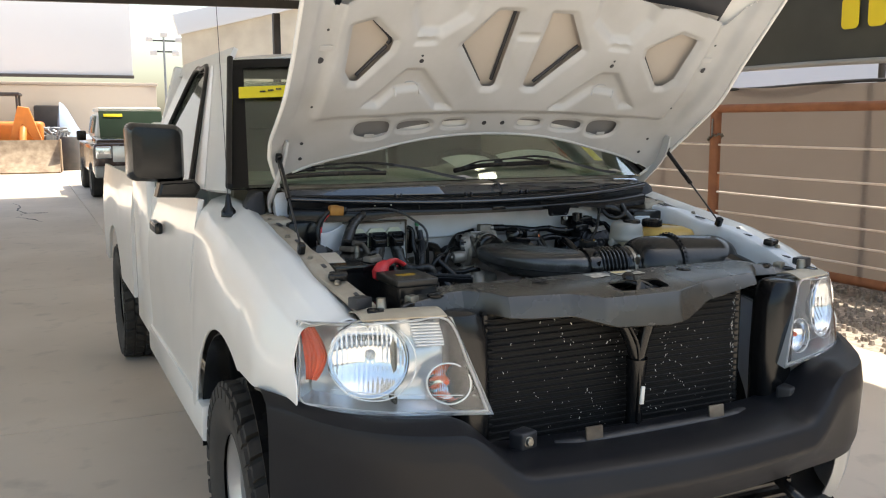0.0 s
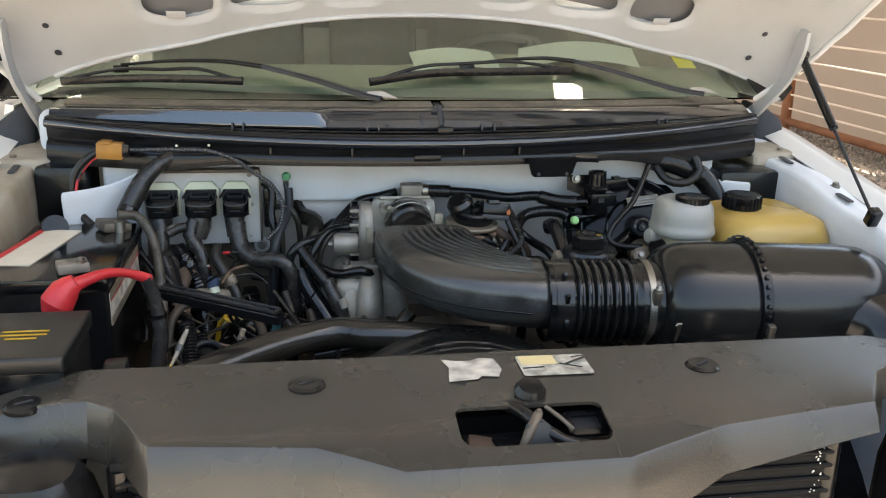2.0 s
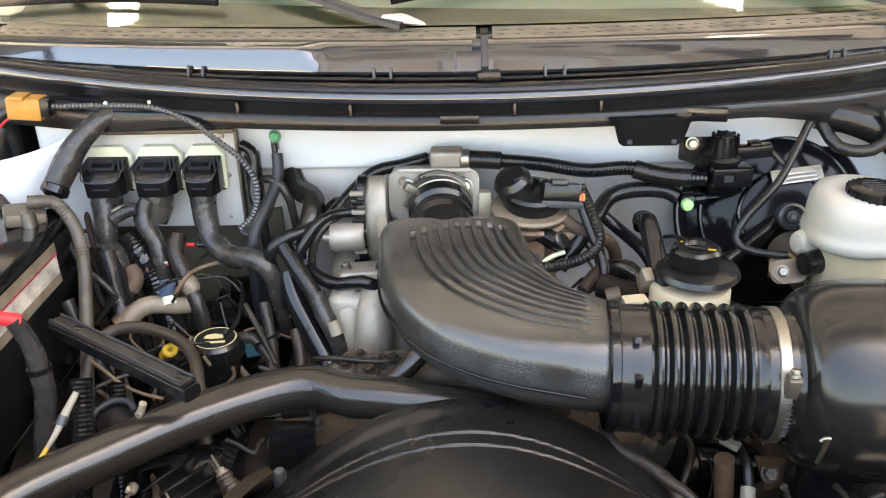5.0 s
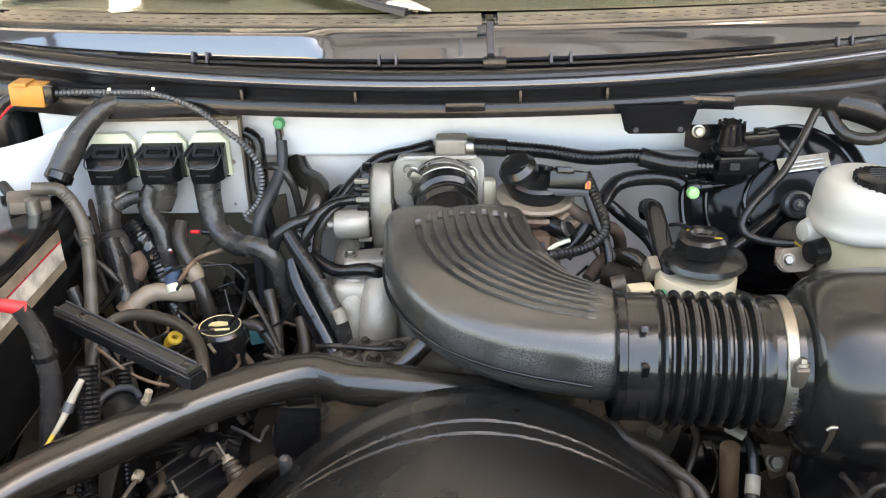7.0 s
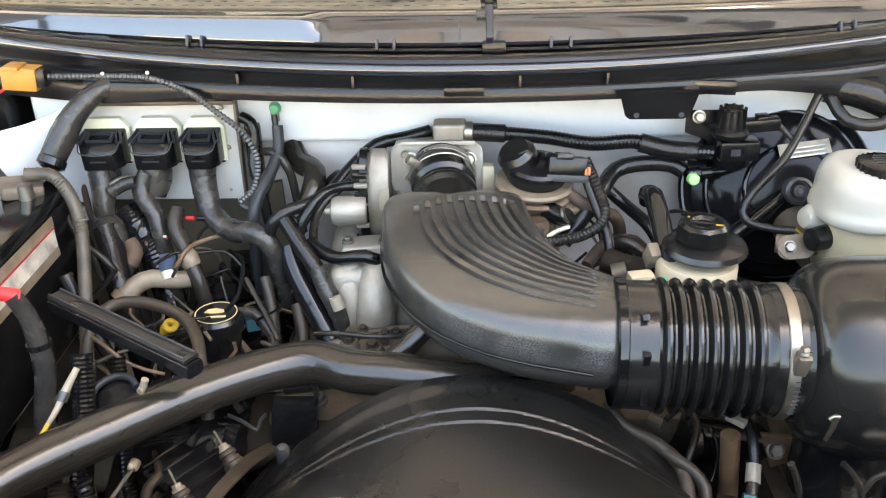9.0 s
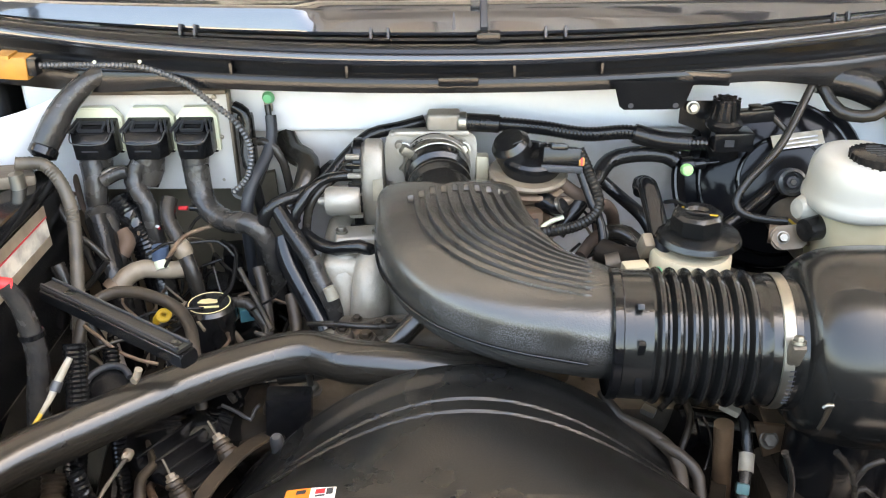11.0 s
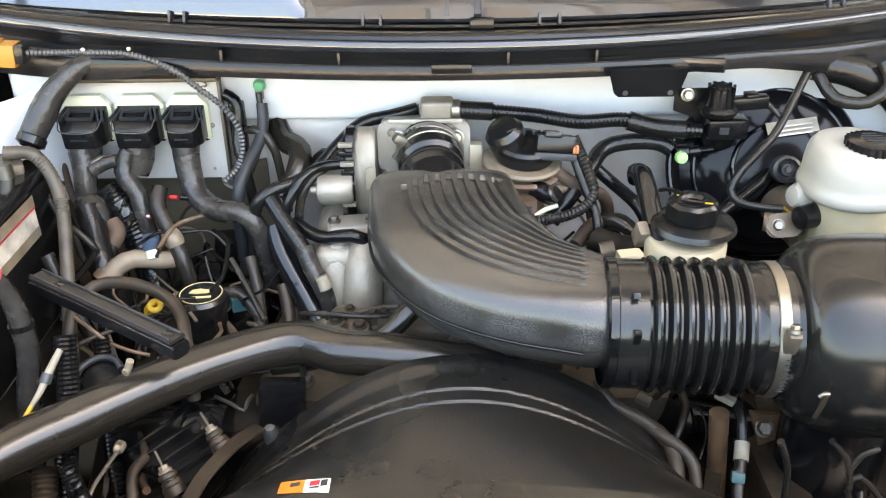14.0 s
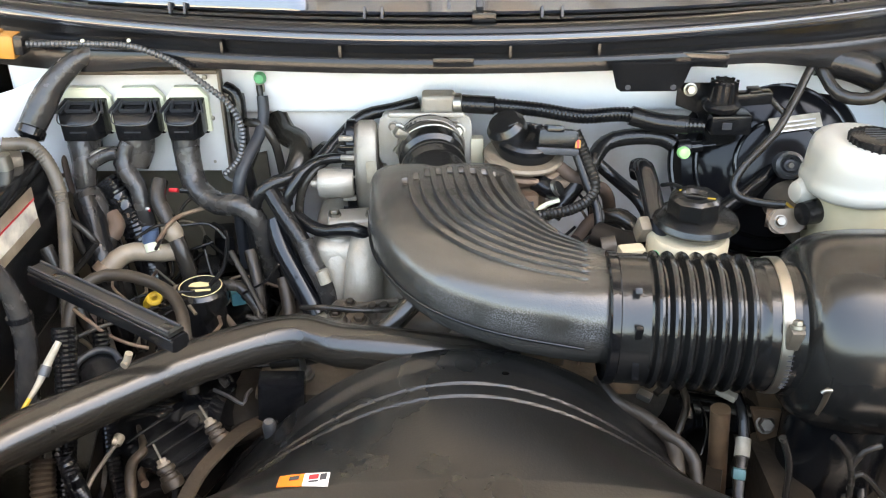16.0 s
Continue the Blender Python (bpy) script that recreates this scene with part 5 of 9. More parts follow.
    # points just inside the skin; the sheet behind the ovals is greyed for shade
    def primer(x, v, low):
        return hood_point(x, v, crown(abs(x), v) - low)
    part("oval_backing", sheet(lambda u, w: primer((u - 0.5) * 1.2, 0.16 - (0.135 + 0.09 * (2 * u - 1) ** 2) * (1 - w), 0.021), 60, 8), HOLEM, h, "grey backing, dark for the shade inside the ovals")
    part("skin_inside", sheet(lambda u, w: primer((u - 0.5) * 1.34, 0.18 + 0.42 * w, 0.026), 40, 20), SKINM, h, "bare beige inside of the skin")
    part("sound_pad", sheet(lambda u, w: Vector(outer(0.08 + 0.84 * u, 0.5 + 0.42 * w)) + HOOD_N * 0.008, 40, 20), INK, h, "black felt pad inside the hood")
    part("hood_skin", sheet(outer, 60, 40, 0.003), PAINT, h, "glossy white outer skin")
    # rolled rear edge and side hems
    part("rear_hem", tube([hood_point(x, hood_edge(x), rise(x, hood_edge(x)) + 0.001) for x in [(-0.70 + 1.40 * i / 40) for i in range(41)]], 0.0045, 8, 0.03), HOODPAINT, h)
    for s in (-1, 1):
        part("side_hem", tube([hood_point(s * width(v), v, crown(width(v), v)) for v in [(-0.15 + 1.22 * i / 30) for i in range(31)]], 0.006, 8, 0.04), PAINT, h)
        part("hole_tab", box((0.034, 0.016, 0.002), hood_point(s * 0.46, 0.052, rise(0.46, 0.052) + 0.005), (-50, 0, 0), 0.001), HOODPAINT, h)
        for x, v, r in ((0.036, 0.092, 0.0105), (0.706, 0.396, 0.013), (0.358, 0.365, 0.009), (0.681, -0.04, 0.008), (0.687, 0.028, 0.007), (0.69, 0.2, 0.005), (0.70, 0.50, 0.005), (0.36, 0.385, 0.005)):
            part("hole", lathe([(0, 0.001), (r * 0.8, 0.001), (r * 0.84, 0)], hood_matrix(s * x, v, rise(s * x, v) + 0.0015), 16), INK, h)
        part("edge_tab", box((0.075, 0.02, 0.004), hood_point(s * 0.70, 0.44, rise(0.69, 0.445) + 0.006), (-50, 0, 0), 0.002), HOODPAINT, h)
        # dark beads along the cut-out edges stand for the shaded gap to the skin
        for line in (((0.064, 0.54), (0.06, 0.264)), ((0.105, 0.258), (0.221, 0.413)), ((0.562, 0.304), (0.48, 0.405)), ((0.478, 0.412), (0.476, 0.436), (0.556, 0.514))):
            part("gap_bead", tube([hood_point(s * x, v, crown(x, v) - 0.02) for x, v in line], 0.0055, 6, 0.03), INK, h, "dark bead for the shaded gap")
        # loose pressed tabs inside the arches
        part("arch_tab", tube([hood_point(s * x, v, rise(s * x, v) + 0.003) for x, v in ((0.33, 0.236), (0.34, 0.262), (0.365, 0.272), (0.385, 0.268))], 0.003, 8, 0.01), HOODPAINT, h)
        part("arch_tab", tube([hood_point(s * x, v, rise(s * x, v) + 0.002) for x, v in ((0.415, 0.232), (0.42, 0.255))], 0.0045, 8, 0.01), HOODPAINT, h)
    part("latch_striker", tube([hood_point(-0.03, 1.12, 0.0), hood_point(-0.03, 1.13, 0.06), hood_point(0.03, 1.13, 0.06), hood_point(0.03, 1.12, 0.0)], 0.007, 8), STEEL, h)
    for s in (-1, 1):
        # hinge arm and gas strut
        g = part("hood_hinge", hull_mesh([(s * x, y, z) for x in (0.715, 0.81) for y, z in ((1.10, 1.2), (1.30, 1.2), (1.30, 1.285), (1.2, 1.292), (1.115, 1.285))], 0.006), RAILPAINT, TRUCK, "dusty painted hood hinge on its mount")

        def strap(s2, i):
            w = 0.012 + 0.006 * abs(2 * s2 - 1)
            return [(-0.004, -w), (0.004, -w), (0.004, w), (-0.004, w)]
        part("hinge_arm", sweep(bmesh.new(), spline([hood_point(s * 0.748, 0.065, 0.006), hood_point(s * 0.752, 0.02, 0.022), (s * 0.755, 1.10, 1.442), (s * 0.757, 1.19, 1.377), (s * 0.757, 1.255, 1.335), (s * 0.752, 1.262, 1.30)], 0.01), strap), HOODPAINT, g, "pale hinge arm")
        part("hinge_link", sweep(bmesh.new(), spline([(s * 0.742, 1.262, 1.33), (s * 0.738, 1.23, 1.30), (s * 0.735, 1.19, 1.27)], 0.01), strap), HOODPAINT, g)
        part("hinge_base", prism(rounded(0.056, 0.088, 0.024, 6), 0.006, Matrix.Translation((s * 0.722, 1.212, 1.325)) @ pose(0, 0, 0, 82, 0, s * -12), 0.002), BAYPAINT, g, "pale grey hinge base plate")
        part("corner_cap", hull_mesh([(s * x, y, z) for x, y, z in ((0.77, 1.24, 1.285), (0.84, 1.22, 1.285), (0.77, 1.27, 1.37), (0.80, 1.25, 1.365), (0.84, 1.24, 1.335), (0.78, 1.36, 1.30), (0.84, 1.36, 1.30), (0.80, 1.36, 1.37))], 0.004), BUMPERP, g, "black plastic cowl corner cap")
        bolt((s * 0.748, 1.258, 1.325), (-s, 0, 0), 0.008, g)
        foot = Vector((0.737 if s > 0 else -0.798, 0.725, 1.245))
        head = hood_point(s * 0.767, 0.003, 0.02)
        mid = foot.lerp(head, 0.52)
        st = part("hood_strut", tube([foot, mid], 0.0031, 10, 0.05), BUMPERP, TRUCK, "slim black gas strut")
        part("strut_body", tube([mid, head], 0.0082, 12, 0.05), GLOSSP, st)
        part("strut_socket", box((0.022, 0.022, 0.034), foot, (25, 0, 0), 0.007, 3), BLACKP, st)
        part("strut_head", box((0.02, 0.02, 0.03), head, (25, 0, 0), 0.006, 3), BLACKP, st)


def hood_matrix(x, v, h):
    m = Matrix((Vector((1, 0, 0)), HOOD_V, HOOD_N)).transposed().to_4x4()
    m.translation = hood_point(x, v, h)
    return m


def wheel(s, y):
    w = part("wheel", tyre_mesh(), TYRE, TRUCK, "all-terrain tyre with chunky tread")
    w.matrix_world = pose(s * 0.845, y, WHEEL_R, 0, 0, 0 if s > 0 else 180)
    part("rim", lathe([(0, 0.035), (0.05, 0.045), (0.075, 0.05), (0.11, 0.03), (0.19, 0.05), (0.212, 0.085), (0.222, 0.09), (0.222, -0.1), (0.2, -0.1), (0.2, 0.0), (0, 0.0)], axis((0, 0, 0), (1, 0, 0)), 40), RIM, w, "silver alloy rim")
    for i in range(5):
        a = 2 * math.pi * i / 5
        part("rim_window", prism(rounded(0.06, 0.07, 0.02), 0.004, axis((0.047, 0.145 * math.cos(a), 0.145 * math.sin(a)), (1, 0, 0)) @ pose(0, 0, 0, 0, 0, math.degrees(a)), 0.001), INK, w)
        part("lug_nut", lathe([(0, 0.02), (0.009, 0.018), (0.011, 0)], axis((0.05, 0.055 * math.cos(a), 0.055 * math.sin(a)), (1, 0, 0)), 8), STEEL, w)


def tyre_mesh():
    bm = lathe([(0.215, 0.10), (0.25, 0.12), (0.32, 0.13), (0.355, 0.122), (0.368, 0.1), (0.372, 0.0), (0.368, -0.1), (0.355, -0.122), (0.32, -0.13), (0.25, -0.12), (0.215, -0.1)], axis((0, 0, 0), (1, 0, 0)), 60)
    for i in range(36):
        for k, x in enumerate((-0.094, -0.034, 0.034, 0.094)):
            merge_block(bm, Matrix.Rotation(radians(10 * i + (5 if k % 2 else 0)), 4, "X"), x, k)
        for x in (-0.124, 0.124):
            m = Matrix.Rotation(radians(10 * i + 2.5), 4, "X")
            put_faces(bm, [(x * q, y, z) for q in (0.94, 1.045) for y, z in ((-0.02, 0.335), (0.02, 0.335), (0.024, 0.372), (-0.024, 0.372))], [(4, 5, 6, 7), (0, 1, 5, 4), (1, 2, 6, 5), (2, 3, 7, 6), (3, 0, 4, 7)], m)
    return bm


def merge_block(bm, m, x, k):
    sx, sy = 0.026, 0.025
    z0, z1 = 0.362, 0.3925 - (0.004 if k in (0, 3) else 0)
    sk = 0.008 if k % 2 else -0.006
    v = [(x - sx, -sy - sk, z0), (x + sx, -sy + sk, z0), (x + sx, sy + sk, z0), (x - sx, sy - sk, z0),
         (x - sx * 0.9, -sy * 0.88 - sk, z1), (x + sx * 0.9, -sy * 0.88 + sk, z1), (x + sx * 0.9, sy * 0.88 + sk, z1), (x - sx * 0.9, sy * 0.88 - sk, z1)]
    put_faces(bm, v, [(4, 5, 6, 7), (0, 1, 5, 4), (1, 2, 6, 5), (2, 3, 7, 6), (3, 0, 4, 7)], m)


def cab():
    def roofp(u, v):
        x = (u - 0.5) * 2
        y = 1.93 + 1.38 * v
        return (0.70 * x, y + 0.07 * x * x * (1 - v), 1.905 - 0.045 * x ** 4 + 0.02 * math.sin(math.pi * v) - 0.02 * (1 - v) ** 4)
    part("cab_roof", sheet(roofp, 24, 12, 0.03), PAINT, TRUCK, "white cab roof")
    part("headliner", box((1.3, 1.3, 0.015), (0, 2.62, 1.845), bevel=0.004), CLOTH, TRUCK)
    # windshield, laid back and bowed
    def ws(u, v):
        x = (u - 0.5) * 2
        return ((0.872 - 0.155 * v) * x, 1.125 + 0.81 * v + (0.21 - 0.16 * v) * x * x, 1.397 + 0.473 * v - 0.02 * x * x)
    w = part("windshield", sheet(ws, 24, 14, 0.006), WINDSHIELD, TRUCK, "green-tinted windshield with a black border")
    w.visible_shadow = False
    part("ceramic_border", sheet(lambda u, v: Vector(ws(u, 0.92 + 0.08 * v)) + Vector((0, -0.003, 0.004)), 24, 3, 0.002), BORDER, w)
    for s in (-1, 1):
        part("ceramic_border", sheet(lambda u, v: Vector(ws(0.5 + s * (0.466 + 0.034 * u), v)) + Vector((0, -0.004, 0.003)), 3, 14, 0.002), BORDER, w)
    part("price_strip", sheet(lambda u, v: Vector(ws(0.02 + 0.125 * u, 0.655 + 0.095 * v)) + Vector((0, -0.006, 0.006)), 6, 3, 0.001), YELSTRIP, w, "yellow price strip with dark scrawl")
    for k in range(3):
        part("scrawl_bar", sheet(lambda u, v: Vector(ws(0.07 + 0.02 * k + 0.014 * u, 0.69 + 0.008 * k + 0.012 * v)) + Vector((0, -0.012, 0.01)), 2, 2, 0.001), INK, w)
    part("price_strip", sheet(lambda u, v: Vector(ws(0.865 + 0.03 * u, 0.13 + 0.2 * v)) + Vector((0, 0.01, -0.008)), 4, 4, 0.001), YELSTRIP, w, "yellow paint-pen figures on the glass")
    for s in (-1, 1):
        def band(u, v):
            a = Vector(ws(0.5 + s * 0.5, v)) + Vector((s * 0.012, 0, -0.006))
            b = Vector((s * (0.915 - 0.2 * v), 1.80 + 0.66 * v, 1.355 + 0.495 * v))
            return a.lerp(b, u) + Vector((s * 0.018 * math.sin(math.pi * u), 0, 0))
        part("windshield_pillar", sheet(lambda u, v: band(0.46 * u, v), 6, 16, 0.02), PAINT, TRUCK, "white windshield pillar")
        part("pillar_seal", tube([Vector(ws(0.5 + s * 0.499, v)) + Vector((s * 0.004, -0.008, 0.01)) for v in (0, 0.25, 0.5, 0.75, 1)], 0.013, 10, 0.03), RUBBER, TRUCK)
        # door with window frame
        def door(u, v):
            y = 1.612 + 1.25 * u
            zt = 1.325 - 0.035 * u
            z = zt + (0.52 - zt) * v
            return (s * (0.93 + 0.055 * math.sin(min(1, v * 1.9) * math.pi / 2) - 0.02 * v), y, z)
        d = part("door", sheet(door, 16, 20, 0.02), PAINT, TRUCK, "white cab door")
        part("window_frame", sheet(lambda u, v: band(0.485 + 0.515 * u, v), 6, 16, 0.02), PAINT, d)
        part("window_frame", sheet(lambda u, v: (s * (0.715 - 0.028 * v), 2.05 + 1.28 * u, 1.85 + 0.062 * v), 12, 4, 0.02), PAINT, d)
        part("window_frame", sheet(lambda u, v: (s * (0.918 - 0.206 * v), 3.22 - 0.38 * v + 0.34 * u, 1.31 + 0.55 * v), 4, 12, 0.02), PAINT, d)
        fr = [(0.922, 1.82, 1.355), (0.83, 2.12, 1.58), (0.725, 2.45, 1.835), (0.722, 2.6, 1.846), (0.722, 2.78, 1.842), (0.79, 2.97, 1.66), (0.92, 3.21, 1.32)]
        part("window_seal", tube([(s * x, y, z) for x, y, z in fr], 0.013, 8, 0.05), RUBBER, d)
        pane = part("side_glass", sheet(lambda u, v: (s * (0.915 - 0.205 * v), (1.83 + 0.63 * v) * (1 - u) + (3.2 - 0.37 * v) * u, 1.335 + 0.5 * v), 8, 8, 0.004), DARKGLASS if s > 0 else WINDSHIELD, d)
        pane.visible_shadow = False
        hnd = part("door_handle", box((0.035, 0.2, 0.05), (s * 0.985, 2.42, 1.14), bevel=0.014, seg=3), BLACKP, d, "black pull handle")
        # mirror
        m = part("side_mirror", mirror_shell(s), BLACKP, TRUCK, "black folding tow-style side mirror")
        part("mirror_glass", box((0.17, 0.004, 0.178), (s * 1.066, 1.812, 1.492), bevel=0.002), CHROME, m)
        part("mirror_arm", prism([(-0.075, -0.03), (0.06, -0.036), (0.085, 0.0), (0.06, 0.03), (-0.06, 0.026)], 0.10, Matrix.Translation((s * 1.0, 1.72, 1.364)) @ pose(0, 0, 0, 90, 0, 0), 0.012, 3), BLACKP, m)
        # cab back and bed
        part("cab_side_rear", box((0.05, 0.62, 0.82), (s * 0.945, 3.17, 0.92), bevel=0.02), PAINT, TRUCK)

        def bed(u, v):
            y = 3.52 + 1.93 * u
            zb = arch(y, 0.62, AXLE_R, 0.5)
            z = 1.30 + (zb - 1.30) * v
            return (s * (0.955 + 0.03 * math.sin(min(1, v * 2) * math.pi / 2)), y, z)
        part("bed_side", sheet(bed, 40, 14, 0.02), PAINT, TRUCK, "white cargo bed side")
        part("rocker", box((0.1, 1.5, 0.14), (s * 0.93, 2.2, 0.52), bevel=0.02), PAINT, TRUCK)
    part("cab_back", box((1.72, 0.05, 1.25), (0, 3.45, 0.98), bevel=0.02), PAINT, TRUCK)
    part("rear_window", box((1.2, 0.01, 0.42), (0, 3.4, 1.62), (8, 0, 0), 0.004), DARKGLASS, TRUCK)
    for s in (-1, 1):
        part("rear_pillar", box((0.2, 0.06, 0.55), (s * 0.7, 3.41, 1.62), (8, s * -14, 0), 0.02), PAINT, TRUCK)
    part("cab_floor", box((1.7, 2.1, 0.05), (0, 2.3, 0.6), bevel=0.01), DASH, TRUCK)
    # antenna
    a = part("antenna", tube([(-0.895, 1.249, 1.345), (-0.90, 1.27, 1.75), (-0.905, 1.30, 2.15)], 0.0011, 8, 0.1), INK, TRUCK, "thin black whip antenna")
    part("antenna_base", lathe([(0.026, -0.02), (0.024, 0.0), (0.012, 0.016), (0.008, 0.045), (0.004, 0.055), (0, 0.055)], pose(-0.895, 1.249, 1.312), 18), RUBBER, a)
    # inside: dash, wheel, bench
    def dash(u, v):
        x = (u - 0.5) * 2
        return (0.78 * x, 1.40 + 0.35 * v + 0.05 * x * x * (1 - v) - 0.1 * x * (1 - v), 1.385 + 0.03 * math.sin(v * 2.6) - 0.2 * max(0, v - 0.82) * 4 + 0.03 * smoothstep(0.5, 0.65, u) * smoothstep(0.95, 0.8, u) * smoothstep(0.4, 0.8, v))
    dk = part("dashboard", sheet(dash, 24, 16, 0.02), DASHTOP, TRUCK, "pale grey-green dashboard top")
    part("defroster_tray", sheet(lambda u, v: (1.56 * (u - 0.5) * (0.98 + 0.02 * v), 1.17 + 0.34 * v + 0.2 * (2 * u - 1) ** 2 * (1 - v), 1.376 - 0.012 * math.sin(v * 3)), 24, 8, 0.01), DKTRAY, dk, "dark defroster tray at the foot of the glass")
    part("dash_front", box((1.5, 0.05, 0.4), (0, 1.76, 1.16), (-8, 0, 0), 0.02), DASH, TRUCK)
    sw = part("steering_wheel", ring_mesh((0.37, 1.93, 1.36), (0, 0.55, -0.83), 0.185, 0.016), DASH, TRUCK, "grey steering wheel")
    part("wheel_hub", lathe([(0, 0.03), (0.05, 0.028), (0.075, 0.0), (0.05, -0.03)], axis((0.37, 1.93, 1.36), (0, 0.55, -0.83)), 20), DASH, sw)
    for a in (0, 120, 240):
        q = axis((0.37, 1.93, 1.36), (0, 0.55, -0.83)) @ Vector((0.18 * math.cos(radians(a)), 0.18 * math.sin(radians(a)), 0))
        part("wheel_spoke", tube([(0.37, 1.93, 1.36), q], 0.014, 8), DASH, sw)
    for x, w in ((-0.47, 0.5), (0.02, 0.3), (0.47, 0.5)):
        seat = part("seat_back", box((w, 0.18, 0.72), (x, 2.55, 1.22), (-10, 0, 0), 0.06, 4), CLOTH, TRUCK, "grey cloth seat back")
        part("seat_cushion", box((w, 0.52, 0.18), (x, 2.25, 0.9), (5, 0, 0), 0.06, 4), CLOTH, seat)
        if abs(x) > 0.1:
            part("headrest", box((0.26, 0.12, 0.2), (x, 2.6, 1.64), (-10, 0, 0), 0.05, 4), CLOTH, seat)
    mir = part("rear_view_mirror", box((0.24, 0.03, 0.07), (0, 1.86, 1.76), (-10, 0, 0), 0.012, 3), BLACKP, TRUCK)


def ring_mesh(at, way, r, q):
    m = axis(at, way)
    return lathe([(r + q * math.cos(2 * math.pi * i / 10), q * math.sin(2 * math.pi * i / 10)) for i in range(11)], m, 40)


def mirror_shell(s):
    bm = bmesh.new()
    rings = []
    for k, (y, sc) in enumerate(((1.655, 0.55), (1.66, 0.85), (1.69, 0.97), (1.74, 1.0), (1.80, 1.0), (1.81, 0.96))):
        rings.append([bm.verts.new((s * 1.066 + x * sc * (1 - 0.05 * s * x / 0.1), y, 1.492 + z * sc + 0.006 * s * x / 0.1)) for x, z in rounded(0.2, 0.215, 0.03)])
    bm.faces.new(rings[0][::-1]), bm.faces.new(rings[-1])
    for a, b in zip(rings, rings[1:]):
        for i in range(len(a)):
            j = (i + 1) % len(a)
            bm.faces.new((a[i], a[j], b[j], b[i]))
    return bm


for side in (-1, 1):
    fender(side), inner_rail(side), headlight(side)
    for ay in (AXLE_F, AXLE_R):
        wheel(side, ay)
bumper(), radiator(), sight_cover(), hood(), cab()
tagged(part("dash_paper", sheet(lambda u, v: (0.02 + 0.2 * u, 1.40 + 0.14 * v, 1.425 + 0.03 * v + 0.012 * math.sin(u * 3)), 6, 4, 0.001), PAPER), "white paper sheet lying on the dashboard", "paper")
tagged(part("dash_paper", sheet(lambda u, v: (0.26 + 0.3 * u + 0.05 * v, 1.42 + 0.2 * v, 1.43 + 0.03 * v + 0.02 * math.sin(u * 3)), 6, 4, 0.001), PAPER), "large curled white paper on the dashboard", "paper")


# ---- the engine bay ----
def bow(x):
    return 0.26 * x * x


def cowl():
    """Black cowl: two grained top panels that meet off-centre, a gutter, a rubber seal and a lower lip."""
    LAID = [(0, 1.035, 1.352), (0.08, 1.034, 1.356), (0.3, 1.045, 1.368), (0.48, 1.0575, 1.3795), (0.6, 1.066, 1.3855), (0.7, 1.079, 1.3885), (0.85, 1.12, 1.3925), (1, 1.17, 1.388)]
    STEEP = [(0, 1.035, 1.352), (0.08, 1.0335, 1.356), (0.3, 1.0387, 1.373), (0.48, 1.043, 1.3855), (0.6, 1.060, 1.3875), (0.7, 1.079, 1.3885), (0.85, 1.12, 1.3925), (1, 1.17, 1.388)]

    def at(prof, v):
        return lerp_table(v, [(a, b) for a, b, _ in prof]), lerp_table(v, [(a, c) for a, _, c in prof])

    def band(name, prof, mat, x0, x1, parent, label="", thick=0.004, n=60, drop=0.0, upright=-9.0):
        def f(u, v):
            x = x0 + (x1 - x0) * u
            y, z = at(prof, v)
            k = smoothstep(upright + 0.02, upright - 0.02, x)
            if k > 0:
                y1, z1 = at(STEEP, v)
                y, z = y + (y1 - y) * k, z + (z1 - z) * k
            lift = lerp_table(z, [(1.285, 0.0), (1.322, 0.045), (1.337, 0.045), (1.353, 0.015), (1.386, -0.02)])
            return (x, y + bow(x), z + lift * x * x - drop * smoothstep(0.36, 0.5, abs(x)) * smoothstep(0.7, 1.0, v))
        return part(name, sheet(f, n, 24, thick), mat, parent, label, 40)
    c = band("cowl_panel", LAID, COWLP, -0.72, 0.018, TRUCK, "glossy black plastic cowl panel", n=120, upright=-0.2)
    c2 = band("cowl_panel", LAID, COWLP, 0.028, 0.72, TRUCK, "black plastic cowl panel")
    band("cowl_gutter", [(0, 1.03, 1.35), (0.3, 1.045, 1.335), (0.6, 1.04, 1.334), (0.7, 1.018, 1.342), (0.85, 1.008, 1.342), (1, 1.004, 1.336)], BLACKP, -0.72, 0.72, c)
    part("cowl_seal", tube([(x, 1.008 + bow(x), 1.329 + 0.045 * x * x) for x in [-0.72 + 1.44 * i / 30 for i in range(31)]], 0.0095, 14, 0.03), SEALP, c, "rubber hood seal")
    band("cowl_apron", [(0, 1.014, 1.322), (0.4, 1.02, 1.302), (0.72, 1.022, 1.306), (0.8, 1.004, 1.305), (0.9, 1.0, 1.302), (1, 1.0, 1.289)], BLACKP, -0.72, 0.72, c, drop=0.016)
    part("cowl_joint", box((0.009, 0.05, 0.012), (0.023, 1.062, 1.373), (42, 0, 0), 0.001), INK, c)
    part("joint_tab", box((0.012, 0.012, 0.004), (0.012, 1.06, 1.3865), (40, 0, 0), 0.001), COWLP, c)
    part("cowl_slit", hull_mesh([(-0.018, 1.034, 1.3545), (-0.012, 1.034, 1.3545), (-0.014, 1.0485, 1.3785), (-0.016, 1.0485, 1.3785), (-0.018, 1.038, 1.3545), (-0.012, 1.038, 1.3545)], 0.0003), INK, c)
    part("cowl_clip", box((0.03, 0.018, 0.012), (0.028, 1.028, 1.352), (0, 0, 0), 0.002), BLACKP, c)
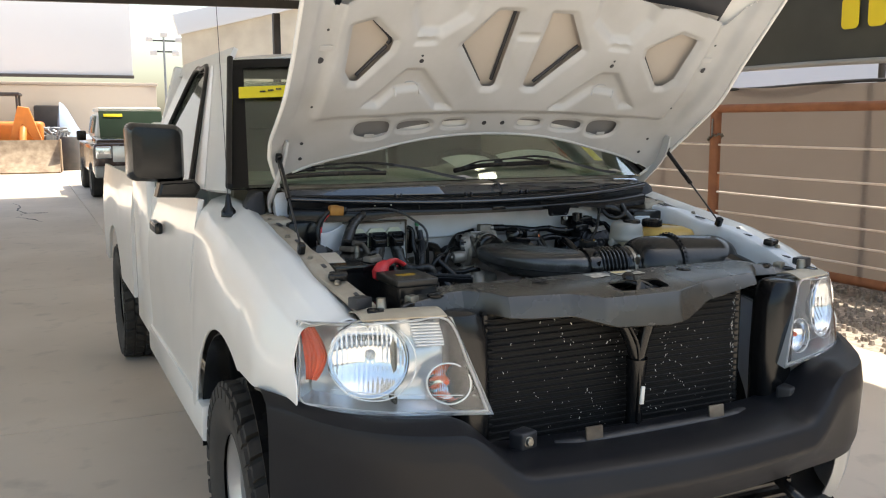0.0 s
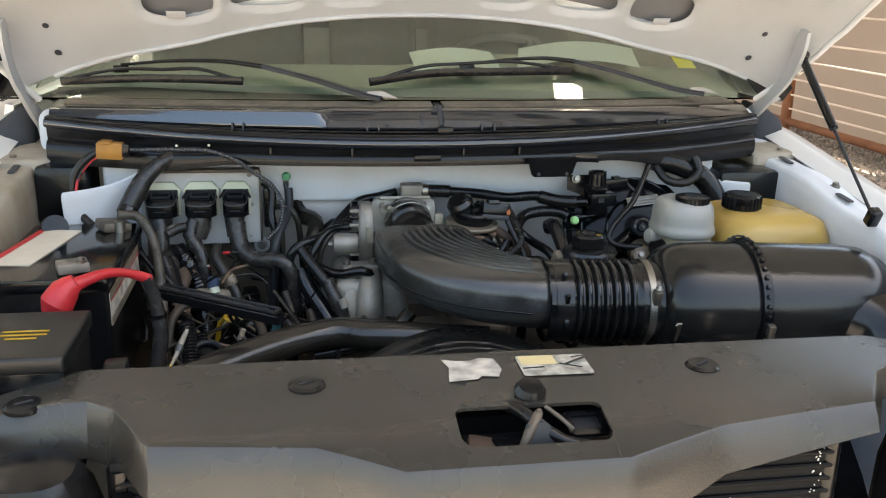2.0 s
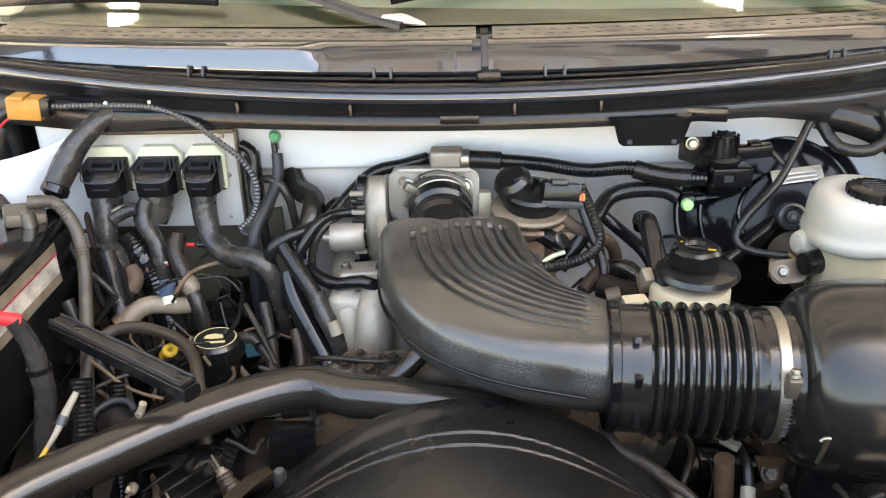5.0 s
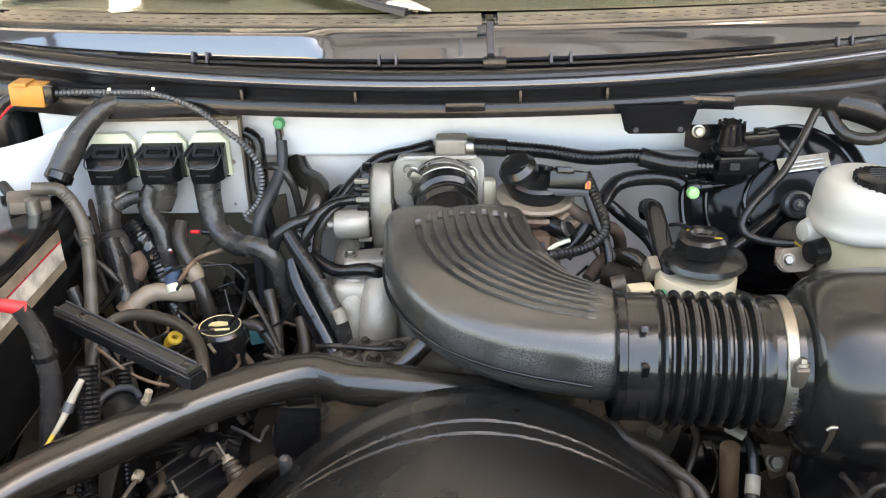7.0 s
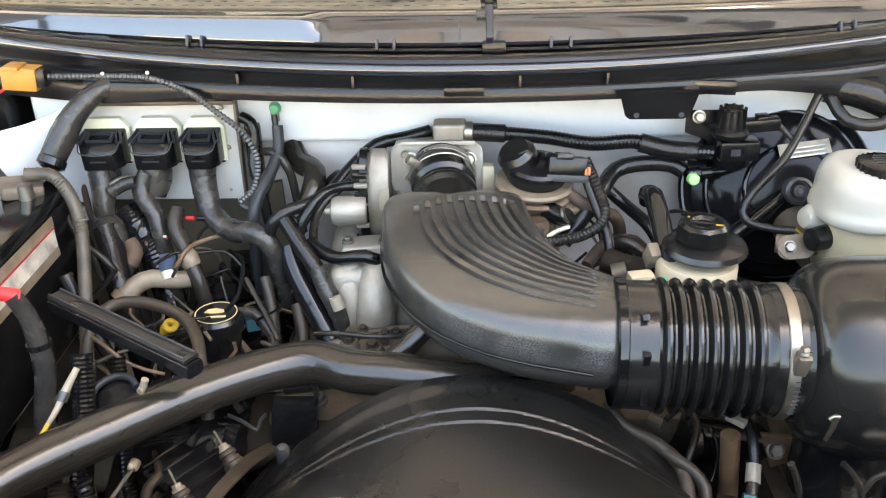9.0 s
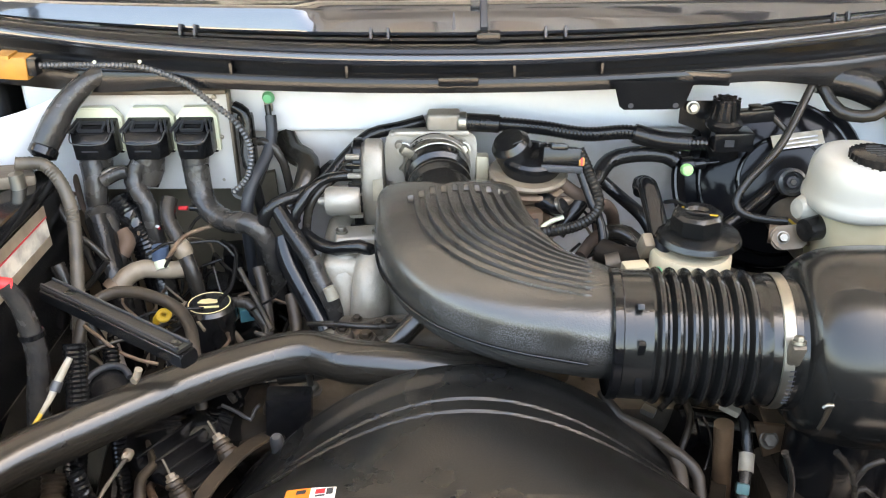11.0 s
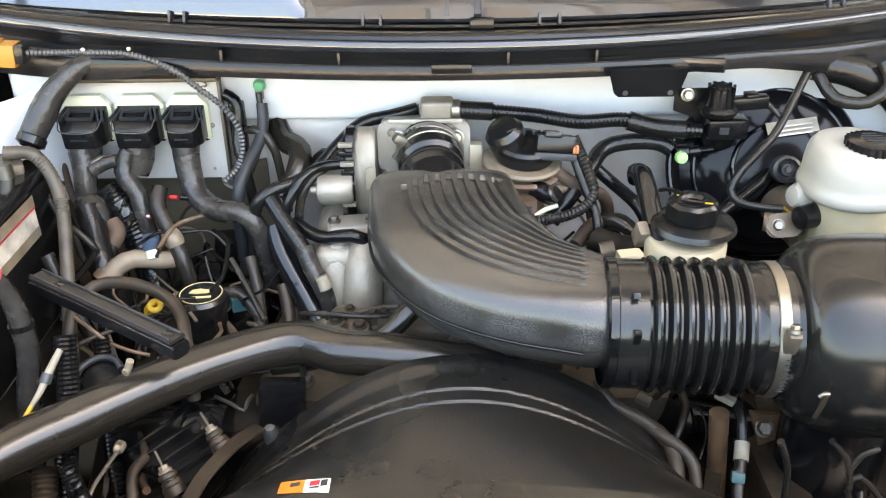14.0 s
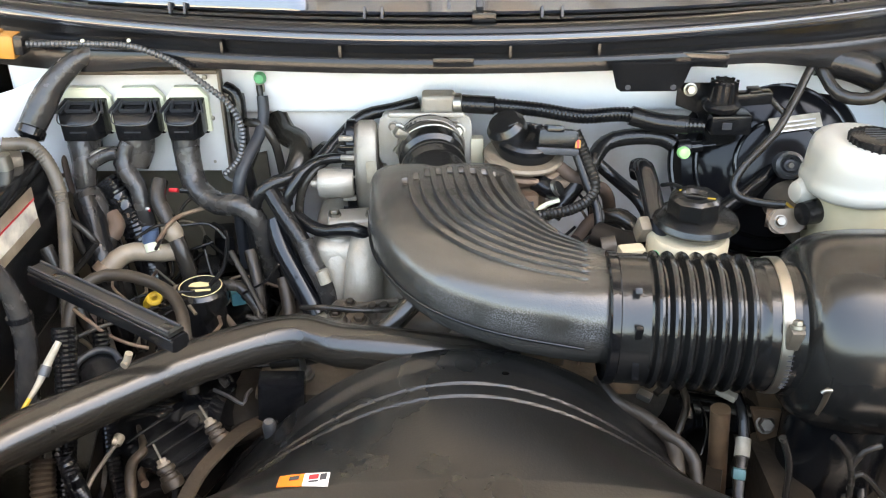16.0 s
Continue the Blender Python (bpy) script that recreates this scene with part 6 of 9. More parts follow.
    for x in (-0.37, -0.35, -0.12, -0.098, 0.10, 0.125, 0.48, 0.5):
        part("cowl_notch", box((0.003, 0.012, 0.014), (x, 1.032 + bow(x), 1.355), (-20, 0, 0), 0), INK, c)
    # ribs and stiffeners under the lip
    for x in (-0.3, -0.15, 0.06, 0.17):
        part("apron_rib", box((0.004, 0.022, 0.03), (x, 1.01 + bow(x), 1.308), bevel=0.001), BLACKP, c)
    part("cowl_bracket", prism([(-0.05, 0.02), (0.05, 0.02), (0.042, -0.012), (0.034, -0.019), (-0.034, -0.019), (-0.04, -0.014)], 0.004, Matrix.Translation((0.232, 0.994, 1.285)) @ pose(0, 0, 0, 99, 0, 0), 0.001), BLACKP, c, "flat black bracket plate")
    for x in (0.206, 0.262):
        part("bracket_hole", lathe([(0, 0.001), (0.0035, 0.001), (0.0037, 0)], axis((x, 0.9915, 1.272), (0, -1, -0.16)), 12), INK, c)
    part("cowl_clip", box((0.06, 0.012, 0.018), (0.305, 1.0 + bow(0.3), 1.298), (0, 3, 0), 0.002), GLOSSP, c)
    part("cowl_clip", box((0.05, 0.012, 0.012), (-0.01, 0.996, 1.305), bevel=0.002), BLACKP, c)
    # dusty louvred grille under the glass
    top = [(0.0, 1.078, 1.3885), (0.5, 1.12, 1.3925), (1, 1.165, 1.389)]
    for x0, x1, owner in ((-0.70, 0.012, c), (0.034, 0.70, c2)):
        def deck(u, v):
            x = x0 + (x1 - x0) * u
            y, z = lerp_table(v, [(p, q) for p, q, _ in top]), lerp_table(v, [(p, q) for p, _, q in top])
            return (x, y + bow(x), z - 0.02 * x * x + 0.0022 + 0.0011 * math.sin(v * 2 * math.pi * 5))
        g = part("cowl_grille", sheet(deck, 40, 50, 0.003), COWLDUST, owner, "tan dusty louvred cowl grille", 40)
        for row, v in enumerate((0.14, 0.34)):
            for i in range(30):
                u = (i + 0.5 + 0.25 * (row % 2)) / 30.6
                p = Vector(deck(u, v))
                part("louvre", box((0.008, 0.0025, 0.001), p + Vector((0, 0, 0.0006)), (3, 0, 0), 0), DKBROWN, g)
    # wipers
    for pts, rod, blade in ((((-0.085, 1.108, 1.402), (-0.136, 1.128, 1.412), (-0.223, 1.172, 1.434), (-0.315, 1.216, 1.452)), ((-0.315, 1.216, 1.452), (-0.40, 1.24, 1.46), (-0.50, 1.262, 1.458), (-0.60, 1.282, 1.448)), ((-0.72, 1.288, 1.418), (-0.57, 1.25, 1.428), (-0.446, 1.214, 1.431), (-0.354, 1.189, 1.43))),
                            (((0.62, 1.19, 1.402), (0.553, 1.212, 1.412), (0.422, 1.232, 1.446), (0.343, 1.246, 1.464)), ((0.343, 1.246, 1.464), (0.28, 1.245, 1.47), (0.2, 1.232, 1.468), (0.10, 1.208, 1.46)), ((-0.106, 1.158, 1.432), (0.018, 1.182, 1.447), (0.164, 1.194, 1.45), (0.33, 1.219, 1.45)))):
        # a flat arm, wide at the pivot, then a thin rod to the middle of the blade
        def arm_ring(s, i):
            w, h = 0.0125 - 0.005 * s, 0.005 - 0.001 * s
            return [(w * x, h * y) for x, y in ((-1, -1), (1, -1), (1, 0.3), (0.75, 1), (-0.75, 1), (-1, 0.3))]
        a = part("wiper_arm", sweep(bmesh.new(), spline(pts, 0.012), arm_ring), BUMPERP, TRUCK, "black wiper arm")
        part("wiper_rod", tube(rod, [0.005, 0.0035, 0.003], 8, 0.015), BLACKP, a)
        part("wiper_blade", sweep(bmesh.new(), spline(blade, 0.012), lambda s, i: [(-0.002, -0.012), (0.002, -0.012), (0.005, -0.002), (0.004, 0.004), (-0.004, 0.004), (-0.005, -0.002)]), RUBBER, a)
        b0, b3 = Vector(blade[0]), Vector(blade[3])
        for f0, f1 in ((0.06, 0.5), (0.5, 0.94)):
            q0, q1 = b0.lerp(b3, f0), b0.lerp(b3, f1)
            mid = Vector(blade[1]).lerp(Vector(blade[2]), 0.5)
            lo, hi = (q0, mid) if f0 < 0.3 else (mid, q1)
            up = Vector((0, 0.004, 0.014))
            part("wiper_frame", tube([lo + (up if f0 > 0.3 else up * 0.2), lo.lerp(hi, 0.5) + up * 1.2, hi + (up if f0 < 0.3 else up * 0.2)], 0.0035, 8, 0.015), BLACKP, a)
        part("blade_clip", box((0.03, 0.016, 0.014), Vector(rod[3]) + Vector((0, -0.004, -0.008)), (0, 0, 15), 0.003), BLACKP, a)
        part("wiper_pivot", hull_mesh([Vector(pts[0]) + Vector(q) for q in ((-0.03, 0.0, 0.004), (0.034, -0.008, 0.0), (0.03, 0.012, 0.0), (-0.03, 0.018, 0.008), (-0.03, 0.002, 0.014), (0.0, 0.0, 0.013), (0.0, 0.014, 0.014))], 0.003), SKINM, a, "pale worn arm head")


def firewall():
    b = part("firewall_beam", box((1.24, 0.03, 0.105), (0, 1.125, 1.25), bevel=0.008, seg=3), BAYPAINT, TRUCK, "white painted firewall beam")

    def low(u, v):
        x = -0.74 + 1.48 * u
        z = 1.215 - 0.55 * v
        return (x, 1.138 + 0.035 * smoothstep(0.05, 0.4, v) - 0.03 * math.exp(-((x - 0.05) / 0.18) ** 2) * smoothstep(0.3, 0.8, v), z)
    part("firewall", sheet(low, 40, 20, 0.01), DUSTWALL, TRUCK, "white painted firewall in shade below the cowl")
    # corner panels from the firewall to the fenders, flanged on top
    for s, p in ((-1, ((-0.50, 1.108, 1.292), (-0.76, 0.88, 1.225))), (1, ((0.49, 1.108, 1.288), (0.76, 0.95, 1.21)))):
        q, w = Vector(p[0]), Vector(p[1])

        def corner(u, v):
            b = q.lerp(w, 0.62 * u)
            dip = 0.02 * math.sin(u * math.pi)
            return (b.x, b.y + (0.012 if v < 0.12 else 0.0) * (1 - v / 0.12) + 0.03 * v + 0.02 * math.sin(u * math.pi), b.z - dip + (0.003 if v < 0.06 else 0) - 0.19 * max(0, v - 0.1))
        part("corner_panel", sheet(corner, 16, 20, 0.003), BAYPAINT, TRUCK, "white painted corner panel")
    # added sheet that gives the lower firewall its dirt-brown, dimly lit tone
    part("firewall_dirt_sheet", sheet(lambda u, v: (-0.64 + 0.36 * u, 1.128 + 0.012 * math.sin(9 * u + 3 * v) * v + 0.05 * v, 1.122 + 0.012 * math.sin(14 * u) - 0.3 * v), 24, 16, 0.008), KHAKIM, TRUCK, "khaki sheet added over the dirty lower firewall")
    part("hinge_box", box((0.1, 0.12, 0.12), (-0.69, 1.14, 1.22), bevel=0.02), BLACKP, TRUCK)
    part("hinge_box", box((0.14, 0.16, 0.14), (0.68, 1.13, 1.19), bevel=0.02), BLACKP, TRUCK)


def control_module():
    m = part("control_module", prism(rounded(0.222, 0.148, 0.006), 0.016, Matrix.Translation((-0.437, 1.104, 1.196)) @ pose(0, 0, 0, 86, 0, 0), 0.002), PLATE, TRUCK, "grey aluminium engine control module")
    part("module_flange", box((0.226, 0.024, 0.006), (-0.437, 1.086, 1.268), bevel=0.002), ALUD, m)
    part("module_edge", box((0.004, 0.014, 0.14), (-0.3245, 1.088, 1.196), bevel=0.001), ALUD, m)
    for x, z in ((-0.536, 1.258), (-0.344, 1.258), (-0.341, 1.2), (-0.345, 1.136), (-0.53, 1.136)):
        part("module_rivet", lathe([(0, 0.003), (0.003, 0.002), (0.0038, 0)], axis((x, 1.086, z), (0, -1, 0)), 10), STEEL, m)
    for x, w in ((-0.507, 0.066), (-0.435, 0.066), (-0.37, 0.056)):
        h = w / 2
        # pale shroud: an arch of a flat top and two legs
        arch = [(-h, -0.045), (-h, 0.004), (-h + 0.012, 0.018), (h - 0.012, 0.018), (h, 0.004), (h, -0.045), (h - 0.006, -0.045), (h - 0.006, -0.002), (h - 0.014, 0.005), (-h + 0.014, 0.005), (-h + 0.006, -0.002), (-h + 0.006, -0.045)]
        s = part("connector_shroud", prism(arch, 0.013, Matrix.Translation((x, 1.09, 1.2285)) @ pose(0, 0, 0, 90, 0, 0), 0.0015), CREAM, m, "pale green-cream connector shroud")
        for k in range(5):
            part("shroud_tooth", box((w * 0.09, 0.006, 0.0035), (x - w * 0.28 + k * w * 0.14, 1.0785, 1.234 - 0.004 - 0.0015 * (k % 2)), bevel=0.001), CREAM, m)
        part("shroud_back", box((w * 0.84, 0.006, 0.05), (x, 1.083, 1.205), bevel=0.001), BLACKP, m)
        # connector with a sloping latch face and a chamfered front
        g = h - 0.004
        c = part("connector", hull_mesh([(x - g, 1.08, 1.234), (x + g, 1.08, 1.234), (x + g, 1.05, 1.224), (x + g - 0.008, 1.032, 1.212), (x - g + 0.008, 1.032, 1.212), (x - g, 1.05, 1.224),
                                         (x - g, 1.08, 1.186), (x + g, 1.08, 1.186), (x + g, 1.052, 1.187), (x + g - 0.008, 1.035, 1.187), (x - g + 0.008, 1.035, 1.187), (x - g, 1.052, 1.187)], 0.001), BLACKP, m, "black harness connector")
        # pale line along the front: the edge highlight put into a tube's colour
        part("face_edge", tube([(x - g, 1.0495, 1.2242), (x - g + 0.008, 1.0318, 1.2122), (x + g - 0.008, 1.0318, 1.2122), (x + g, 1.0495, 1.2242)], 0.0009, 6, 0.004), GREYLOOM, m)
        part("latch_frame", ring_box(x, 1.055, 1.2262, w * 0.5, 0.016, 0.003, 22), BUMPERP, m)
        for k in (-1, 1):
            for q in (0, 1):
                part("latch_arm", box((0.003, 0.024, 0.005), (x + k * (w * 0.33 + 0.006 * q), 1.057, 1.2275), (22, 0, k * 20), 0.001), BUMPERP, m)
        part("face_mark", box((w * 0.34, 0.0006, 0.0022), (x, 1.0335, 1.2), (3, 0, 0), 0), BUMPERP, m)
        part("boot", tube([(x - 0.004, 1.06, 1.19), (x - 0.003, 1.052, 1.165), (x - 0.006, 1.044, 1.145)], [w * 0.36, w * 0.32, w * 0.22], 14), TAPE, m)
    part("mount_ear", prism(rounded(0.03, 0.03, 0.012), 0.006, Matrix.Translation((-0.552, 1.1, 1.225)) @ pose(0, 0, 0, 90, 0, 0), 0.002), PLATE, m)
    part("mount_ear", prism(rounded(0.03, 0.03, 0.012), 0.006, Matrix.Translation((-0.325, 1.1, 1.115)) @ pose(0, 0, 0, 90, 0, 0), 0.002), PLATE, m)
    bolt((-0.325, 1.094, 1.115), (0, -1, 0), 0.007, m)


def intake():
    # broad moulded elbow from the throttle body round to the bellows
    line = spline([(-0.022, 0.972, 1.156), (-0.022, 0.925, 1.152), (-0.012, 0.86, 1.145), (0.012, 0.795, 1.142), (0.062, 0.745, 1.136), (0.12, 0.718, 1.131), (0.16, 0.708, 1.127)], 0.003)

    # across its top: where the columns lie, and which of them sink into the nine grooves
    grooves = [-0.68 + 0.15 * k for k in range(9)]
    cols = [(-math.cos(q * math.pi / 24), None) for q in range(1, 7)]
    for k, c in enumerate(grooves):
        cols += [(c - 0.043, None), (c - 0.031, k), (c, k), (c + 0.031, k), (c + 0.043, None), (c + 0.06, None), (c + 0.094, None)]
    cols += [(0.62 + 0.38 * math.sin(q * math.pi / 20), None) for q in range(1, 10)]
    cols = sorted(q for q in cols if q[1] is not None or q[0] < -0.73 or q[0] > -0.72)
    starts, ends = (0.13, 0.115, 0.105, 0.1, 0.1, 0.105, 0.115, 0.13, 0.155), (0.83, 0.845, 0.86, 0.875, 0.885, 0.89, 0.895, 0.9, 0.905)

    def ring(s, i):
        w = lerp_table(s, [(0, 0.088), (0.08, 0.092), (0.35, 0.097), (0.6, 0.09), (0.82, 0.07), (1, 0.06)])
        h = lerp_table(s, [(0, 0.026), (0.06, 0.035), (0.25, 0.041), (0.55, 0.047), (0.85, 0.051), (1, 0.055)])
        e = lerp_table(s, [(0, 0.55), (0.5, 0.6), (0.85, 0.75), (1, 1.0)])
        drift = -0.17 * smoothstep(0.15, 0.85, s)
        out = []
        for u, k in cols:
            n = u + drift * (1 - u * u) ** 1.5 * (0.6 + 0.4 * u)
            z = h * max(0, 1 - abs(n) ** (2 / e)) ** (e / 2)
            if k is not None:
                z -= 0.0052 * (1 - 0.5 * smoothstep(0.45, 0.85, s)) * smoothstep(starts[k] - 0.012, starts[k] + 0.006, s) * smoothstep(ends[k] + 0.006, ends[k] - 0.012, s)
            out.append((w * n, z))
        for k in range(25):
            q = math.pi * k / 24
            c = math.cos(q)
            out.append((w * abs(c) ** e * (1 if c > 0 else -1), -h * math.sin(q) ** e))
        return out[::-1]
    bm = sweep(bmesh.new(), line, ring)
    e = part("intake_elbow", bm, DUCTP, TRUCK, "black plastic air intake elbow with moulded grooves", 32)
    tang = [(line[min(i + 1, len(line) - 1)] - line[max(i - 1, 0)]).normalized() for i in range(len(line))]
    part("elbow_seam", tube([line[i] + tang[i].cross(Vector((0, 0, 1))).normalized() * (lerp_table(i / (len(line) - 1), [(0, 0.088), (0.35, 0.097), (0.6, 0.09), (0.82, 0.07), (1, 0.06)]) + 0.001) + Vector((0, 0, -0.012)) for i in range(4, len(line) - 8, 8)], 0.0018, 6, 0.01), BLACKP, e)
    part("elbow_flange", lathe([(0.066, 0), (0.069, 0.002), (0.069, 0.01), (0.066, 0.013)], axis((0.142, 0.7045, 1.121), (1, -0.05, -0.02)), 40), GLOSSP, e)
    # short collar to the throttle body
    cm = axis((-0.03, 0.95, 1.148), (-0.12, 0.94, 0.28))
    part("throttle_collar", lathe([(0, 0), (0.042, 0), (0.043, 0.03), (0.039, 0.036), (0.039, 0.04), (0.043, 0.046), (0.043, 0.052), (0.039, 0.058), (0.039, 0.062), (0.0435, 0.068), (0.0435, 0.1), (0.041, 0.112), (0, 0.112)], cm, 40), BELLOWSM, e, "ribbed black throttle collar")
    part("collar_clamp", lathe([(0.0436, 0.084), (0.0448, 0.085), (0.0448, 0.093), (0.0436, 0.094)], cm, 40), STEEL, e)
    part("clamp_screw", box((0.02, 0.012, 0.012), (-0.078, 1.018, 1.202), (0, 35, 20), 0.003), STEEL, e)
    # bellows
    way = Vector((1, -0.06, -0.02)).normalized()
    m = axis((0.148, 0.7035, 1.121), way)
    prof = [(0.0, 0.0), (0.067, 0.0), (0.0675, 0.034), (0.0695, 0.036)]
    for i in range(7):
        h = 0.039 + 0.0148 * i
        prof += [(0.0665, h), (0.0705, h + 0.0018), (0.0716, h + 0.0042), (0.0706, h + 0.0068), (0.0665, h + 0.009), (0.0628, h + 0.0108), (0.0628, h + 0.0128)]
    prof += [(0.066, 0.146), (0.068, 0.148), (0.0685, 0.176), (0.0, 0.176)]
    b = part("intake_bellows", lathe(prof, m, 72), BELLOWSM, TRUCK, "black corrugated rubber intake bellows")
    for a in (-55, -20, 15):
        t = radians(a)
        d = (Vector((0, -math.cos(t), 0)) + Vector((0, 0, -math.sin(t))))
        c = m.translation + way * 0.018 + d * 0.0685
        part("bellows_tab", box((0.007, 0.006, 0.02), c, (-math.degrees(t), 0, 0), 0.001), BLACKP, b)
    k = part("band_clamp", lathe([(0.0692, 0.157), (0.0705, 0.158), (0.0705, 0.168), (0.0692, 0.169)], m, 56), STEEL, TRUCK, "worm-drive steel band clamp")
    c = m.translation + way * 0.163 + Vector((0, -0.066, 0.028))
    part("clamp_housing", box((0.014, 0.014, 0.032), c, (22, 0, 0), 0.004), ALUD, k)
    bolt(c + Vector((0, -0.004, 0.016)), (0, 0.3, 1), 0.005, k)
    for i in range(9):
        t = radians(-8 + 4.5 * i)
        part("clamp_slot", box((0.006, 0.0006, 0.0012), m.translation + way * 0.163 + Vector((0, -0.0708 * math.cos(t), -0.0708 * math.sin(t))), (-math.degrees(t), 0, 0), 0), INK, k)
    # canister
    m2 = axis((0.322, 0.694, 1.114), Vector((1, -0.03, -0.03)))
    can = part("air_filter_canister", lathe([(0, 0), (0.068, 0.0), (0.07, 0.006), (0.079, 0.0095), (0.088, 0.0165), (0.0945, 0.026), (0.0992, 0.038), (0.1022, 0.052), (0.104, 0.07), (0.105, 0.09), (0.105, 0.145), (0.104, 0.153)], m2, 64), CANP, TRUCK, "black cylindrical air filter housing")
    part("canister_band", lathe([(0.104, 0.151), (0.111, 0.153), (0.112, 0.169), (0.105, 0.171)], m2, 64), BLACKP, can)
    for i in range(44):
        t = 2 * math.pi * i / 44
        q = m2 @ Vector((0.1125 * math.cos(t), 0.1125 * math.sin(t), 0.161))
        part("band_tooth", lathe([(0, 0.004), (0.004, 0.003), (0.0045, 0)], axis(q, q - m2 @ Vector((0, 0, 0.161))), 6), BLACKP, can)
    part("canister_end", lathe([(0.104, 0.169), (0.103, 0.33), (0.098, 0.37), (0.084, 0.40), (0.06, 0.415), (0, 0.418)], m2, 64), CANP, can)
    part("canister_latch", box((0.012, 0.014, 0.05), m2 @ Vector((0, 0, 0.161)) + Vector((0, -0.112, -0.02)), (10, 0, 0), 0.003), STEEL, can)
    part("canister_snorkel", tube([(0.64, 0.66, 1.10), (0.70, 0.60, 1.08), (0.73, 0.5, 1.05), (0.73, 0.42, 1.0)], [0.075, 0.065, 0.055, 0.05], 24, 0.01), CANP, can)
    part("resonator", lathe([(0, 0), (0.05, 0.0), (0.055, 0.01), (0.055, 0.1), (0, 0.11)], axis((0.40, 0.68, 0.93), (0, 0, 1)), 32), BLACKP, can)


def throttle():
    t = part("throttle_body", box((0.112, 0.05, 0.09), (-0.05, 1.072, 1.168), (-12, 0, 0), 0.008, 3), ALU, TRUCK, "cast aluminium throttle body")
    part("throttle_flange", prism(rounded(0.125, 0.07, 0.014), 0.012, Matrix.Translation((-0.048, 1.06, 1.178)) @ pose(0, 0, 0, 78, 0, 0), 0.003), ALU, t)
    part("throttle_bore", lathe([(0.042, 0), (0.046, 0.003), (0.046, 0.012), (0.042, 0.016)], axis((-0.04, 1.05, 1.175), (0, -1, -0.2)), 36), ALU, t)
    for x, z in ((-0.09, 1.222), (-0.008, 1.222), (-0.005, 1.165)):
        b = bolt((x, 1.045, z - 0.02), (0, -1, 0.25), 0.005, t, ALUD)
    part("inlet_boss", box((0.045, 0.03, 0.035), (-0.03, 1.07, 1.223), (0, 0, 0), 0.006, 3), ALU, t)
    # gear housing with its notched black cover, and the motor can
    g = part("actuator_housing", lathe([(0, 0), (0.05, 0), (0.053, 0.004), (0.053, 0.022), (0.048, 0.028), (0, 0.03)], Matrix.Translation((-0.112, 1.035, 1.148)) @ pose(0, 0, 0, 0, -90, 0) @ Matrix.Diagonal((1.25, 0.62, 1, 1)), 36), ALU, t)
    part("actuator_cover", lathe([(0, 0), (0.054, 0), (0.054, 0.01), (0.05, 0.013), (0, 0.013)], Matrix.Translation((-0.14, 1.035, 1.148)) @ pose(0, 0, 0, 0, -90, 0) @ Matrix.Diagonal((1.25, 0.62, 1, 1)), 36), BLACKP, t)
    for i in range(9):
        part("cover_clip", box((0.018, 0.007, 0.006), (-0.148, 1.005 - 0.003 * abs(i - 4), 1.206 - 0.0145 * i), (0, 0, 0), 0.0015), GLOSSP if i % 2 else ALU, t)
    part("top_ledge", box((0.1, 0.012, 0.006), (-0.046, 1.05, 1.2165), (-12, 0, 0), 0.002), ALU, t)
    for x in (-0.083, -0.004):
        bolt((x, 1.042, 1.196), (0, -1, 0.25), 0.0075, t, STEEL)
    part("neck_clamp", tube([(-0.088, 1.03, 1.172), (-0.078, 1.028, 1.185), (-0.068, 1.028, 1.193)], 0.0035, 8), STEEL, t)
    part("inlet_neck", lathe([(0.037, 0), (0.041, 0.006), (0.041, 0.016), (0.036, 0.02), (0.036, 0.03), (0.039, 0.034), (0.039, 0.044), (0.034, 0.05)], axis((-0.04, 1.048, 1.172), (0, -1, -0.25)), 36), GLOSSP, t, "black rubber inlet neck")
    part("actuator_label", box((0.001, 0.014, 0.03), (-0.118, 1.002, 1.155), (0, 0, -70), 0), TAGM, t)
    part("drive_motor", lathe([(0, 0), (0.018, 0), (0.02, 0.003), (0.02, 0.04), (0.017, 0.046), (0.006, 0.048), (0.005, 0.056), (0, 0.056)], axis((-0.142, 1.0, 1.141), (-1, -0.05, 0)), 28), ALU, t, "dull cylindrical throttle motor")
    part("motor_lead", tube([(-0.15, 1.03, 1.17), (-0.185, 1.06, 1.165), (-0.21, 1.08, 1.13)], 0.01, 10), RUBBER, t)
    part("sensor_block", box((0.018, 0.03, 0.035), (0.022, 1.055, 1.165), (-10, 0, 0), 0.004), BEIGE, t)
    part("sensor_plug", box((0.022, 0.03, 0.028), (0.048, 1.04, 1.152), (-10, 0, 10), 0.004), BLACKP, t)
    part("plug_lock", box((0.006, 0.008, 0.02), (0.058, 1.022, 1.15), (0, 0, 0), 0.001), RED, t)
    # intake manifold below
    m = part("intake_manifold", box((0.14, 0.16, 0.18), (-0.12, 1.0, 1.0), (0, 0, 0), 0.02, 3), MANIF, TRUCK, "soiled cast aluminium intake manifold")
    for x, y in ((-0.155, 0.94), (-0.12, 0.915), (-0.17, 0.99)):
        part("runner", tube([(x, y + 0.04, 1.09), (x - 0.005, y, 1.06), (x - 0.01, y - 0.02, 0.95)], [0.022, 0.026, 0.028], 14), MANIF, m)
    part("manifold_pad", box((0.07, 0.04, 0.02), (-0.14, 0.97, 1.10), (0, 0, 8), 0.006, 3), ALU, m)
    for x in (-0.165, -0.118):
        bolt((x, 0.965, 1.112), (0, 0, 1), 0.006, m)
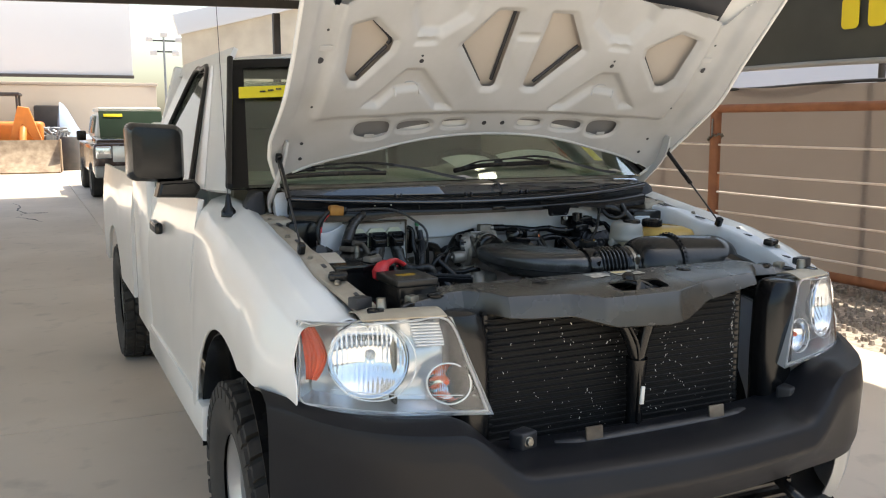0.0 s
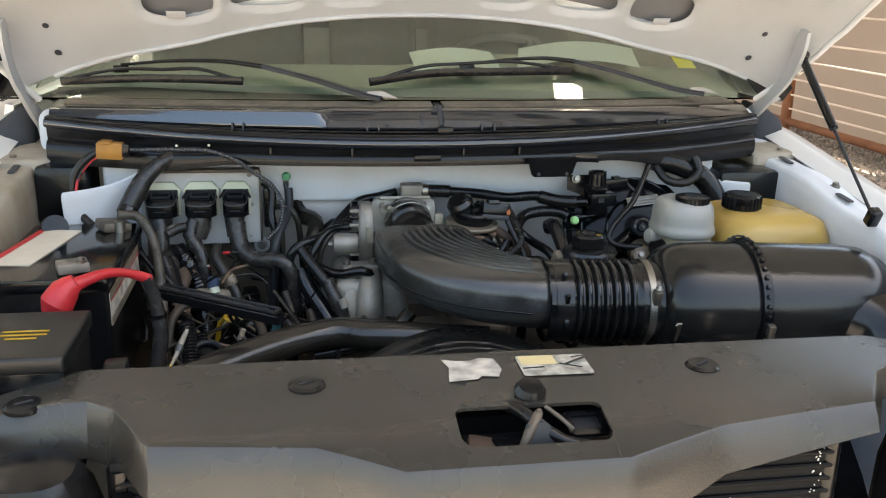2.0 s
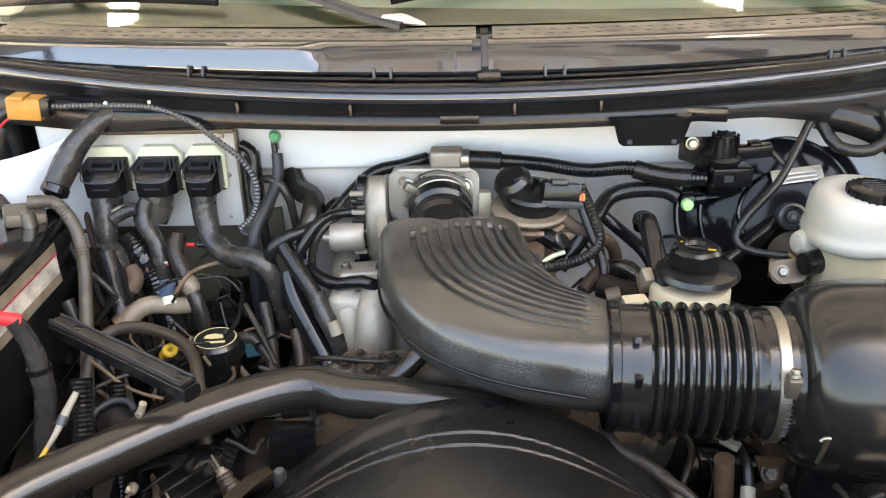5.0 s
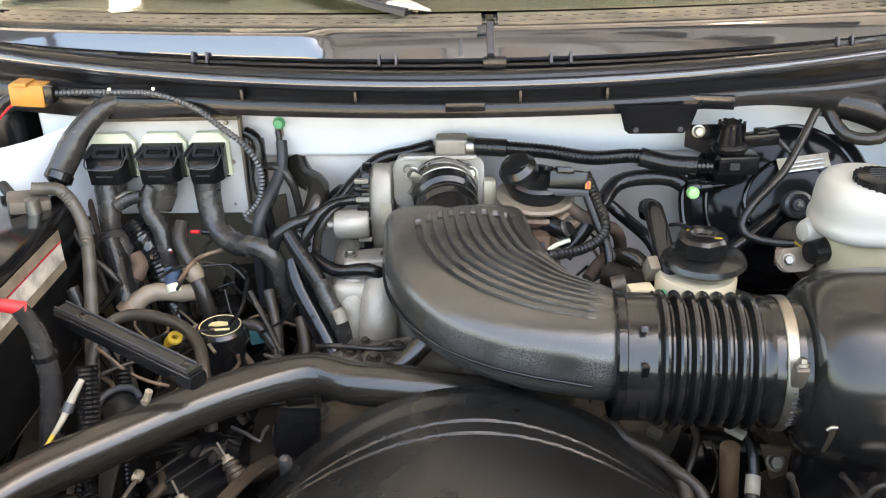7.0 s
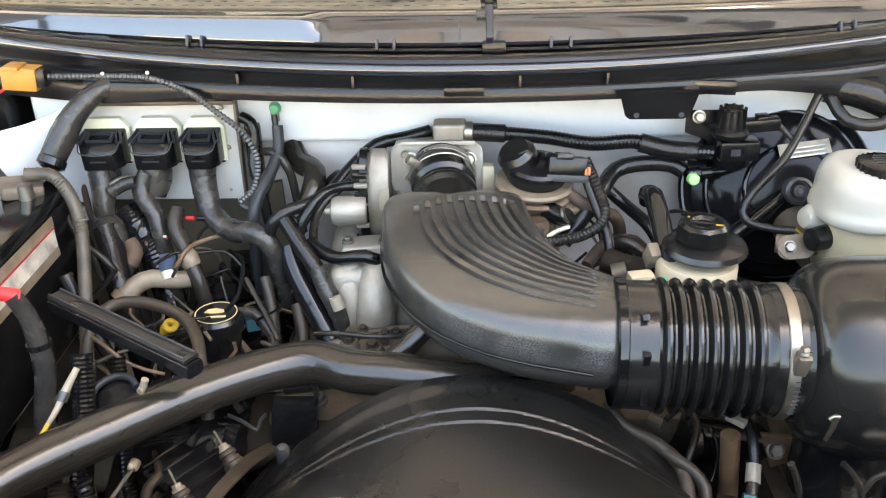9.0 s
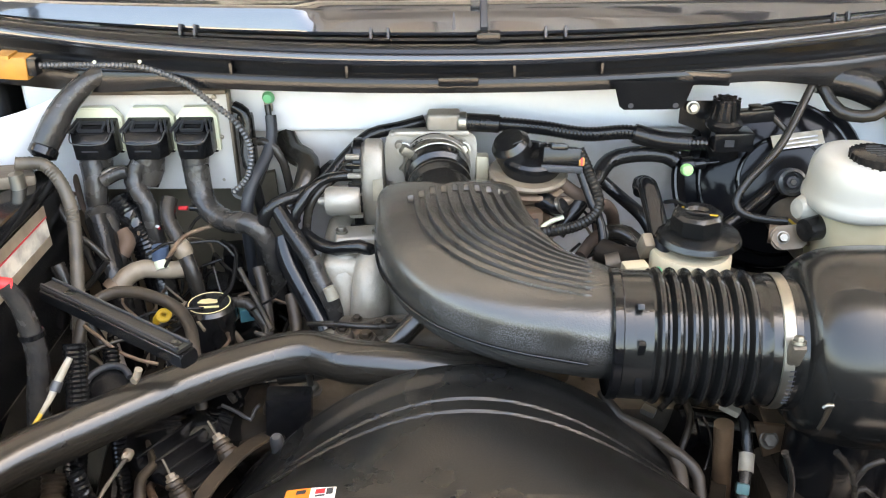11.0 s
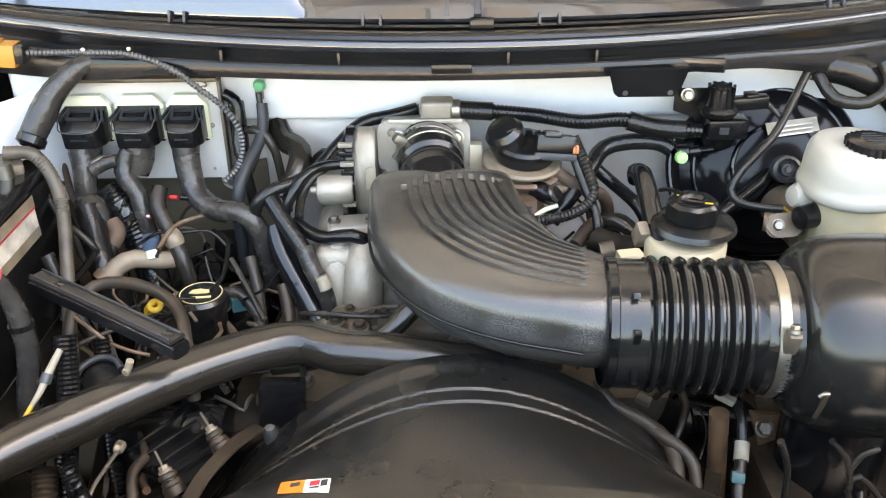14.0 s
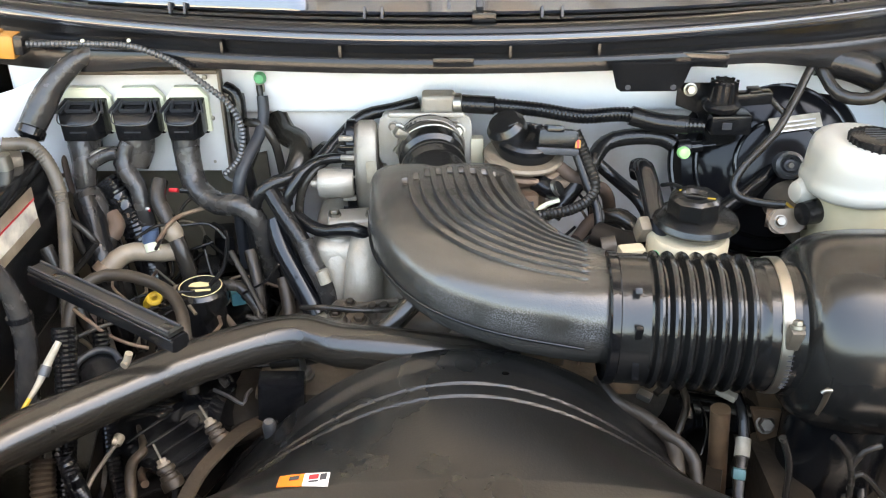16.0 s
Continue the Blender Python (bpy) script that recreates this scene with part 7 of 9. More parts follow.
    part("timing_cover", box((0.30, 0.06, 0.2), (-0.02, 0.87, 0.93), (0, 0, 0), 0.02, 3), ALUD, TRUCK, "stained cast timing cover")
    for i in range(8):
        bolt((-0.15 + 0.035 * i, 0.83, 1.0 + 0.012 * math.sin(i * 2)), (0, -0.4, 1), 0.006, bpy.data.objects["timing_cover"], ALUD if i % 2 else STEEL)
    part("manifold_floor", box((0.62, 0.42, 0.05), (0.05, 1.0, 0.93), bevel=0.02), ALUD, TRUCK)
    # EGR valve, right of the throttle body
    v = part("egr_valve", lathe([(0, -0.012), (0.036, -0.012), (0.04, -0.006), (0.04, 0.01), (0.036, 0.014), (0.02, 0.016), (0, 0.016)], axis((0.085, 1.015, 1.187), (0.06, -0.15, 1)), 32), BLACKP, TRUCK, "black valve head on a brown metal valve")
    part("valve_dome", lathe([(0, -0.016), (0.024, -0.016), (0.026, -0.01), (0.026, 0.012), (0.02, 0.02), (0, 0.022)], axis((0.062, 1.02, 1.203), (-0.4, -0.35, 0.85)), 28), BELLOWSM, v)
    part("dome_mark", box((0.012, 0.006, 0.001), (0.066, 1.0, 1.221), (-30, -20, 10), 0), BUMPERP, v)
    part("valve_ring", lathe([(0.03, -0.004), (0.051, -0.004), (0.053, 0), (0.05, 0.003), (0.03, 0.003)], axis((0.082, 1.015, 1.173), (0.05, -0.1, 1)), 36), TANPIPE, v)
    part("valve_ring", lathe([(0.03, -0.004), (0.05, -0.004), (0.052, 0), (0.048, 0.003), (0.03, 0.003)], axis((0.082, 1.015, 1.160), (0.05, -0.1, 1)), 36), BROWNM, v)
    part("valve_body", lathe([(0.034, 0), (0.036, -0.02), (0.03, -0.04), (0.034, -0.06), (0.04, -0.1), (0, -0.1)], pose(0.082, 1.015, 1.158), 20), BROWNM, v)
    part("valve_flange", box((0.05, 0.03, 0.035), (0.072, 0.965, 1.125), (0, 0, 12), 0.005, 2), BROWNM, v)
    part("flange_recess", box((0.02, 0.004, 0.02), (0.082, 0.949, 1.125), (0, 0, 12), 0.001), INK, v)
    part("valve_boss", lathe([(0, 0.014), (0.01, 0.013), (0.012, 0)], axis((0.05, 0.975, 1.148), (0, -1, 0.3)), 14), TANPIPE, v)
    bolt((0.068, 0.955, 1.147), (0, -0.8, 0.6), 0.005, v, BROWNM)
    q = part("valve_plug", box((0.052, 0.028, 0.022), (0.122, 1.0, 1.203), (-15, 6, 6), 0.004), BLACKP, v)
    part("plug_latch", box((0.022, 0.022, 0.008), (0.118, 0.996, 1.217), (-15, 6, 6), 0.002), GLOSSP, v)
    part("plug_rib", box((0.012, 0.012, 0.006), (0.096, 1.005, 1.216), (-15, 6, 30), 0.001), BLACKP, v)
    part("plug_seat", box((0.056, 0.03, 0.01), (0.121, 0.996, 1.187), (-15, 6, 6), 0.003), BUMPERP, v)


def right_side():
    # purge valve on its bracket
    p = part("purge_valve", lathe([(0, 0), (0.0225, 0), (0.025, 0.004), (0.025, 0.008), (0.0215, 0.011), (0.0185, 0.0125), (0.0145, 0.036), (0.011, 0.039), (0, 0.039)], axis((0.338, 1.035, 1.229), (0, -0.1, 1)), 28), BLACKP, TRUCK, "black purge valve on a bracket")
    for i in range(10):
        t = 2 * math.pi * i / 10
        part("valve_flute", box((0.003, 0.004, 0.026), (0.338 + 0.0165 * math.cos(t), 1.032 + 0.0165 * math.sin(t), 1.2545), (0, 0, math.degrees(t)), 0), GLOSSP, p)
    part("valve_bracket", prism([(-0.05, 0.02), (0.03, 0.02), (0.035, -0.06), (0.0, -0.07), (-0.02, -0.02), (-0.05, -0.01)], 0.004, Matrix.Translation((0.335, 1.06, 1.235)) @ pose(0, 0, 0, 85, 0, 0), 0.001), BLACKP, p)
    part("valve_body", box((0.052, 0.034, 0.026), (0.349, 1.03, 1.212), bevel=0.003), BLACKP, p)
    part("body_slot", box((0.012, 0.002, 0.009), (0.343, 1.0125, 1.212), bevel=0), BUMPERP, p)
    part("valve_connector", box((0.046, 0.018, 0.017), (0.378, 1.035, 1.243), (0, -4, 0), 0.003), BLACKP, p)
    bolt((0.300, 1.05, 1.249), (0, -1, 0.2), 0.0065, p)
    part("connector_clip", box((0.016, 0.02, 0.005), (0.378, 1.034, 1.2535), (0, -4, 0), 0.0015), BLACKP, p)
    # brake booster
    b = part("brake_booster", lathe([(0.135, -0.03), (0.138, -0.01), (0.132, 0.0), (0.128, 0.012), (0.124, 0.018), (0.108, 0.022), (0.104, 0.034), (0.085, 0.042), (0.06, 0.046), (0.056, 0.06), (0.036, 0.064), (0, 0.064)], axis((0.437, 1.10, 1.125), (-0.08, -0.93, 0.36)), 56), BOOSTM, TRUCK, "glossy black brake booster drum")
    m = axis((0.437, 1.10, 1.125), (-0.08, -0.93, 0.36))
    part("booster_boss", lathe([(0.022, 0.06), (0.022, 0.085), (0.017, 0.088), (0.016, 0.078), (0, 0.078)], m @ pose(0.007, -0.002, 0) @ Matrix.Diagonal((0.85, 0.85, 1, 1)), 24), GREYLOOM, b)
    part("boss_bore", lathe([(0, 0.086), (0.008, 0.086), (0.01, 0.078)], m @ pose(0.007, -0.002, 0), 20), INK, b)
    part("boss_bolt", lathe([(0, 0.09), (0.004, 0.09), (0.005, 0.084)], m @ pose(0.007, -0.002, 0), 6), STEEL, b)
    for rr, hh, q in ((0.134, -0.006, 0.0055), (0.106, 0.027, 0.0045), (0.058, 0.056, 0.003)):
        part("booster_rim", lathe([(rr + q * math.cos(2 * math.pi * i / 10), hh + q * math.sin(2 * math.pi * i / 10)) for i in range(11)], m, 56), GLOSSP, b)
    part("booster_label", box((0.072, 0.001, 0.02), (0.448, 1.056, 1.20), (-40, -4, 8), 0), TAGM, b)
    for i in range(3):
        part("print_bar", box((0.05, 0.001, 0.002), (0.449, 1.0525 - 0.003 * i, 1.204 - 0.005 * i), (-40, -4, 8), 0), BUMPSTEEL, b)
    # master cylinder and reservoir
    mc = part("master_cylinder", tube([(0.44, 1.03, 1.10), (0.455, 0.93, 1.085), (0.47, 0.80, 1.07)], [0.03, 0.024, 0.022], 18), ALUD, TRUCK, "cast brake master cylinder")
    def tank(c, w, d, h, name, mat, label, r=0.035, top=0.85):
        bm = bmesh.new()
        rings = []
        for k, (sc, z) in enumerate(((0.7, -0.5), (0.86, -0.47), (0.9, -0.3), (0.9, -0.06), (1.0, 0.0), (1.0, 0.16), (0.97, 0.3), (top, 0.44), (top * 0.7, 0.5))):
            rings.append([bm.verts.new((c[0] + x * sc, c[1] + y * sc, c[2] + z * h)) for x, y in rounded(w, d, r, 6)])
        bm.faces.new(rings[0][::-1]), bm.faces.new(rings[-1])
        for a, q in zip(rings, rings[1:]):
            for i in range(len(a)):
                j = (i + 1) % len(a)
                bm.faces.new((a[i], a[j], q[j], q[i]))
        return part(name, bm, mat, TRUCK, label, 50)
    def loft(rings, c, w, d, corner):
        bm = bmesh.new()
        loops = [[bm.verts.new((c[0] + x * sc, c[1] + y * sc + dy, c[2] + z)) for x, y in rounded(w, d, corner, 9)] for sc, z, dy in rings]
        bm.faces.new(loops[0][::-1]), bm.faces.new(loops[-1])
        for a, q in zip(loops, loops[1:]):
            for i in range(len(a)):
                j = (i + 1) % len(a)
                bm.faces.new((a[i], a[j], q[j], q[i]))
        return bm
    dome = [(0.86, -0.011, 0), (1.0, -0.009, 0), (1.045, -0.005, 0), (1.05, 0.0, 0), (1.035, 0.005, 0), (1.0, 0.009, 0), (0.985, 0.016, 0), (0.975, 0.028, 0), (0.95, 0.038, 0), (0.9, 0.047, 0), (0.82, 0.053, 0), (0.72, 0.056, 0), (0.55, 0.057, 0)]
    r = part("brake_fluid_reservoir", loft(dome, (0.468, 0.905, 1.184), 0.11, 0.125, 0.052), TANK, TRUCK, "milky white brake fluid reservoir", 50)
    part("lower_chamber", loft([(0.7, -0.1, 0.004), (0.8, -0.09, 0.004), (0.86, -0.06, 0.002), (0.86, -0.02, 0), (0.88, -0.008, 0)], (0.472, 0.905, 1.184), 0.106, 0.125, 0.045), FLUID, r, "yellowed lower chamber of the reservoir", 50)
    part("inlet_bulb", lathe([(0, 0.03), (0.012, 0.027), (0.017, 0.018), (0.017, 0.0)], axis((0.428, 0.915, 1.165), (-1, -0.3, 0.1)), 20), TANK, r)
    br = part("reservoir_bracket", prism(rounded(0.05, 0.03, 0.014), 0.006, Matrix.Translation((0.395, 0.9, 1.132)) @ pose(0, 0, 0, 62, 0, 10), 0.002), TANPIPE, r, "soiled mounting ear")
    bolt((0.386, 0.893, 1.135), (-0.1, -0.9, 0.5), 0.006, br)
    part("level_sensor", lathe([(0, 0.03), (0.014, 0.028), (0.016, 0)], axis((0.432, 0.893, 1.15), (-1, -0.4, 0)), 16), RUBBER, r)
    cap(0.475, 0.885, 1.2365, 0.03, 0.014, r)
    d = tank((0.638, 0.93, 1.115), 0.225, 0.22, 0.2, "coolant_reservoir", COOLANT, "amber stained coolant reservoir", 0.05, 0.86)
    part("reservoir_seam", prism(rounded(0.231, 0.226, 0.052, 8), 0.005, pose(0.638, 0.93, 1.12), 0.001), COOLANT, d)
    part("filler_neck", lathe([(0.036, -0.03), (0.034, 0.0), (0.034, 0.01)], pose(0.593, 0.92, 1.215), 24), COOLANT, d)
    cap(0.593, 0.92, 1.216, 0.036, 0.028, d)
    part("coolant_hose", tube([(0.74, 0.86, 1.13), (0.765, 0.76, 1.13), (0.77, 0.68, 1.10), (0.74, 0.6, 1.0)], 0.022, 14), RUBBER, d)
    # power steering reservoir
    ps = part("steering_fluid_reservoir", lathe([(0, -0.12), (0.04, -0.12), (0.046, -0.09), (0.047, -0.025), (0.044, -0.02), (0, -0.02)], pose(0.262, 0.845, 1.165), 32), BEIGE, TRUCK, "yellowed power steering reservoir with black cap")
    part("reservoir_skirt", lathe([(0, -0.012), (0.046, -0.014), (0.0495, -0.01), (0.047, -0.004), (0.03, 0.0), (0, 0.002)], pose(0.27, 0.85, 1.168), 36), BELLOWSM, ps)
    cp = part("reservoir_cap", lathe([(0.012, 0.022), (0.016, 0.026), (0.026, 0.026), (0.030, 0.022), (0.031, 0.004), (0.024, 0.0)], pose(0.266, 0.85, 1.166), 8), BELLOWSM, ps)
    part("cap_recess", lathe([(0, 0.018), (0.015, 0.018)], pose(0.266, 0.85, 1.166), 16), INK, ps)
    part("cap_rib", box((0.044, 0.006, 0.008), (0.266, 0.85, 1.187), (0, 0, -20), 0.002), BELLOWSM, ps)
    part("cap_print", box((0.009, 0.0022, 0.0008), (0.281, 0.838, 1.1924), (0, 0, -14), 0), YELLOW, ps)
    part("cap_print", box((0.005, 0.002, 0.0008), (0.252, 0.862, 1.1924), (0, 0, 30), 0), YELLOW, ps)
    h = part("breather_hose", tube([(0.222, 0.955, 1.178), (0.224, 0.935, 1.186), (0.227, 0.90, 1.170), (0.230, 0.865, 1.147)], 0.0125, 16), GLOSSP, TRUCK, "short shiny breather hose")
    part("hose_cap", lathe([(0.0125, -0.01), (0.0125, 0), (0.0105, 0.008), (0.006, 0.012), (0, 0.013)], axis((0.222, 0.957, 1.178), (0, 0.85, 0.35)), 16), GLOSSP, h)
    part("hose_tail", tube([(0.230, 0.867, 1.148), (0.231, 0.84, 1.135), (0.230, 0.80, 1.11)], 0.0105, 14), BUMPERP, h)
    part("hose_tie", lathe([(0.0108, 0), (0.0128, 0.002), (0.0128, 0.008), (0.0108, 0.01)], axis((0.2305, 0.822, 1.124), (0, 0.85, 0.5)), 16), GREEN, h)
    part("hose_clip", box((0.014, 0.02, 0.03), (0.212, 0.86, 1.142), (30, 0, 10), 0.004), TANPIPE, ps)
    part("bracket_tab", box((0.03, 0.02, 0.02), (0.195, 0.83, 1.125), (0, 0, 10), 0.004), BEIGE, ps)
    # vacuum harness along the firewall
    v = part("vacuum_hose", tube([(-0.01, 1.065, 1.226), (0.03, 1.06, 1.226), (0.1, 1.055, 1.221), (0.16, 1.05, 1.213), (0.22, 1.05, 1.215), (0.27, 1.045, 1.203), (0.32, 1.03, 1.206)], 0.0105, 12, ripple=0.0012), BLACKP, TRUCK, "black corrugated vacuum hose")
    part("hose_cuff", tube([(0.0, 1.066, 1.226), (0.045, 1.06, 1.225)], 0.0125, 14), RUBBER, v)
    part("hose_sleeve", tube([(0.225, 1.05, 1.214), (0.262, 1.046, 1.205), (0.30, 1.04, 1.203)], 0.013, 14), RUBBER, v)
    part("hose_collar", lathe([(0.012, 0), (0.014, 0.002), (0.014, 0.012), (0.012, 0.014)], axis((-0.012, 1.066, 1.226), (1, 0, 0)), 16), STEEL, v)
    v2 = part("purge_hose", tube([(0.12, 0.98, 1.10), (0.165, 1.01, 1.15), (0.195, 1.05, 1.174), (0.235, 1.055, 1.182), (0.27, 1.055, 1.180), (0.287, 1.05, 1.172)], 0.0115, 14), RUBBER, TRUCK, "black rubber purge hose")
    part("hose_fitting", lathe([(0.009, 0), (0.0115, 0.003), (0.0115, 0.018), (0.008, 0.02), (0.008, 0.034), (0.003, 0.036), (0.003, 0.052), (0, 0.052)], axis((0.290, 1.045, 1.168), (1, -0.03, 0.12)), 18), BLACKP, v2)
    part("fitting_lock", lathe([(0, 0.01), (0.007, 0.009), (0.0085, 0.005), (0.0085, 0)], axis((0.297, 1.035, 1.167), (0, -1, 0.2)), 18), LIME, v2, "lime green quick-connect lock")
    # looped wires by the reservoirs
    part("harness_loop", tube([(0.47, 1.07, 1.275), (0.49, 1.04, 1.245), (0.53, 1.03, 1.243), (0.555, 1.035, 1.265), (0.548, 1.05, 1.29)], 0.0085, 12), LOOM, TRUCK, "taped harness loop")
    part("heater_hose", tube([(0.47, 1.08, 1.28), (0.52, 1.07, 1.272), (0.58, 1.06, 1.24), (0.61, 1.04, 1.18), (0.61, 1.02, 1.10), (0.61, 1.024, 1.046), (0.61, 1.042, 0.936)], 0.022, 16), RUBBER, TRUCK, "black taped heater hose")


def cap(x, y, z, r, h, parent):
    c = part("cap", lathe([(0, h), (r * 0.86, h), (r * 0.98, h * 0.86), (r, h * 0.1), (r * 0.96, 0)], pose(x, y, z), 36), BLACKP, parent, "black ridged screw cap")
    for i in range(24):
        t = 2 * math.pi * i / 24
        part("cap_ridge", box((0.003, 0.0028, h * 0.8), (x + r * math.cos(t), y + r * math.sin(t), z + h * 0.48), (0, 0, math.degrees(t)), 0), BLACKP, parent)
    for k in range(-2, 3):
        part("cap_print", box((r * 0.9 * math.cos(k * 0.45), 0.0018, 0.0012), (x, y + k * r * 0.24, z + h + 0.0004), bevel=0), BUMPERP, parent)


def left_side():
    # battery with its cover, label and cables
    b = part("battery", box((0.18, 0.32, 0.19), (-0.625, 0.83, 1.085), bevel=0.008, seg=3), BLACKP, TRUCK, "black battery with white and red label")
    part("battery_lid", box((0.184, 0.324, 0.022), (-0.625, 0.83, 1.182), bevel=0.006), GLOSSP, b)
    part("battery_label", box((0.07, 0.2, 0.002), (-0.678, 0.845, 1.194), (0, 0, -10), 0), CREAMLABEL, b)
    part("label_stripe", box((0.012, 0.2, 0.002), (-0.7075, 0.85, 1.1944), (0, 0, -10), 0), RED, b)
    part("side_label", box((0.001, 0.25, 0.05), (-0.5335, 0.80, 1.142), bevel=0), STICKERW, b)
    part("label_stripe", box((0.001, 0.25, 0.014), (-0.5325, 0.80, 1.164), bevel=0), TANPIPE, b)
    part("label_line", box((0.001, 0.25, 0.002), (-0.5322, 0.80, 1.155), bevel=0), RED, b)
    part("side_label_edge", box((0.001, 0.25, 0.013), (-0.5328, 0.80, 1.1225), bevel=0), TANPIPE, b)
    t = part("battery_terminal", lathe([(0, 0.02), (0.009, 0.02), (0.0095, 0)], pose(-0.589, 0.705, 1.192), 16), STEEL, b)
    part("terminal_clamp", box((0.045, 0.035, 0.016), (-0.589, 0.705, 1.203), (0, 0, 20), 0.004), ALU, b)
    bolt((-0.575, 0.70, 1.211), (0, 0, 1), 0.006, b)
    t = part("battery_terminal", lathe([(0, 0.02), (0.009, 0.02), (0.0095, 0)], pose(-0.56, 0.93, 1.192), 16), STEEL, b)
    part("terminal_clamp", box((0.05, 0.05, 0.018), (-0.575, 0.95, 1.200), (0, 8, 30), 0.006), ALUD, b)
    part("terminal_boot", tube([(-0.606, 0.628, 1.155), (-0.597, 0.63, 1.17), (-0.585, 0.636, 1.188), (-0.57, 0.64, 1.2)], [0.014, 0.024, 0.021, 0.012], 16), RED, b, "red rubber terminal boot")
    part("positive_cable", tube([(-0.578, 0.638, 1.192), (-0.557, 0.65, 1.199), (-0.532, 0.675, 1.2), (-0.506, 0.70, 1.19), (-0.482, 0.718, 1.174)], [0.011, 0.009, 0.0072, 0.0068, 0.0085], 12), RED, b, "red battery cable")
    part("cable_sleeve", tube([(-0.487, 0.715, 1.178), (-0.478, 0.72, 1.15), (-0.473, 0.718, 1.12), (-0.47, 0.712, 1.08), (-0.476, 0.70, 1.03), (-0.48, 0.68, 0.95)], [0.0095, 0.0115, 0.0125, 0.013, 0.0125], 14), TAPE, b, "black taped cable sleeve")
    part("sleeve_tie", tube([(-0.4725, 0.7175, 1.117), (-0.472, 0.717, 1.111)], 0.0138, 14), GLOSSP, b)
    part("negative_cable", tube([(-0.565, 0.945, 1.22), (-0.53, 0.955, 1.21), (-0.505, 0.94, 1.16), (-0.49, 0.88, 1.08), (-0.485, 0.82, 0.98)], 0.0088, 12, ripple=0.0008), PALELOOM, b, "dusty ribbed negative cable")
    # fuse box in front of the battery
    f = part("fuse_box", box((0.112, 0.15, 0.10), (-0.586, 0.452, 1.135), (0, 0, 0), 0.012, 3), BLACKP, TRUCK, "black fuse box with yellow print")
    part("fuse_box_lid", box((0.118, 0.158, 0.022), (-0.586, 0.452, 1.185), bevel=0.005, seg=3), COVERP, f)
    for k in range(3):
        part("print_bar", box((0.055 - 0.018 * (k == 2), 0.004, 0.0008), (-0.59, 0.458 - 0.012 * k, 1.1966), bevel=0), YELLOW, f)
    part("washer_tank", box((0.09, 0.24, 0.12), (-0.685, 0.46, 1.065), bevel=0.02, seg=3), GLOSSP, TRUCK, "dark plastic box beside the fuse box")
    part("relay", box((0.03, 0.035, 0.09), (-0.49, 0.47, 1.10), (4, 0, 0), 0.005), BLACKP, TRUCK)
    part("relay_base", box((0.028, 0.03, 0.05), (-0.49, 0.47, 1.05), bevel=0.004), STICKER, TRUCK)
    # flat wiring trough
    a, c = Vector((-0.478, 0.783, 1.129)), Vector((-0.283, 0.655, 1.124))
    m = axis(a, c - a)
    w = part("wiring_trough", prism(rounded(0.021, 0.016, 0.003), (c - a).length, m, 0.002), BLACKP, TRUCK, "black flat wiring trough")
    part("trough_lid", prism(rounded(0.02, 0.004, 0.001), (c - a).length * 0.97, m @ pose(0, 0.011, 0.003), 0.001), COVERP, w)
    for k in (-1, 1):
        part("trough_rail", prism(rounded(0.0028, 0.004, 0.001), (c - a).length * 0.96, m @ pose(0.0075 * k, 0.0135, 0.003), 0.0005), BUMPERP, w)
    part("trough_clip", box((0.03, 0.014, 0.022), a.lerp(c, 0.16) + Vector((0, 0, 0.002)), (0, 0, -36), 0.003), GLOSSP, w)
    part("trough_clip", box((0.03, 0.014, 0.022), a.lerp(c, 0.9) + Vector((0, 0, 0.002)), (0, 0, -36), 0.003), GLOSSP, w)
    # valve cover and filler
    def vcover(cx, s):
        def f(u, v):
            x = cx + s * (u - 0.5) * 0.19
            y = 0.72 + 0.46 * v
            e = smoothstep(0, 0.18, u) * smoothstep(1, 0.82, u)
            return (x, y, 0.88 + 0.09 * e + 0.012 * math.sin(v * 20) * e - 0.12 * (1 - u) * 0.3)
        return part("valve_cover", sheet(f, 14, 26, 0.006), GLOSSP, TRUCK, "black valve cover")
    vc = vcover(-0.35, 1)
    vcover(0.32, -1)
    for i in range(4):
        q = part("ignition_coil", box((0.03, 0.05, 0.04), (-0.35, 0.80 + 0.1 * i, 1.0), (0, 0, 10), 0.006), BLACKP, vc)
    o = part("oil_filler", lathe([(0.03, -0.08), (0.03, -0.012), (0.034, -0.01), (0.034, 0.008), (0.03, 0.013), (0, 0.013)], pose(-0.338, 0.912, 1.022), 36), BELLOWSM, TRUCK, "black oil filler cap with pale symbol")
    part("cap_ring", lathe([(0.0262, 0.0133), (0.027, 0.0139), (0.0278, 0.0133)], pose(-0.338, 0.912, 1.022), 36), YELLABEL, o)
    part("cap_symbol", prism([(-0.016, -0.003), (-0.006, -0.006), (0.008, -0.006), (0.018, 0.004), (0.008, 0.002), (-0.002, 0.006), (-0.012, 0.004)], 0.001, pose(-0.338, 0.916, 1.0352, 0, 0, 8), 0), YELLABEL, o)
    part("cap_bars", box((0.026, 0.004, 0.001), (-0.336, 0.901, 1.0355), (0, 0, 6), 0), YELLABEL, o)
    # dipstick, coolant pipe and hoses
    k = part("dipstick_handle", ring_mesh((-0.376, 0.848, 1.056), (0.2, -0.5, 0.85), 0.0062, 0.0036), YELLOW, TRUCK, "yellow dipstick loop")
    part("dipstick_stem", tube([(-0.38, 0.855, 1.054), (-0.393, 0.865, 1.04), (-0.40, 0.87, 1.0)], 0.0045, 8), YELLOW, k)
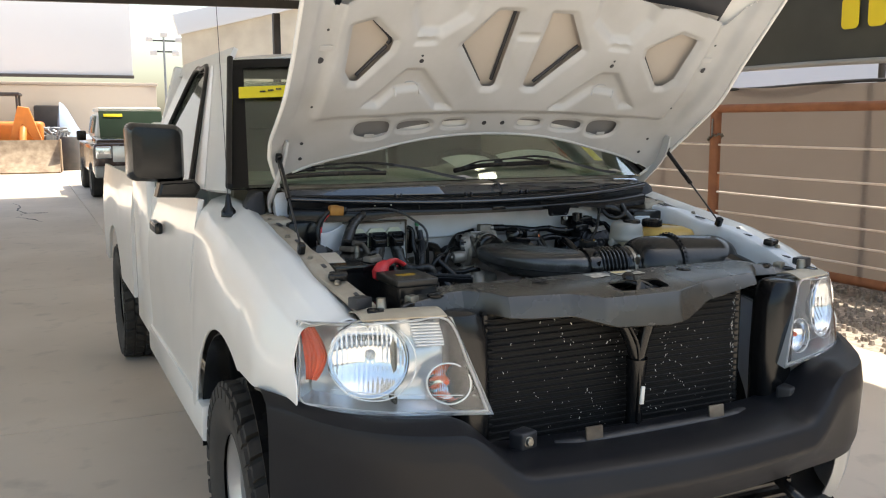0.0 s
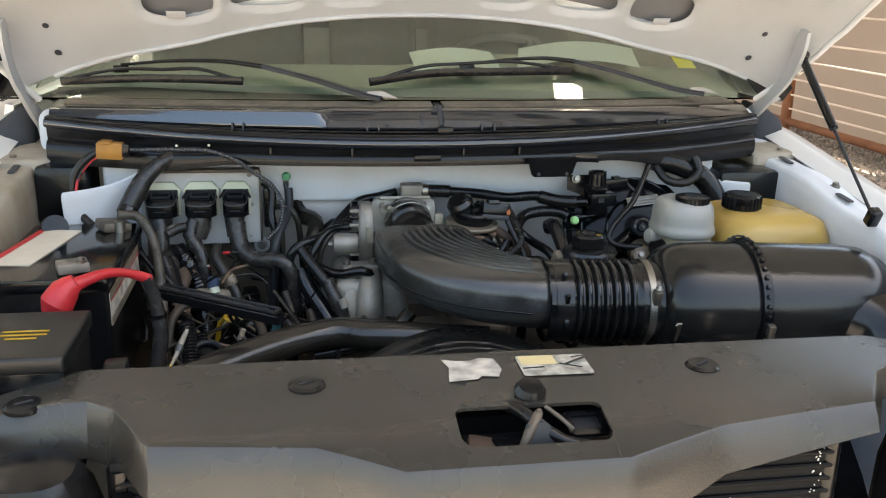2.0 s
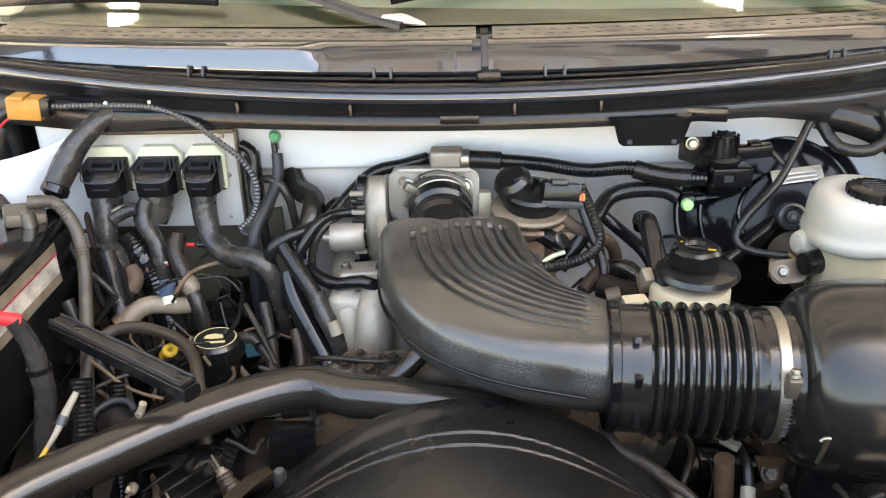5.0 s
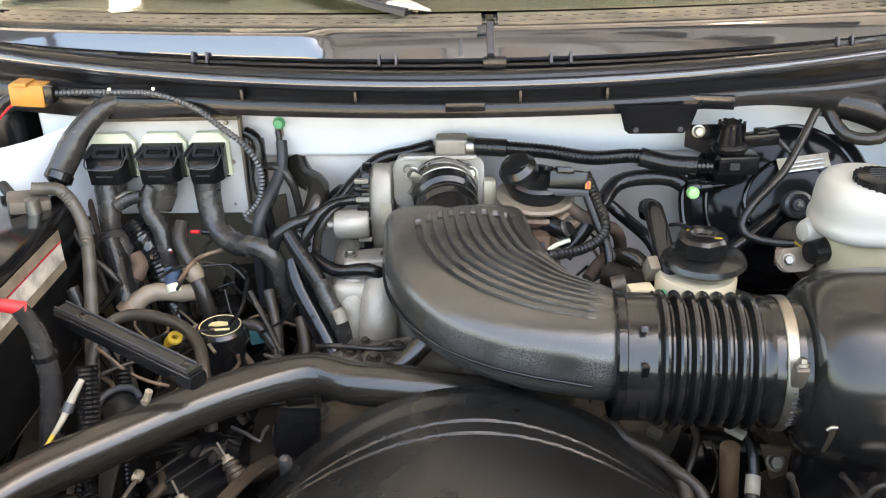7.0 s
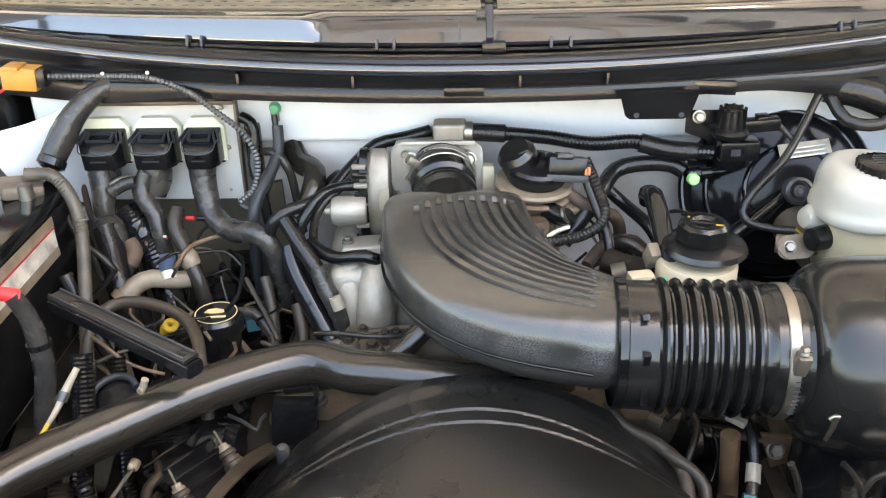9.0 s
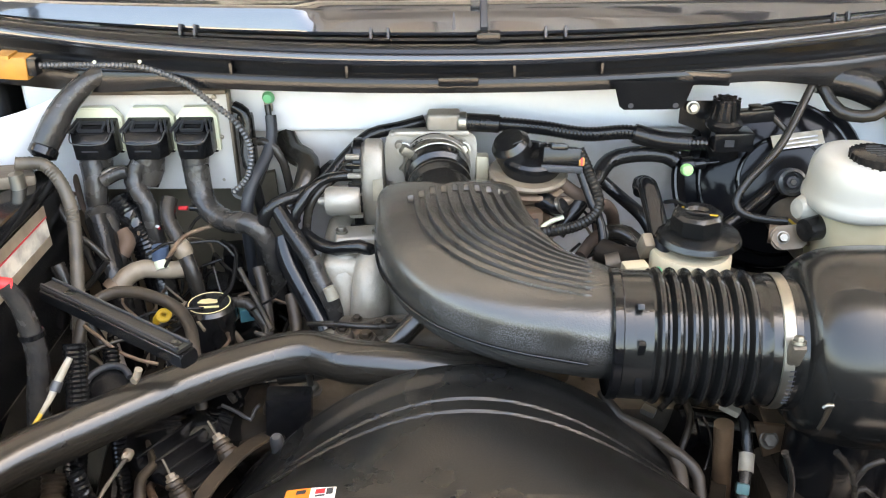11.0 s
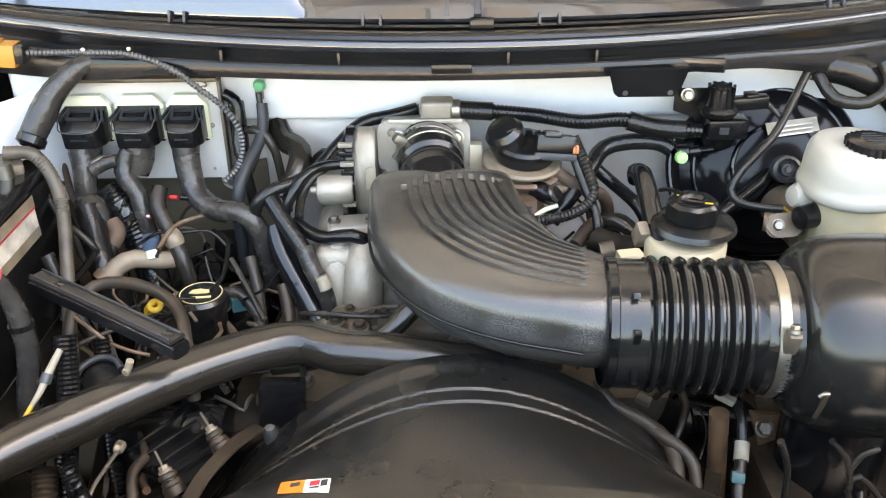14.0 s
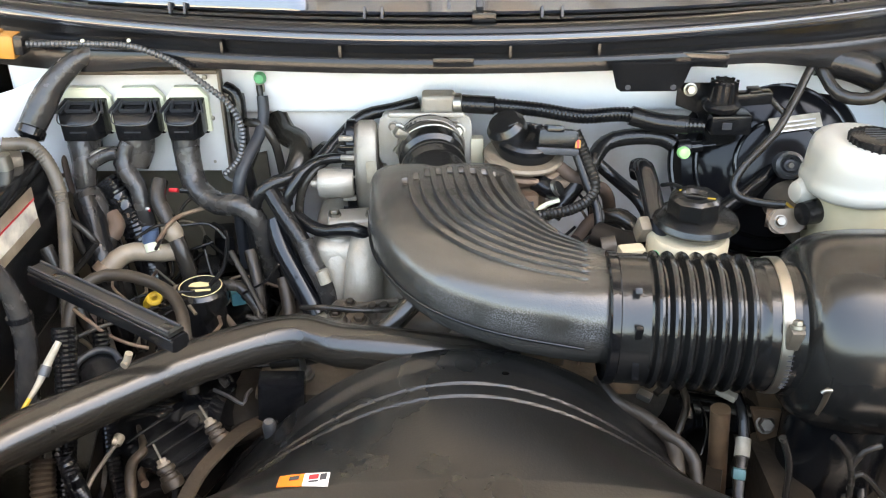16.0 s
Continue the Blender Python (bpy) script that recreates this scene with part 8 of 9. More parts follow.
    h = part("heater_hose", tube([(-0.26, 1.12, 1.19), (-0.246, 1.1, 1.172), (-0.22, 1.07, 1.167), (-0.224, 1.04, 1.142), (-0.239, 1.02, 1.118)], [0.016, 0.017, 0.016, 0.016, 0.015], 12), HOSE, TRUCK, "black heater hose")
    part("taped_harness", tube([(-0.246, 0.985, 1.092), (-0.235, 0.96, 1.065), (-0.21, 0.93, 1.03), (-0.188, 0.905, 0.995)], 0.0165, 14), GLOSSP, h)
    part("harness_plug", box((0.03, 0.026, 0.022), (-0.183, 0.895, 0.988), (20, 10, 30), 0.005), TAGM, h, "white plug")
    part("vent_hose", tube([(-0.475, 0.80, 1.02), (-0.47, 0.835, 1.06), (-0.452, 0.862, 1.076), (-0.42, 0.865, 1.08), (-0.385, 0.852, 1.08), (-0.352, 0.832, 1.076), (-0.328, 0.798, 1.07), (-0.314, 0.757, 1.058), (-0.308, 0.735, 1.0)], 0.0075, 14), DUSTLOOM, TRUCK, "dusty black vent hose arched over the engine")
    # amber connector and the long loom over the module
    y = part("amber_connector", box((0.046, 0.028, 0.03), (-0.588, 1.045, 1.316), (0, 4, 0), 0.003), ORANGEC, TRUCK, "amber wire connector with a loom")
    part("connector_tail", box((0.016, 0.024, 0.024), (-0.562, 1.045, 1.316), (0, 4, 0), 0.004), BLACKP, y)
    part("tail_clip", box((0.02, 0.028, 0.005), (-0.593, 1.04, 1.332), (0, 4, 0), 0.001), ORANGEC, y)
    for k, mt in ((0, RED), (1, BLACKP), (2, LOOM)):
        part("lead", tube([(-0.60, 1.045, 1.309 + 0.006 * k), (-0.622, 1.04, 1.298 + 0.003 * k), (-0.645, 1.025, 1.265), (-0.65, 1.0, 1.2)], 0.003, 6), mt, y)
    part("connector_loom", tube([(-0.612, 1.045, 1.313), (-0.635, 1.035, 1.297), (-0.655, 1.03, 1.262), (-0.652, 1.02, 1.215), (-0.625, 1.0, 1.19), (-0.6, 0.98, 1.17)], 0.0075, 12), LOOM, y, "looped black loom")
    part("module_loom", tube([(-0.558, 1.045, 1.316), (-0.475, 1.04, 1.317), (-0.414, 1.03, 1.316), (-0.364, 1.02, 1.3), (-0.329, 1.01, 1.277), (-0.295, 1.0, 1.251), (-0.281, 1.0, 1.216), (-0.289, 1.0, 1.177), (-0.311, 1.0, 1.153)], 0.0047, 12, ripple=0.0015), GREYLOOM, y, "grey corrugated wire loom")
    for x in (-0.466, -0.409):
        part("loom_clip", lathe([(0, 0.003), (0.002, 0.002), (0.0026, 0)], axis((x, 1.008, 1.33), (0, -1, 0.4)), 8), CREAM, y)
    g = part("ground_strap", tube([(-0.276, 1.105, 1.24), (-0.274, 1.095, 1.21), (-0.278, 1.08, 1.17), (-0.295, 1.06, 1.13)], [0.0045, 0.004, 0.0045, 0.005], 10), LOOM, TRUCK, "ground strap with green stud cap")
    part("stud_cap", lathe([(0, 0.009), (0.006, 0.008), (0.0075, 0.003), (0.009, 0)], axis((-0.274, 1.106, 1.25), (0, -1, 0.1)), 18), GREEN, g, "green stud cap")
    part("strap_lug", box((0.012, 0.004, 0.02), (-0.275, 1.106, 1.24), bevel=0.002), STEEL, g)
    part("dark_bracket", box((0.022, 0.02, 0.08), (-0.308, 1.10, 1.19), bevel=0.006), BLACKP, TRUCK)
    part("window_hose", tube([(-0.47, 1.075, 1.303), (-0.502, 1.06, 1.289), (-0.532, 1.045, 1.262), (-0.55, 1.03, 1.232), (-0.562, 1.02, 1.21)], [0.012, 0.0135, 0.016, 0.0185, 0.0175], 16), TAPE, TRUCK, "thick rubber grommet hose")
    part("grommet_end", lathe([(0.016, 0), (0.019, 0.004), (0.019, 0.014), (0.012, 0.018), (0.011, 0.01), (0, 0.01)], axis((-0.559, 1.022, 1.214), (-0.3, -0.6, -0.75)), 20), GLOSSP, TRUCK)
    part("sensor_can", lathe([(0, 0.03), (0.022, 0.028), (0.024, 0.0), (0, 0)], axis((-0.68, 0.97, 1.19), (0.3, -0.8, 0.3)), 20), BLACKP, TRUCK)


def cooling():
    # fat upper radiator hose across the front of the engine
    part("upper_radiator_hose", tube([(-0.53, 0.50, 1.035), (-0.47, 0.585, 1.04), (-0.395, 0.65, 1.045), (-0.31, 0.715, 1.05), (-0.235, 0.762, 1.05), (-0.185, 0.775, 1.05), (-0.14, 0.757, 1.05), (-0.085, 0.748, 1.05), (0.0, 0.738, 1.045), (0.06, 0.735, 1.04)], 0.0255, 20), HOSE, TRUCK, "thick worn upper radiator hose")
    # fan shroud: rolled rim, sloping skirt
    s = part("fan_shroud", sheet(lambda u, v: shroud_at(-0.345 + 0.69 * u, 0.40 + 0.305 * v), 110, 220, 0.004), COVERP, TRUCK, "black plastic radiator fan shroud", 25)
    part("shroud_lip", sheet(lambda u, v: Vector(shroud_at(-0.33 + 0.66 * u, 0.705)) + Vector((0, 0.004, -0.03 * v)), 60, 2, 0.003), COVERP, s)
    part("shroud_face", box((0.84, 0.03, 0.40), (0, 0.38, 0.88), bevel=0.02), COVERP, s)
    w = part("warning_label", sheet(lambda u, v: label_on(-0.173 + 0.024 * u, 0.526 + 0.02 * v - 0.004 * u), 4, 2, 0.0006), ORANGE, s, "orange and white fan warning label")
    part("label_field", sheet(lambda u, v: label_on(-0.149 + 0.024 * u, 0.522 + 0.02 * v - 0.004 * u), 4, 2, 0.0006), STICKER, s)
    part("label_mark", sheet(lambda u, v: Vector(label_on(-0.144 + 0.009 * u, 0.530 + 0.007 * v)) + Vector((0, 0, 0.0008)), 2, 2, 0.0004), RED, s)
    for x, y, wx, wy in ((-0.1435, 0.5255, 0.009, 0.0022), (-0.1335, 0.5275, 0.006, 0.009), (-0.1625, 0.533, 0.009, 0.006)):
        part("label_mark", sheet(lambda u, v: Vector(label_on(x + wx * u, y + wy * v)) + Vector((0, 0, 0.0009)), 2, 2, 0.0004), INK, s)
    part("fan_hub", lathe([(0, 0.02), (0.09, 0.02), (0.1, 0.0), (0.1, -0.05), (0, -0.05)], axis((0, 0.62, 0.735), (0, 1, 0)), 40), ALUD, TRUCK, "cooling fan clutch")
    for i in range(7):
        t = 2 * math.pi * i / 7
        part("fan_blade", sheet(lambda u, v: (math.cos(t + 0.25 * (v - 0.5)) * (0.09 + 0.2 * u), 0.60 + 0.05 * v, 0.735 + math.sin(t + 0.25 * (v - 0.5)) * (0.09 + 0.2 * u)), 4, 3, 0.003), BLACKP, bpy.data.objects["fan_hub"])


def shroud_at(x, y):
    """The shroud's top: flat in front, rounding down to the sides and a stepped rim behind."""
    sag = 0.35 + 1.75 * smoothstep(0.50, 0.69, y)
    z = 1.07 - sag * x * x - 2.5 * x ** 4 - 0.25 * max(0, 0.52 - y)
    d = y - 0.05 * math.cos(x * 5)
    z += 0.0022 * smoothstep(0.586, 0.5885, d) + 0.0022 * smoothstep(0.604, 0.6065, d) + 0.004 * smoothstep(0.63, 0.65, d)
    return (x, y - 0.25 * x * x * smoothstep(0.5, 0.7, y), z)


def label_on(x, y):
    p = shroud_at(x, y)
    return (p[0], p[1], p[2] + 0.001)


def depths():
    """The dark lower bay: block, brackets, looms and small hardware."""
    # thin cables, a rusty strap and a bracket under the filter housing
    for pts in (((0.358, 0.6, 1.048), (0.376, 0.6, 1.026), (0.385, 0.6, 1.0), (0.389, 0.6, 0.97)),
              ((0.383, 0.6, 1.012), (0.392, 0.6, 1.03), (0.407, 0.6, 1.037)),
              ((0.386, 0.605, 0.988), (0.398, 0.605, 0.996), (0.417, 0.605, 0.977), (0.427, 0.605, 0.964)),
              ((0.301, 0.585, 1.061), (0.313, 0.585, 1.029), (0.317, 0.585, 0.985)),):
        part("thin_cable", tube(pts, 0.0035, 8, 0.01), LOOM, TRUCK)
    part("rusty_strap", tube([(0.277, 0.69, 1.011), (0.288, 0.69, 0.892)], 0.011, 8, 0.02), RUSTSTRAP, TRUCK, "rust-brown steel strap")
    bk = part("rusty_bracket", hull_mesh([(x, y + d, z) for x, y, z in ((0.314, 0.7, 1.003), (0.349, 0.7, 0.999), (0.349, 0.7, 0.963), (0.331, 0.7, 0.955)) for d in (0, 0.006)], 0.001), RUSTSTRAP, TRUCK, "rust-brown slotted bracket")
    bolt((0.332, 0.698, 0.983), (0, -0.8, 0.5), 0.008, bk, ALUD)
    part("engine_block", box((0.5, 0.55, 0.3), (0, 1.0, 0.76), bevel=0.03), GRIME, TRUCK, "grimy engine block")
    part("cylinder_head", box((0.2, 0.5, 0.16), (-0.36, 0.98, 0.85), (0, 20, 0), 0.02), GRIME, TRUCK)
    part("cylinder_head", box((0.2, 0.5, 0.16), (0.34, 0.98, 0.85), (0, -20, 0), 0.02), GRIME, TRUCK)
    a = part("alternator", lathe([(0, 0), (0.05, 0), (0.065, 0.02), (0.068, 0.1), (0.055, 0.12), (0, 0.12)], axis((-0.27, 0.75, 0.88), (0, 1, 0)), 28), GRIME, TRUCK, "dusty alternator")
    for p, w in (((-0.299, 0.775, 0.915), (0.3, -0.7, 0.6)), ((-0.36, 0.70, 0.87), (0.2, -0.7, 0.6)), ((-0.19, 0.79, 0.985), (0, -0.3, 1)), ((0.04, 0.80, 0.95), (0, -0.5, 1)), ((-0.37, 0.83, 0.97), (0, -0.4, 1)), ((-0.06, 0.87, 1.01), (0, -0.3, 1))):
        bolt(p, w, 0.009, a, ALUD)
        part("stud", tube([p, Vector(p) + Vector(w) * 0.03], 0.004, 8), STEEL, a)
    part("black_relay", box((0.055, 0.03, 0.07), (-0.215, 0.765, 0.965), (0, 5, 6), 0.006), BLACKP, TRUCK, "black plastic relay")
    part("bracket_casting", tube([(-0.42, 0.60, 0.90), (-0.36, 0.68, 0.90), (-0.29, 0.74, 0.92), (-0.22, 0.76, 0.94)], [0.012, 0.016, 0.012, 0.014], 8), GRIME, TRUCK)
    part("drive_belt", tube([(-0.30, 0.70, 0.86), (-0.2, 0.72, 0.96), (-0.05, 0.74, 0.98), (0.15, 0.72, 0.9)], 0.012, 6), RUBBER, TRUCK)
    # right front corner: rusty rail, harness with a white tag and a teal plug
    part("frame_horn", box((0.05, 0.3, 0.22), (0.335, 0.74, 0.84), (0, 6, 0), 0.01), DKBROWN, TRUCK, "rusty front frame horn")
    part("steering_bracket", box((0.16, 0.16, 0.03), (0.42, 0.74, 0.93), (10, 12, 0), 0.01), DKBROWN, TRUCK)
    for x in (0.38, 0.43, 0.47):
        bolt((x, 0.70, 0.95), (0, -0.3, 1), 0.009, bpy.data.objects["steering_bracket"], DKBROWN)
    # left front: looms round the battery
    for k, (pts, r, rp, mt) in enumerate((
            (((-0.43, 0.72, 1.10), (-0.425, 0.68, 1.03), (-0.43, 0.64, 0.95), (-0.42, 0.6, 0.86)), 0.013, 0.0015, BLACKP),
            (((-0.415, 0.77, 1.06), (-0.405, 0.73, 1.0), (-0.40, 0.70, 0.93), (-0.38, 0.66, 0.86)), 0.010, 0.0015, BLACKP),
            (((-0.42, 0.72, 1.09), (-0.425, 0.69, 1.04), (-0.445, 0.66, 0.985)), 0.005, 0, LOOM),
            (((-0.47, 0.66, 1.0), (-0.5, 0.62, 0.98), (-0.52, 0.6, 0.9)), 0.012, 0, LOOM),
            (((-0.52, 0.9, 1.1), (-0.49, 0.88, 1.03), (-0.46, 0.86, 0.96), (-0.45, 0.8, 0.9)), 0.009, 0, LOOM),
            (((-0.56, 1.02, 1.16), (-0.53, 1.0, 1.10), (-0.5, 0.96, 1.06), (-0.46, 0.93, 1.03)), 0.006, 0, LOOM),
            (((-0.535, 1.08, 1.16), (-0.535, 1.08, 1.05)), 0.006, 0, RUST),
            (((-0.36, 0.95, 1.0), (-0.33, 0.93, 1.02), (-0.29, 0.92, 1.03), (-0.26, 0.9, 1.0)), 0.008, 0, LOOM),
            (((-0.28, 0.96, 1.06), (-0.265, 0.92, 1.02), (-0.262, 0.88, 0.99), (-0.29, 0.84, 0.97), (-0.32, 0.82, 0.96)), 0.0085, 0, LOOM),
            (((-0.235, 0.94, 1.03), (-0.225, 0.90, 0.99), (-0.235, 0.86, 0.98)), 0.009, 0, DKBROWN),
            (((-0.3, 0.94, 1.07), (-0.27, 0.9, 1.04), (-0.25, 0.87, 1.02)), 0.004, 0, LOOM),
            (((-0.06, 0.83, 1.06), (-0.10, 0.81, 1.03), (-0.17, 0.80, 1.01), (-0.23, 0.80, 1.0)), 0.013, 0, HOSE),
            (((-0.33, 0.62, 0.90), (-0.36, 0.58, 0.86), (-0.40, 0.55, 0.82)), 0.007, 0.0012, BLACKP))):
        part("wire_loom", tube(pts, r, 10, ripple=rp), mt, TRUCK, "dusty wire loom")
    part("clip_stack", box((0.02, 0.016, 0.028), (-0.238, 0.87, 0.995), (10, 0, 10), 0.003), BEIGE, TRUCK)
    part("clip_stack", box((0.016, 0.014, 0.02), (-0.25, 0.865, 0.985), (10, 20, 10), 0.002), ORANGEC, TRUCK)
    part("green_sensor", box((0.02, 0.02, 0.02), (-0.30, 0.945, 1.0), (0, 0, 20), 0.003), TEAL, TRUCK)
    # a tangle of thin wires in the shade
    rnd = random.Random(21)
    for region, n, mats in ((((-0.5, -0.22), (0.78, 1.08), (0.95, 1.10)), 60, (LOOM, RUBBER, BROWNM, TANPIPE, RUBBER, LOOM)), (((0.05, 0.3), (0.85, 1.08), (0.95, 1.12)), 34, (LOOM, RUBBER, RUST, TANPIPE, LOOM)),
                            (((-0.5, -0.2), (0.45, 0.75), (0.75, 0.95)), 44, (LOOM, GRIME, RUBBER, BROWNM)), (((0.12, 0.55), (0.55, 0.8), (0.75, 0.95)), 44, (LOOM, RUST, RUBBER, BROWNM))):
        (x0, x1), (y0, y1), (z0, z1) = region
        for i in range(n):
            p = Vector((rnd.uniform(x0, x1), rnd.uniform(y0, y1), rnd.uniform(z0, z1)))
            pts = [p]
            d = Vector((rnd.uniform(-1, 1), rnd.uniform(-1, 1), rnd.uniform(-0.6, 0.3))).normalized()
            for _ in range(4):
                d = (d + Vector((rnd.uniform(-1, 1), rnd.uniform(-1, 1), rnd.uniform(-1, 0.5))) * 0.6).normalized()
                p = p + d * rnd.uniform(0.025, 0.05)
                p = Vector((min(max(p.x, x0 - 0.03), x1 + 0.03), min(max(p.y, y0), y1), min(max(p.z, z0 - 0.2), z1)))
                pts.append(p)
            part("wire", tube(pts, rnd.choice((0.0018, 0.0022, 0.003, 0.0045)), 8), rnd.choice(mats), TRUCK)


def clutter():
    """Hoses, looms, pipes and small fittings, by the side of the bay they belong to."""
    part("module_harness", tube([(-0.512, 1.045, 1.181), (-0.508, 1.035, 1.156), (-0.508, 1.025, 1.129), (-0.508, 1.026, 1.076), (-0.508, 1.043, 0.966)], [0.017, 0.013, 0.012], 12), TAPE, TRUCK, "taped module harness")
    part("module_harness", tube([(-0.445, 1.045, 1.18), (-0.456, 1.035, 1.155), (-0.437, 1.02, 1.128), (-0.43, 1.01, 1.097), (-0.425, 1.012, 1.044), (-0.423, 1.029, 0.934)], [0.014, 0.012, 0.011, 0.01], 12), TAPE, TRUCK, "taped module harness")
    part("module_harness", tube([(-0.37, 1.045, 1.175), (-0.366, 1.035, 1.142), (-0.354, 1.02, 1.121), (-0.324, 1, 1.111), (-0.289, 0.98, 1.117), (-0.268, 0.978, 1.091), (-0.259, 0.993, 0.992)], [0.018, 0.016, 0.015, 0.013, 0.012], 12), TAPE, TRUCK, "taped module harness")
    part("harness_braid", tube([(-0.494, 1.03, 1.166), (-0.483, 1.035, 1.172), (-0.464, 1.035, 1.174)], 0.006, 8), STEEL, TRUCK)
    part("harness_braid", tube([(-0.459, 1.03, 1.172), (-0.475, 1.03, 1.169), (-0.494, 1.025, 1.16)], 0.009, 12), TAPE, TRUCK)
    part("bare_wire", tube([(-0.434, 1.01, 1.104), (-0.423, 1.005, 1.103), (-0.419, 1, 1.1)], 0.0016, 8), RED, TRUCK)
    part("bare_wire", tube([(-0.447, 1.01, 1.095), (-0.435, 1.01, 1.098), (-0.42, 1, 1.104)], 0.0018, 8), STICKER, TRUCK)
    part("sensor_hose", tube([(-0.501, 1, 1.118), (-0.488, 0.98, 1.089), (-0.475, 0.95, 1.054), (-0.468, 0.944, 1.006), (-0.466, 0.958, 0.898)], 0.017, 12), RUBBER, TRUCK, "black sensor hose")
    part("wire_loom", tube([(-0.51, 1.02, 1.111), (-0.496, 1.01, 1.113), (-0.491, 1, 1.101), (-0.483, 0.995, 1.053), (-0.48, 1.009, 0.945)], 0.019, 12), TAPE, TRUCK)
    part("wire_loom", tube([(-0.483, 1.04, 1.124), (-0.47, 1.03, 1.111), (-0.457, 1.02, 1.096), (-0.442, 1.019, 1.049), (-0.437, 1.034, 0.942)], [0.02, 0.024, 0.02], 12, ripple=0.002), GLOSSP, TRUCK, "black ribbed boot")
    part("wire_loom", tube([(-0.462, 1.02, 1.099), (-0.461, 1, 1.087), (-0.47, 0.98, 1.068), (-0.478, 0.973, 1.022), (-0.481, 0.986, 0.915)], 0.009, 12), LOOM, TRUCK)
    part("wire_loom", tube([(-0.555, 1, 1.18), (-0.542, 0.98, 1.152), (-0.517, 0.96, 1.117), (-0.488, 0.95, 1.095), (-0.469, 0.953, 1.05), (-0.461, 0.971, 0.945)], 0.005, 8), LOOM, TRUCK)
    part("bracket_rod", tube([(-0.566, 1.1, 1.154), (-0.56, 1.09, 1.115), (-0.554, 1.08, 1.097), (-0.542, 1.07, 1.087)], 0.0045, 8), RUST, TRUCK)
    part("bracket_rod", tube([(-0.608, 1.1, 1.118), (-0.565, 1.09, 1.113)], 0.003, 8), RUST, TRUCK)
    part("coolant_pipe", tube([(-0.366, 0.96, 1.063), (-0.397, 0.96, 1.058), (-0.432, 0.955, 1.063), (-0.453, 0.945, 1.057), (-0.468, 0.93, 1.042)], [0.012, 0.012, 0.0125, 0.013, 0.014], 12), TANPIPE, TRUCK, "dull tan coolant pipe")
    part("pipe_sensor", tube([(-0.409, 0.965, 1.092), (-0.411, 0.962, 1.073)], 0.011, 12), BLUEH, TRUCK)
    part("pipe_sensor", tube([(-0.409, 0.958, 1.073), (-0.406, 0.952, 1.064)], 0.0095, 12), CREAM, TRUCK)
    part("pipe_collar", tube([(-0.463, 0.938, 1.05), (-0.47, 0.932, 1.042)], 0.0165, 12), BROWNM, TRUCK)
    part("pipe_elbow", tube([(-0.471, 1, 1.096), (-0.462, 0.99, 1.084), (-0.469, 0.98, 1.072)], 0.011, 12), RUST, TRUCK)
    part("hose_clamp", tube([(-0.386, 0.97, 1.095), (-0.384, 0.97, 1.089), (-0.379, 0.965, 1.083), (-0.377, 0.965, 1.077)], [0.011, 0.013, 0.013, 0.011], 12), TANPIPE, TRUCK)
    part("wire_loom", tube([(-0.405, 1.02, 1.136), (-0.405, 1, 1.117), (-0.386, 0.98, 1.088), (-0.374, 0.96, 1.073), (-0.363, 0.952, 1.029), (-0.359, 0.965, 0.924)], 0.011, 12), LOOM, TRUCK)
    part("plug_wire", tube([(-0.394, 1.02, 1.122), (-0.382, 1.017, 1.123)], 0.003, 8), RED, TRUCK)
    part("plug_wire", tube([(-0.377, 1.015, 1.124), (-0.355, 1.01, 1.124), (-0.334, 1, 1.122)], 0.004, 8), BLACKP, TRUCK)
    part("strap_lead", tube([(-0.27, 1.09, 1.23), (-0.269, 1.08, 1.205), (-0.274, 1.06, 1.183), (-0.292, 1.02, 1.152), (-0.3, 1.011, 1.108), (-0.304, 1.024, 1.002)], [0.008, 0.0085, 0.009, 0.008], 12), BUMPERP, TRUCK, "flat grey earth lead")
    part("wire_loom", tube([(-0.298, 1.09, 1.193), (-0.288, 1.08, 1.195), (-0.274, 1.07, 1.197), (-0.254, 1.066, 1.17), (-0.246, 1.08, 1.071)], 0.006, 8), LOOM, TRUCK)
    part("wire_loom", tube([(-0.319, 1.09, 1.243), (-0.305, 1.085, 1.236), (-0.301, 1.08, 1.214), (-0.305, 1.07, 1.181), (-0.297, 1.06, 1.151), (-0.291, 1.062, 1.098), (-0.288, 1.079, 0.989)], 0.008, 12), RUBBER, TRUCK)
    part("throttle_loom", tube([(-0.058, 1.1, 1.216), (-0.093, 1.09, 1.21), (-0.132, 1.08, 1.204), (-0.162, 1.06, 1.183), (-0.191, 1.03, 1.159), (-0.217, 1, 1.152), (-0.252, 0.98, 1.145), (-0.273, 0.978, 1.111), (-0.282, 0.993, 1.009)], 0.009, 12), RUBBER, TRUCK, "black wire loom")
    part("throttle_loom", tube([(-0.12, 1.08, 1.195), (-0.146, 1.06, 1.187), (-0.171, 1.03, 1.167), (-0.199, 1, 1.152), (-0.215, 0.993, 1.113), (-0.221, 1.006, 1.01)], 0.006, 8), LOOM, TRUCK)
    part("throttle_loom", tube([(-0.144, 1.02, 1.168), (-0.174, 1.02, 1.167), (-0.198, 1, 1.166), (-0.219, 0.98, 1.145), (-0.234, 0.976, 1.1), (-0.24, 0.99, 0.994)], 0.007, 12), BLACKP, TRUCK)
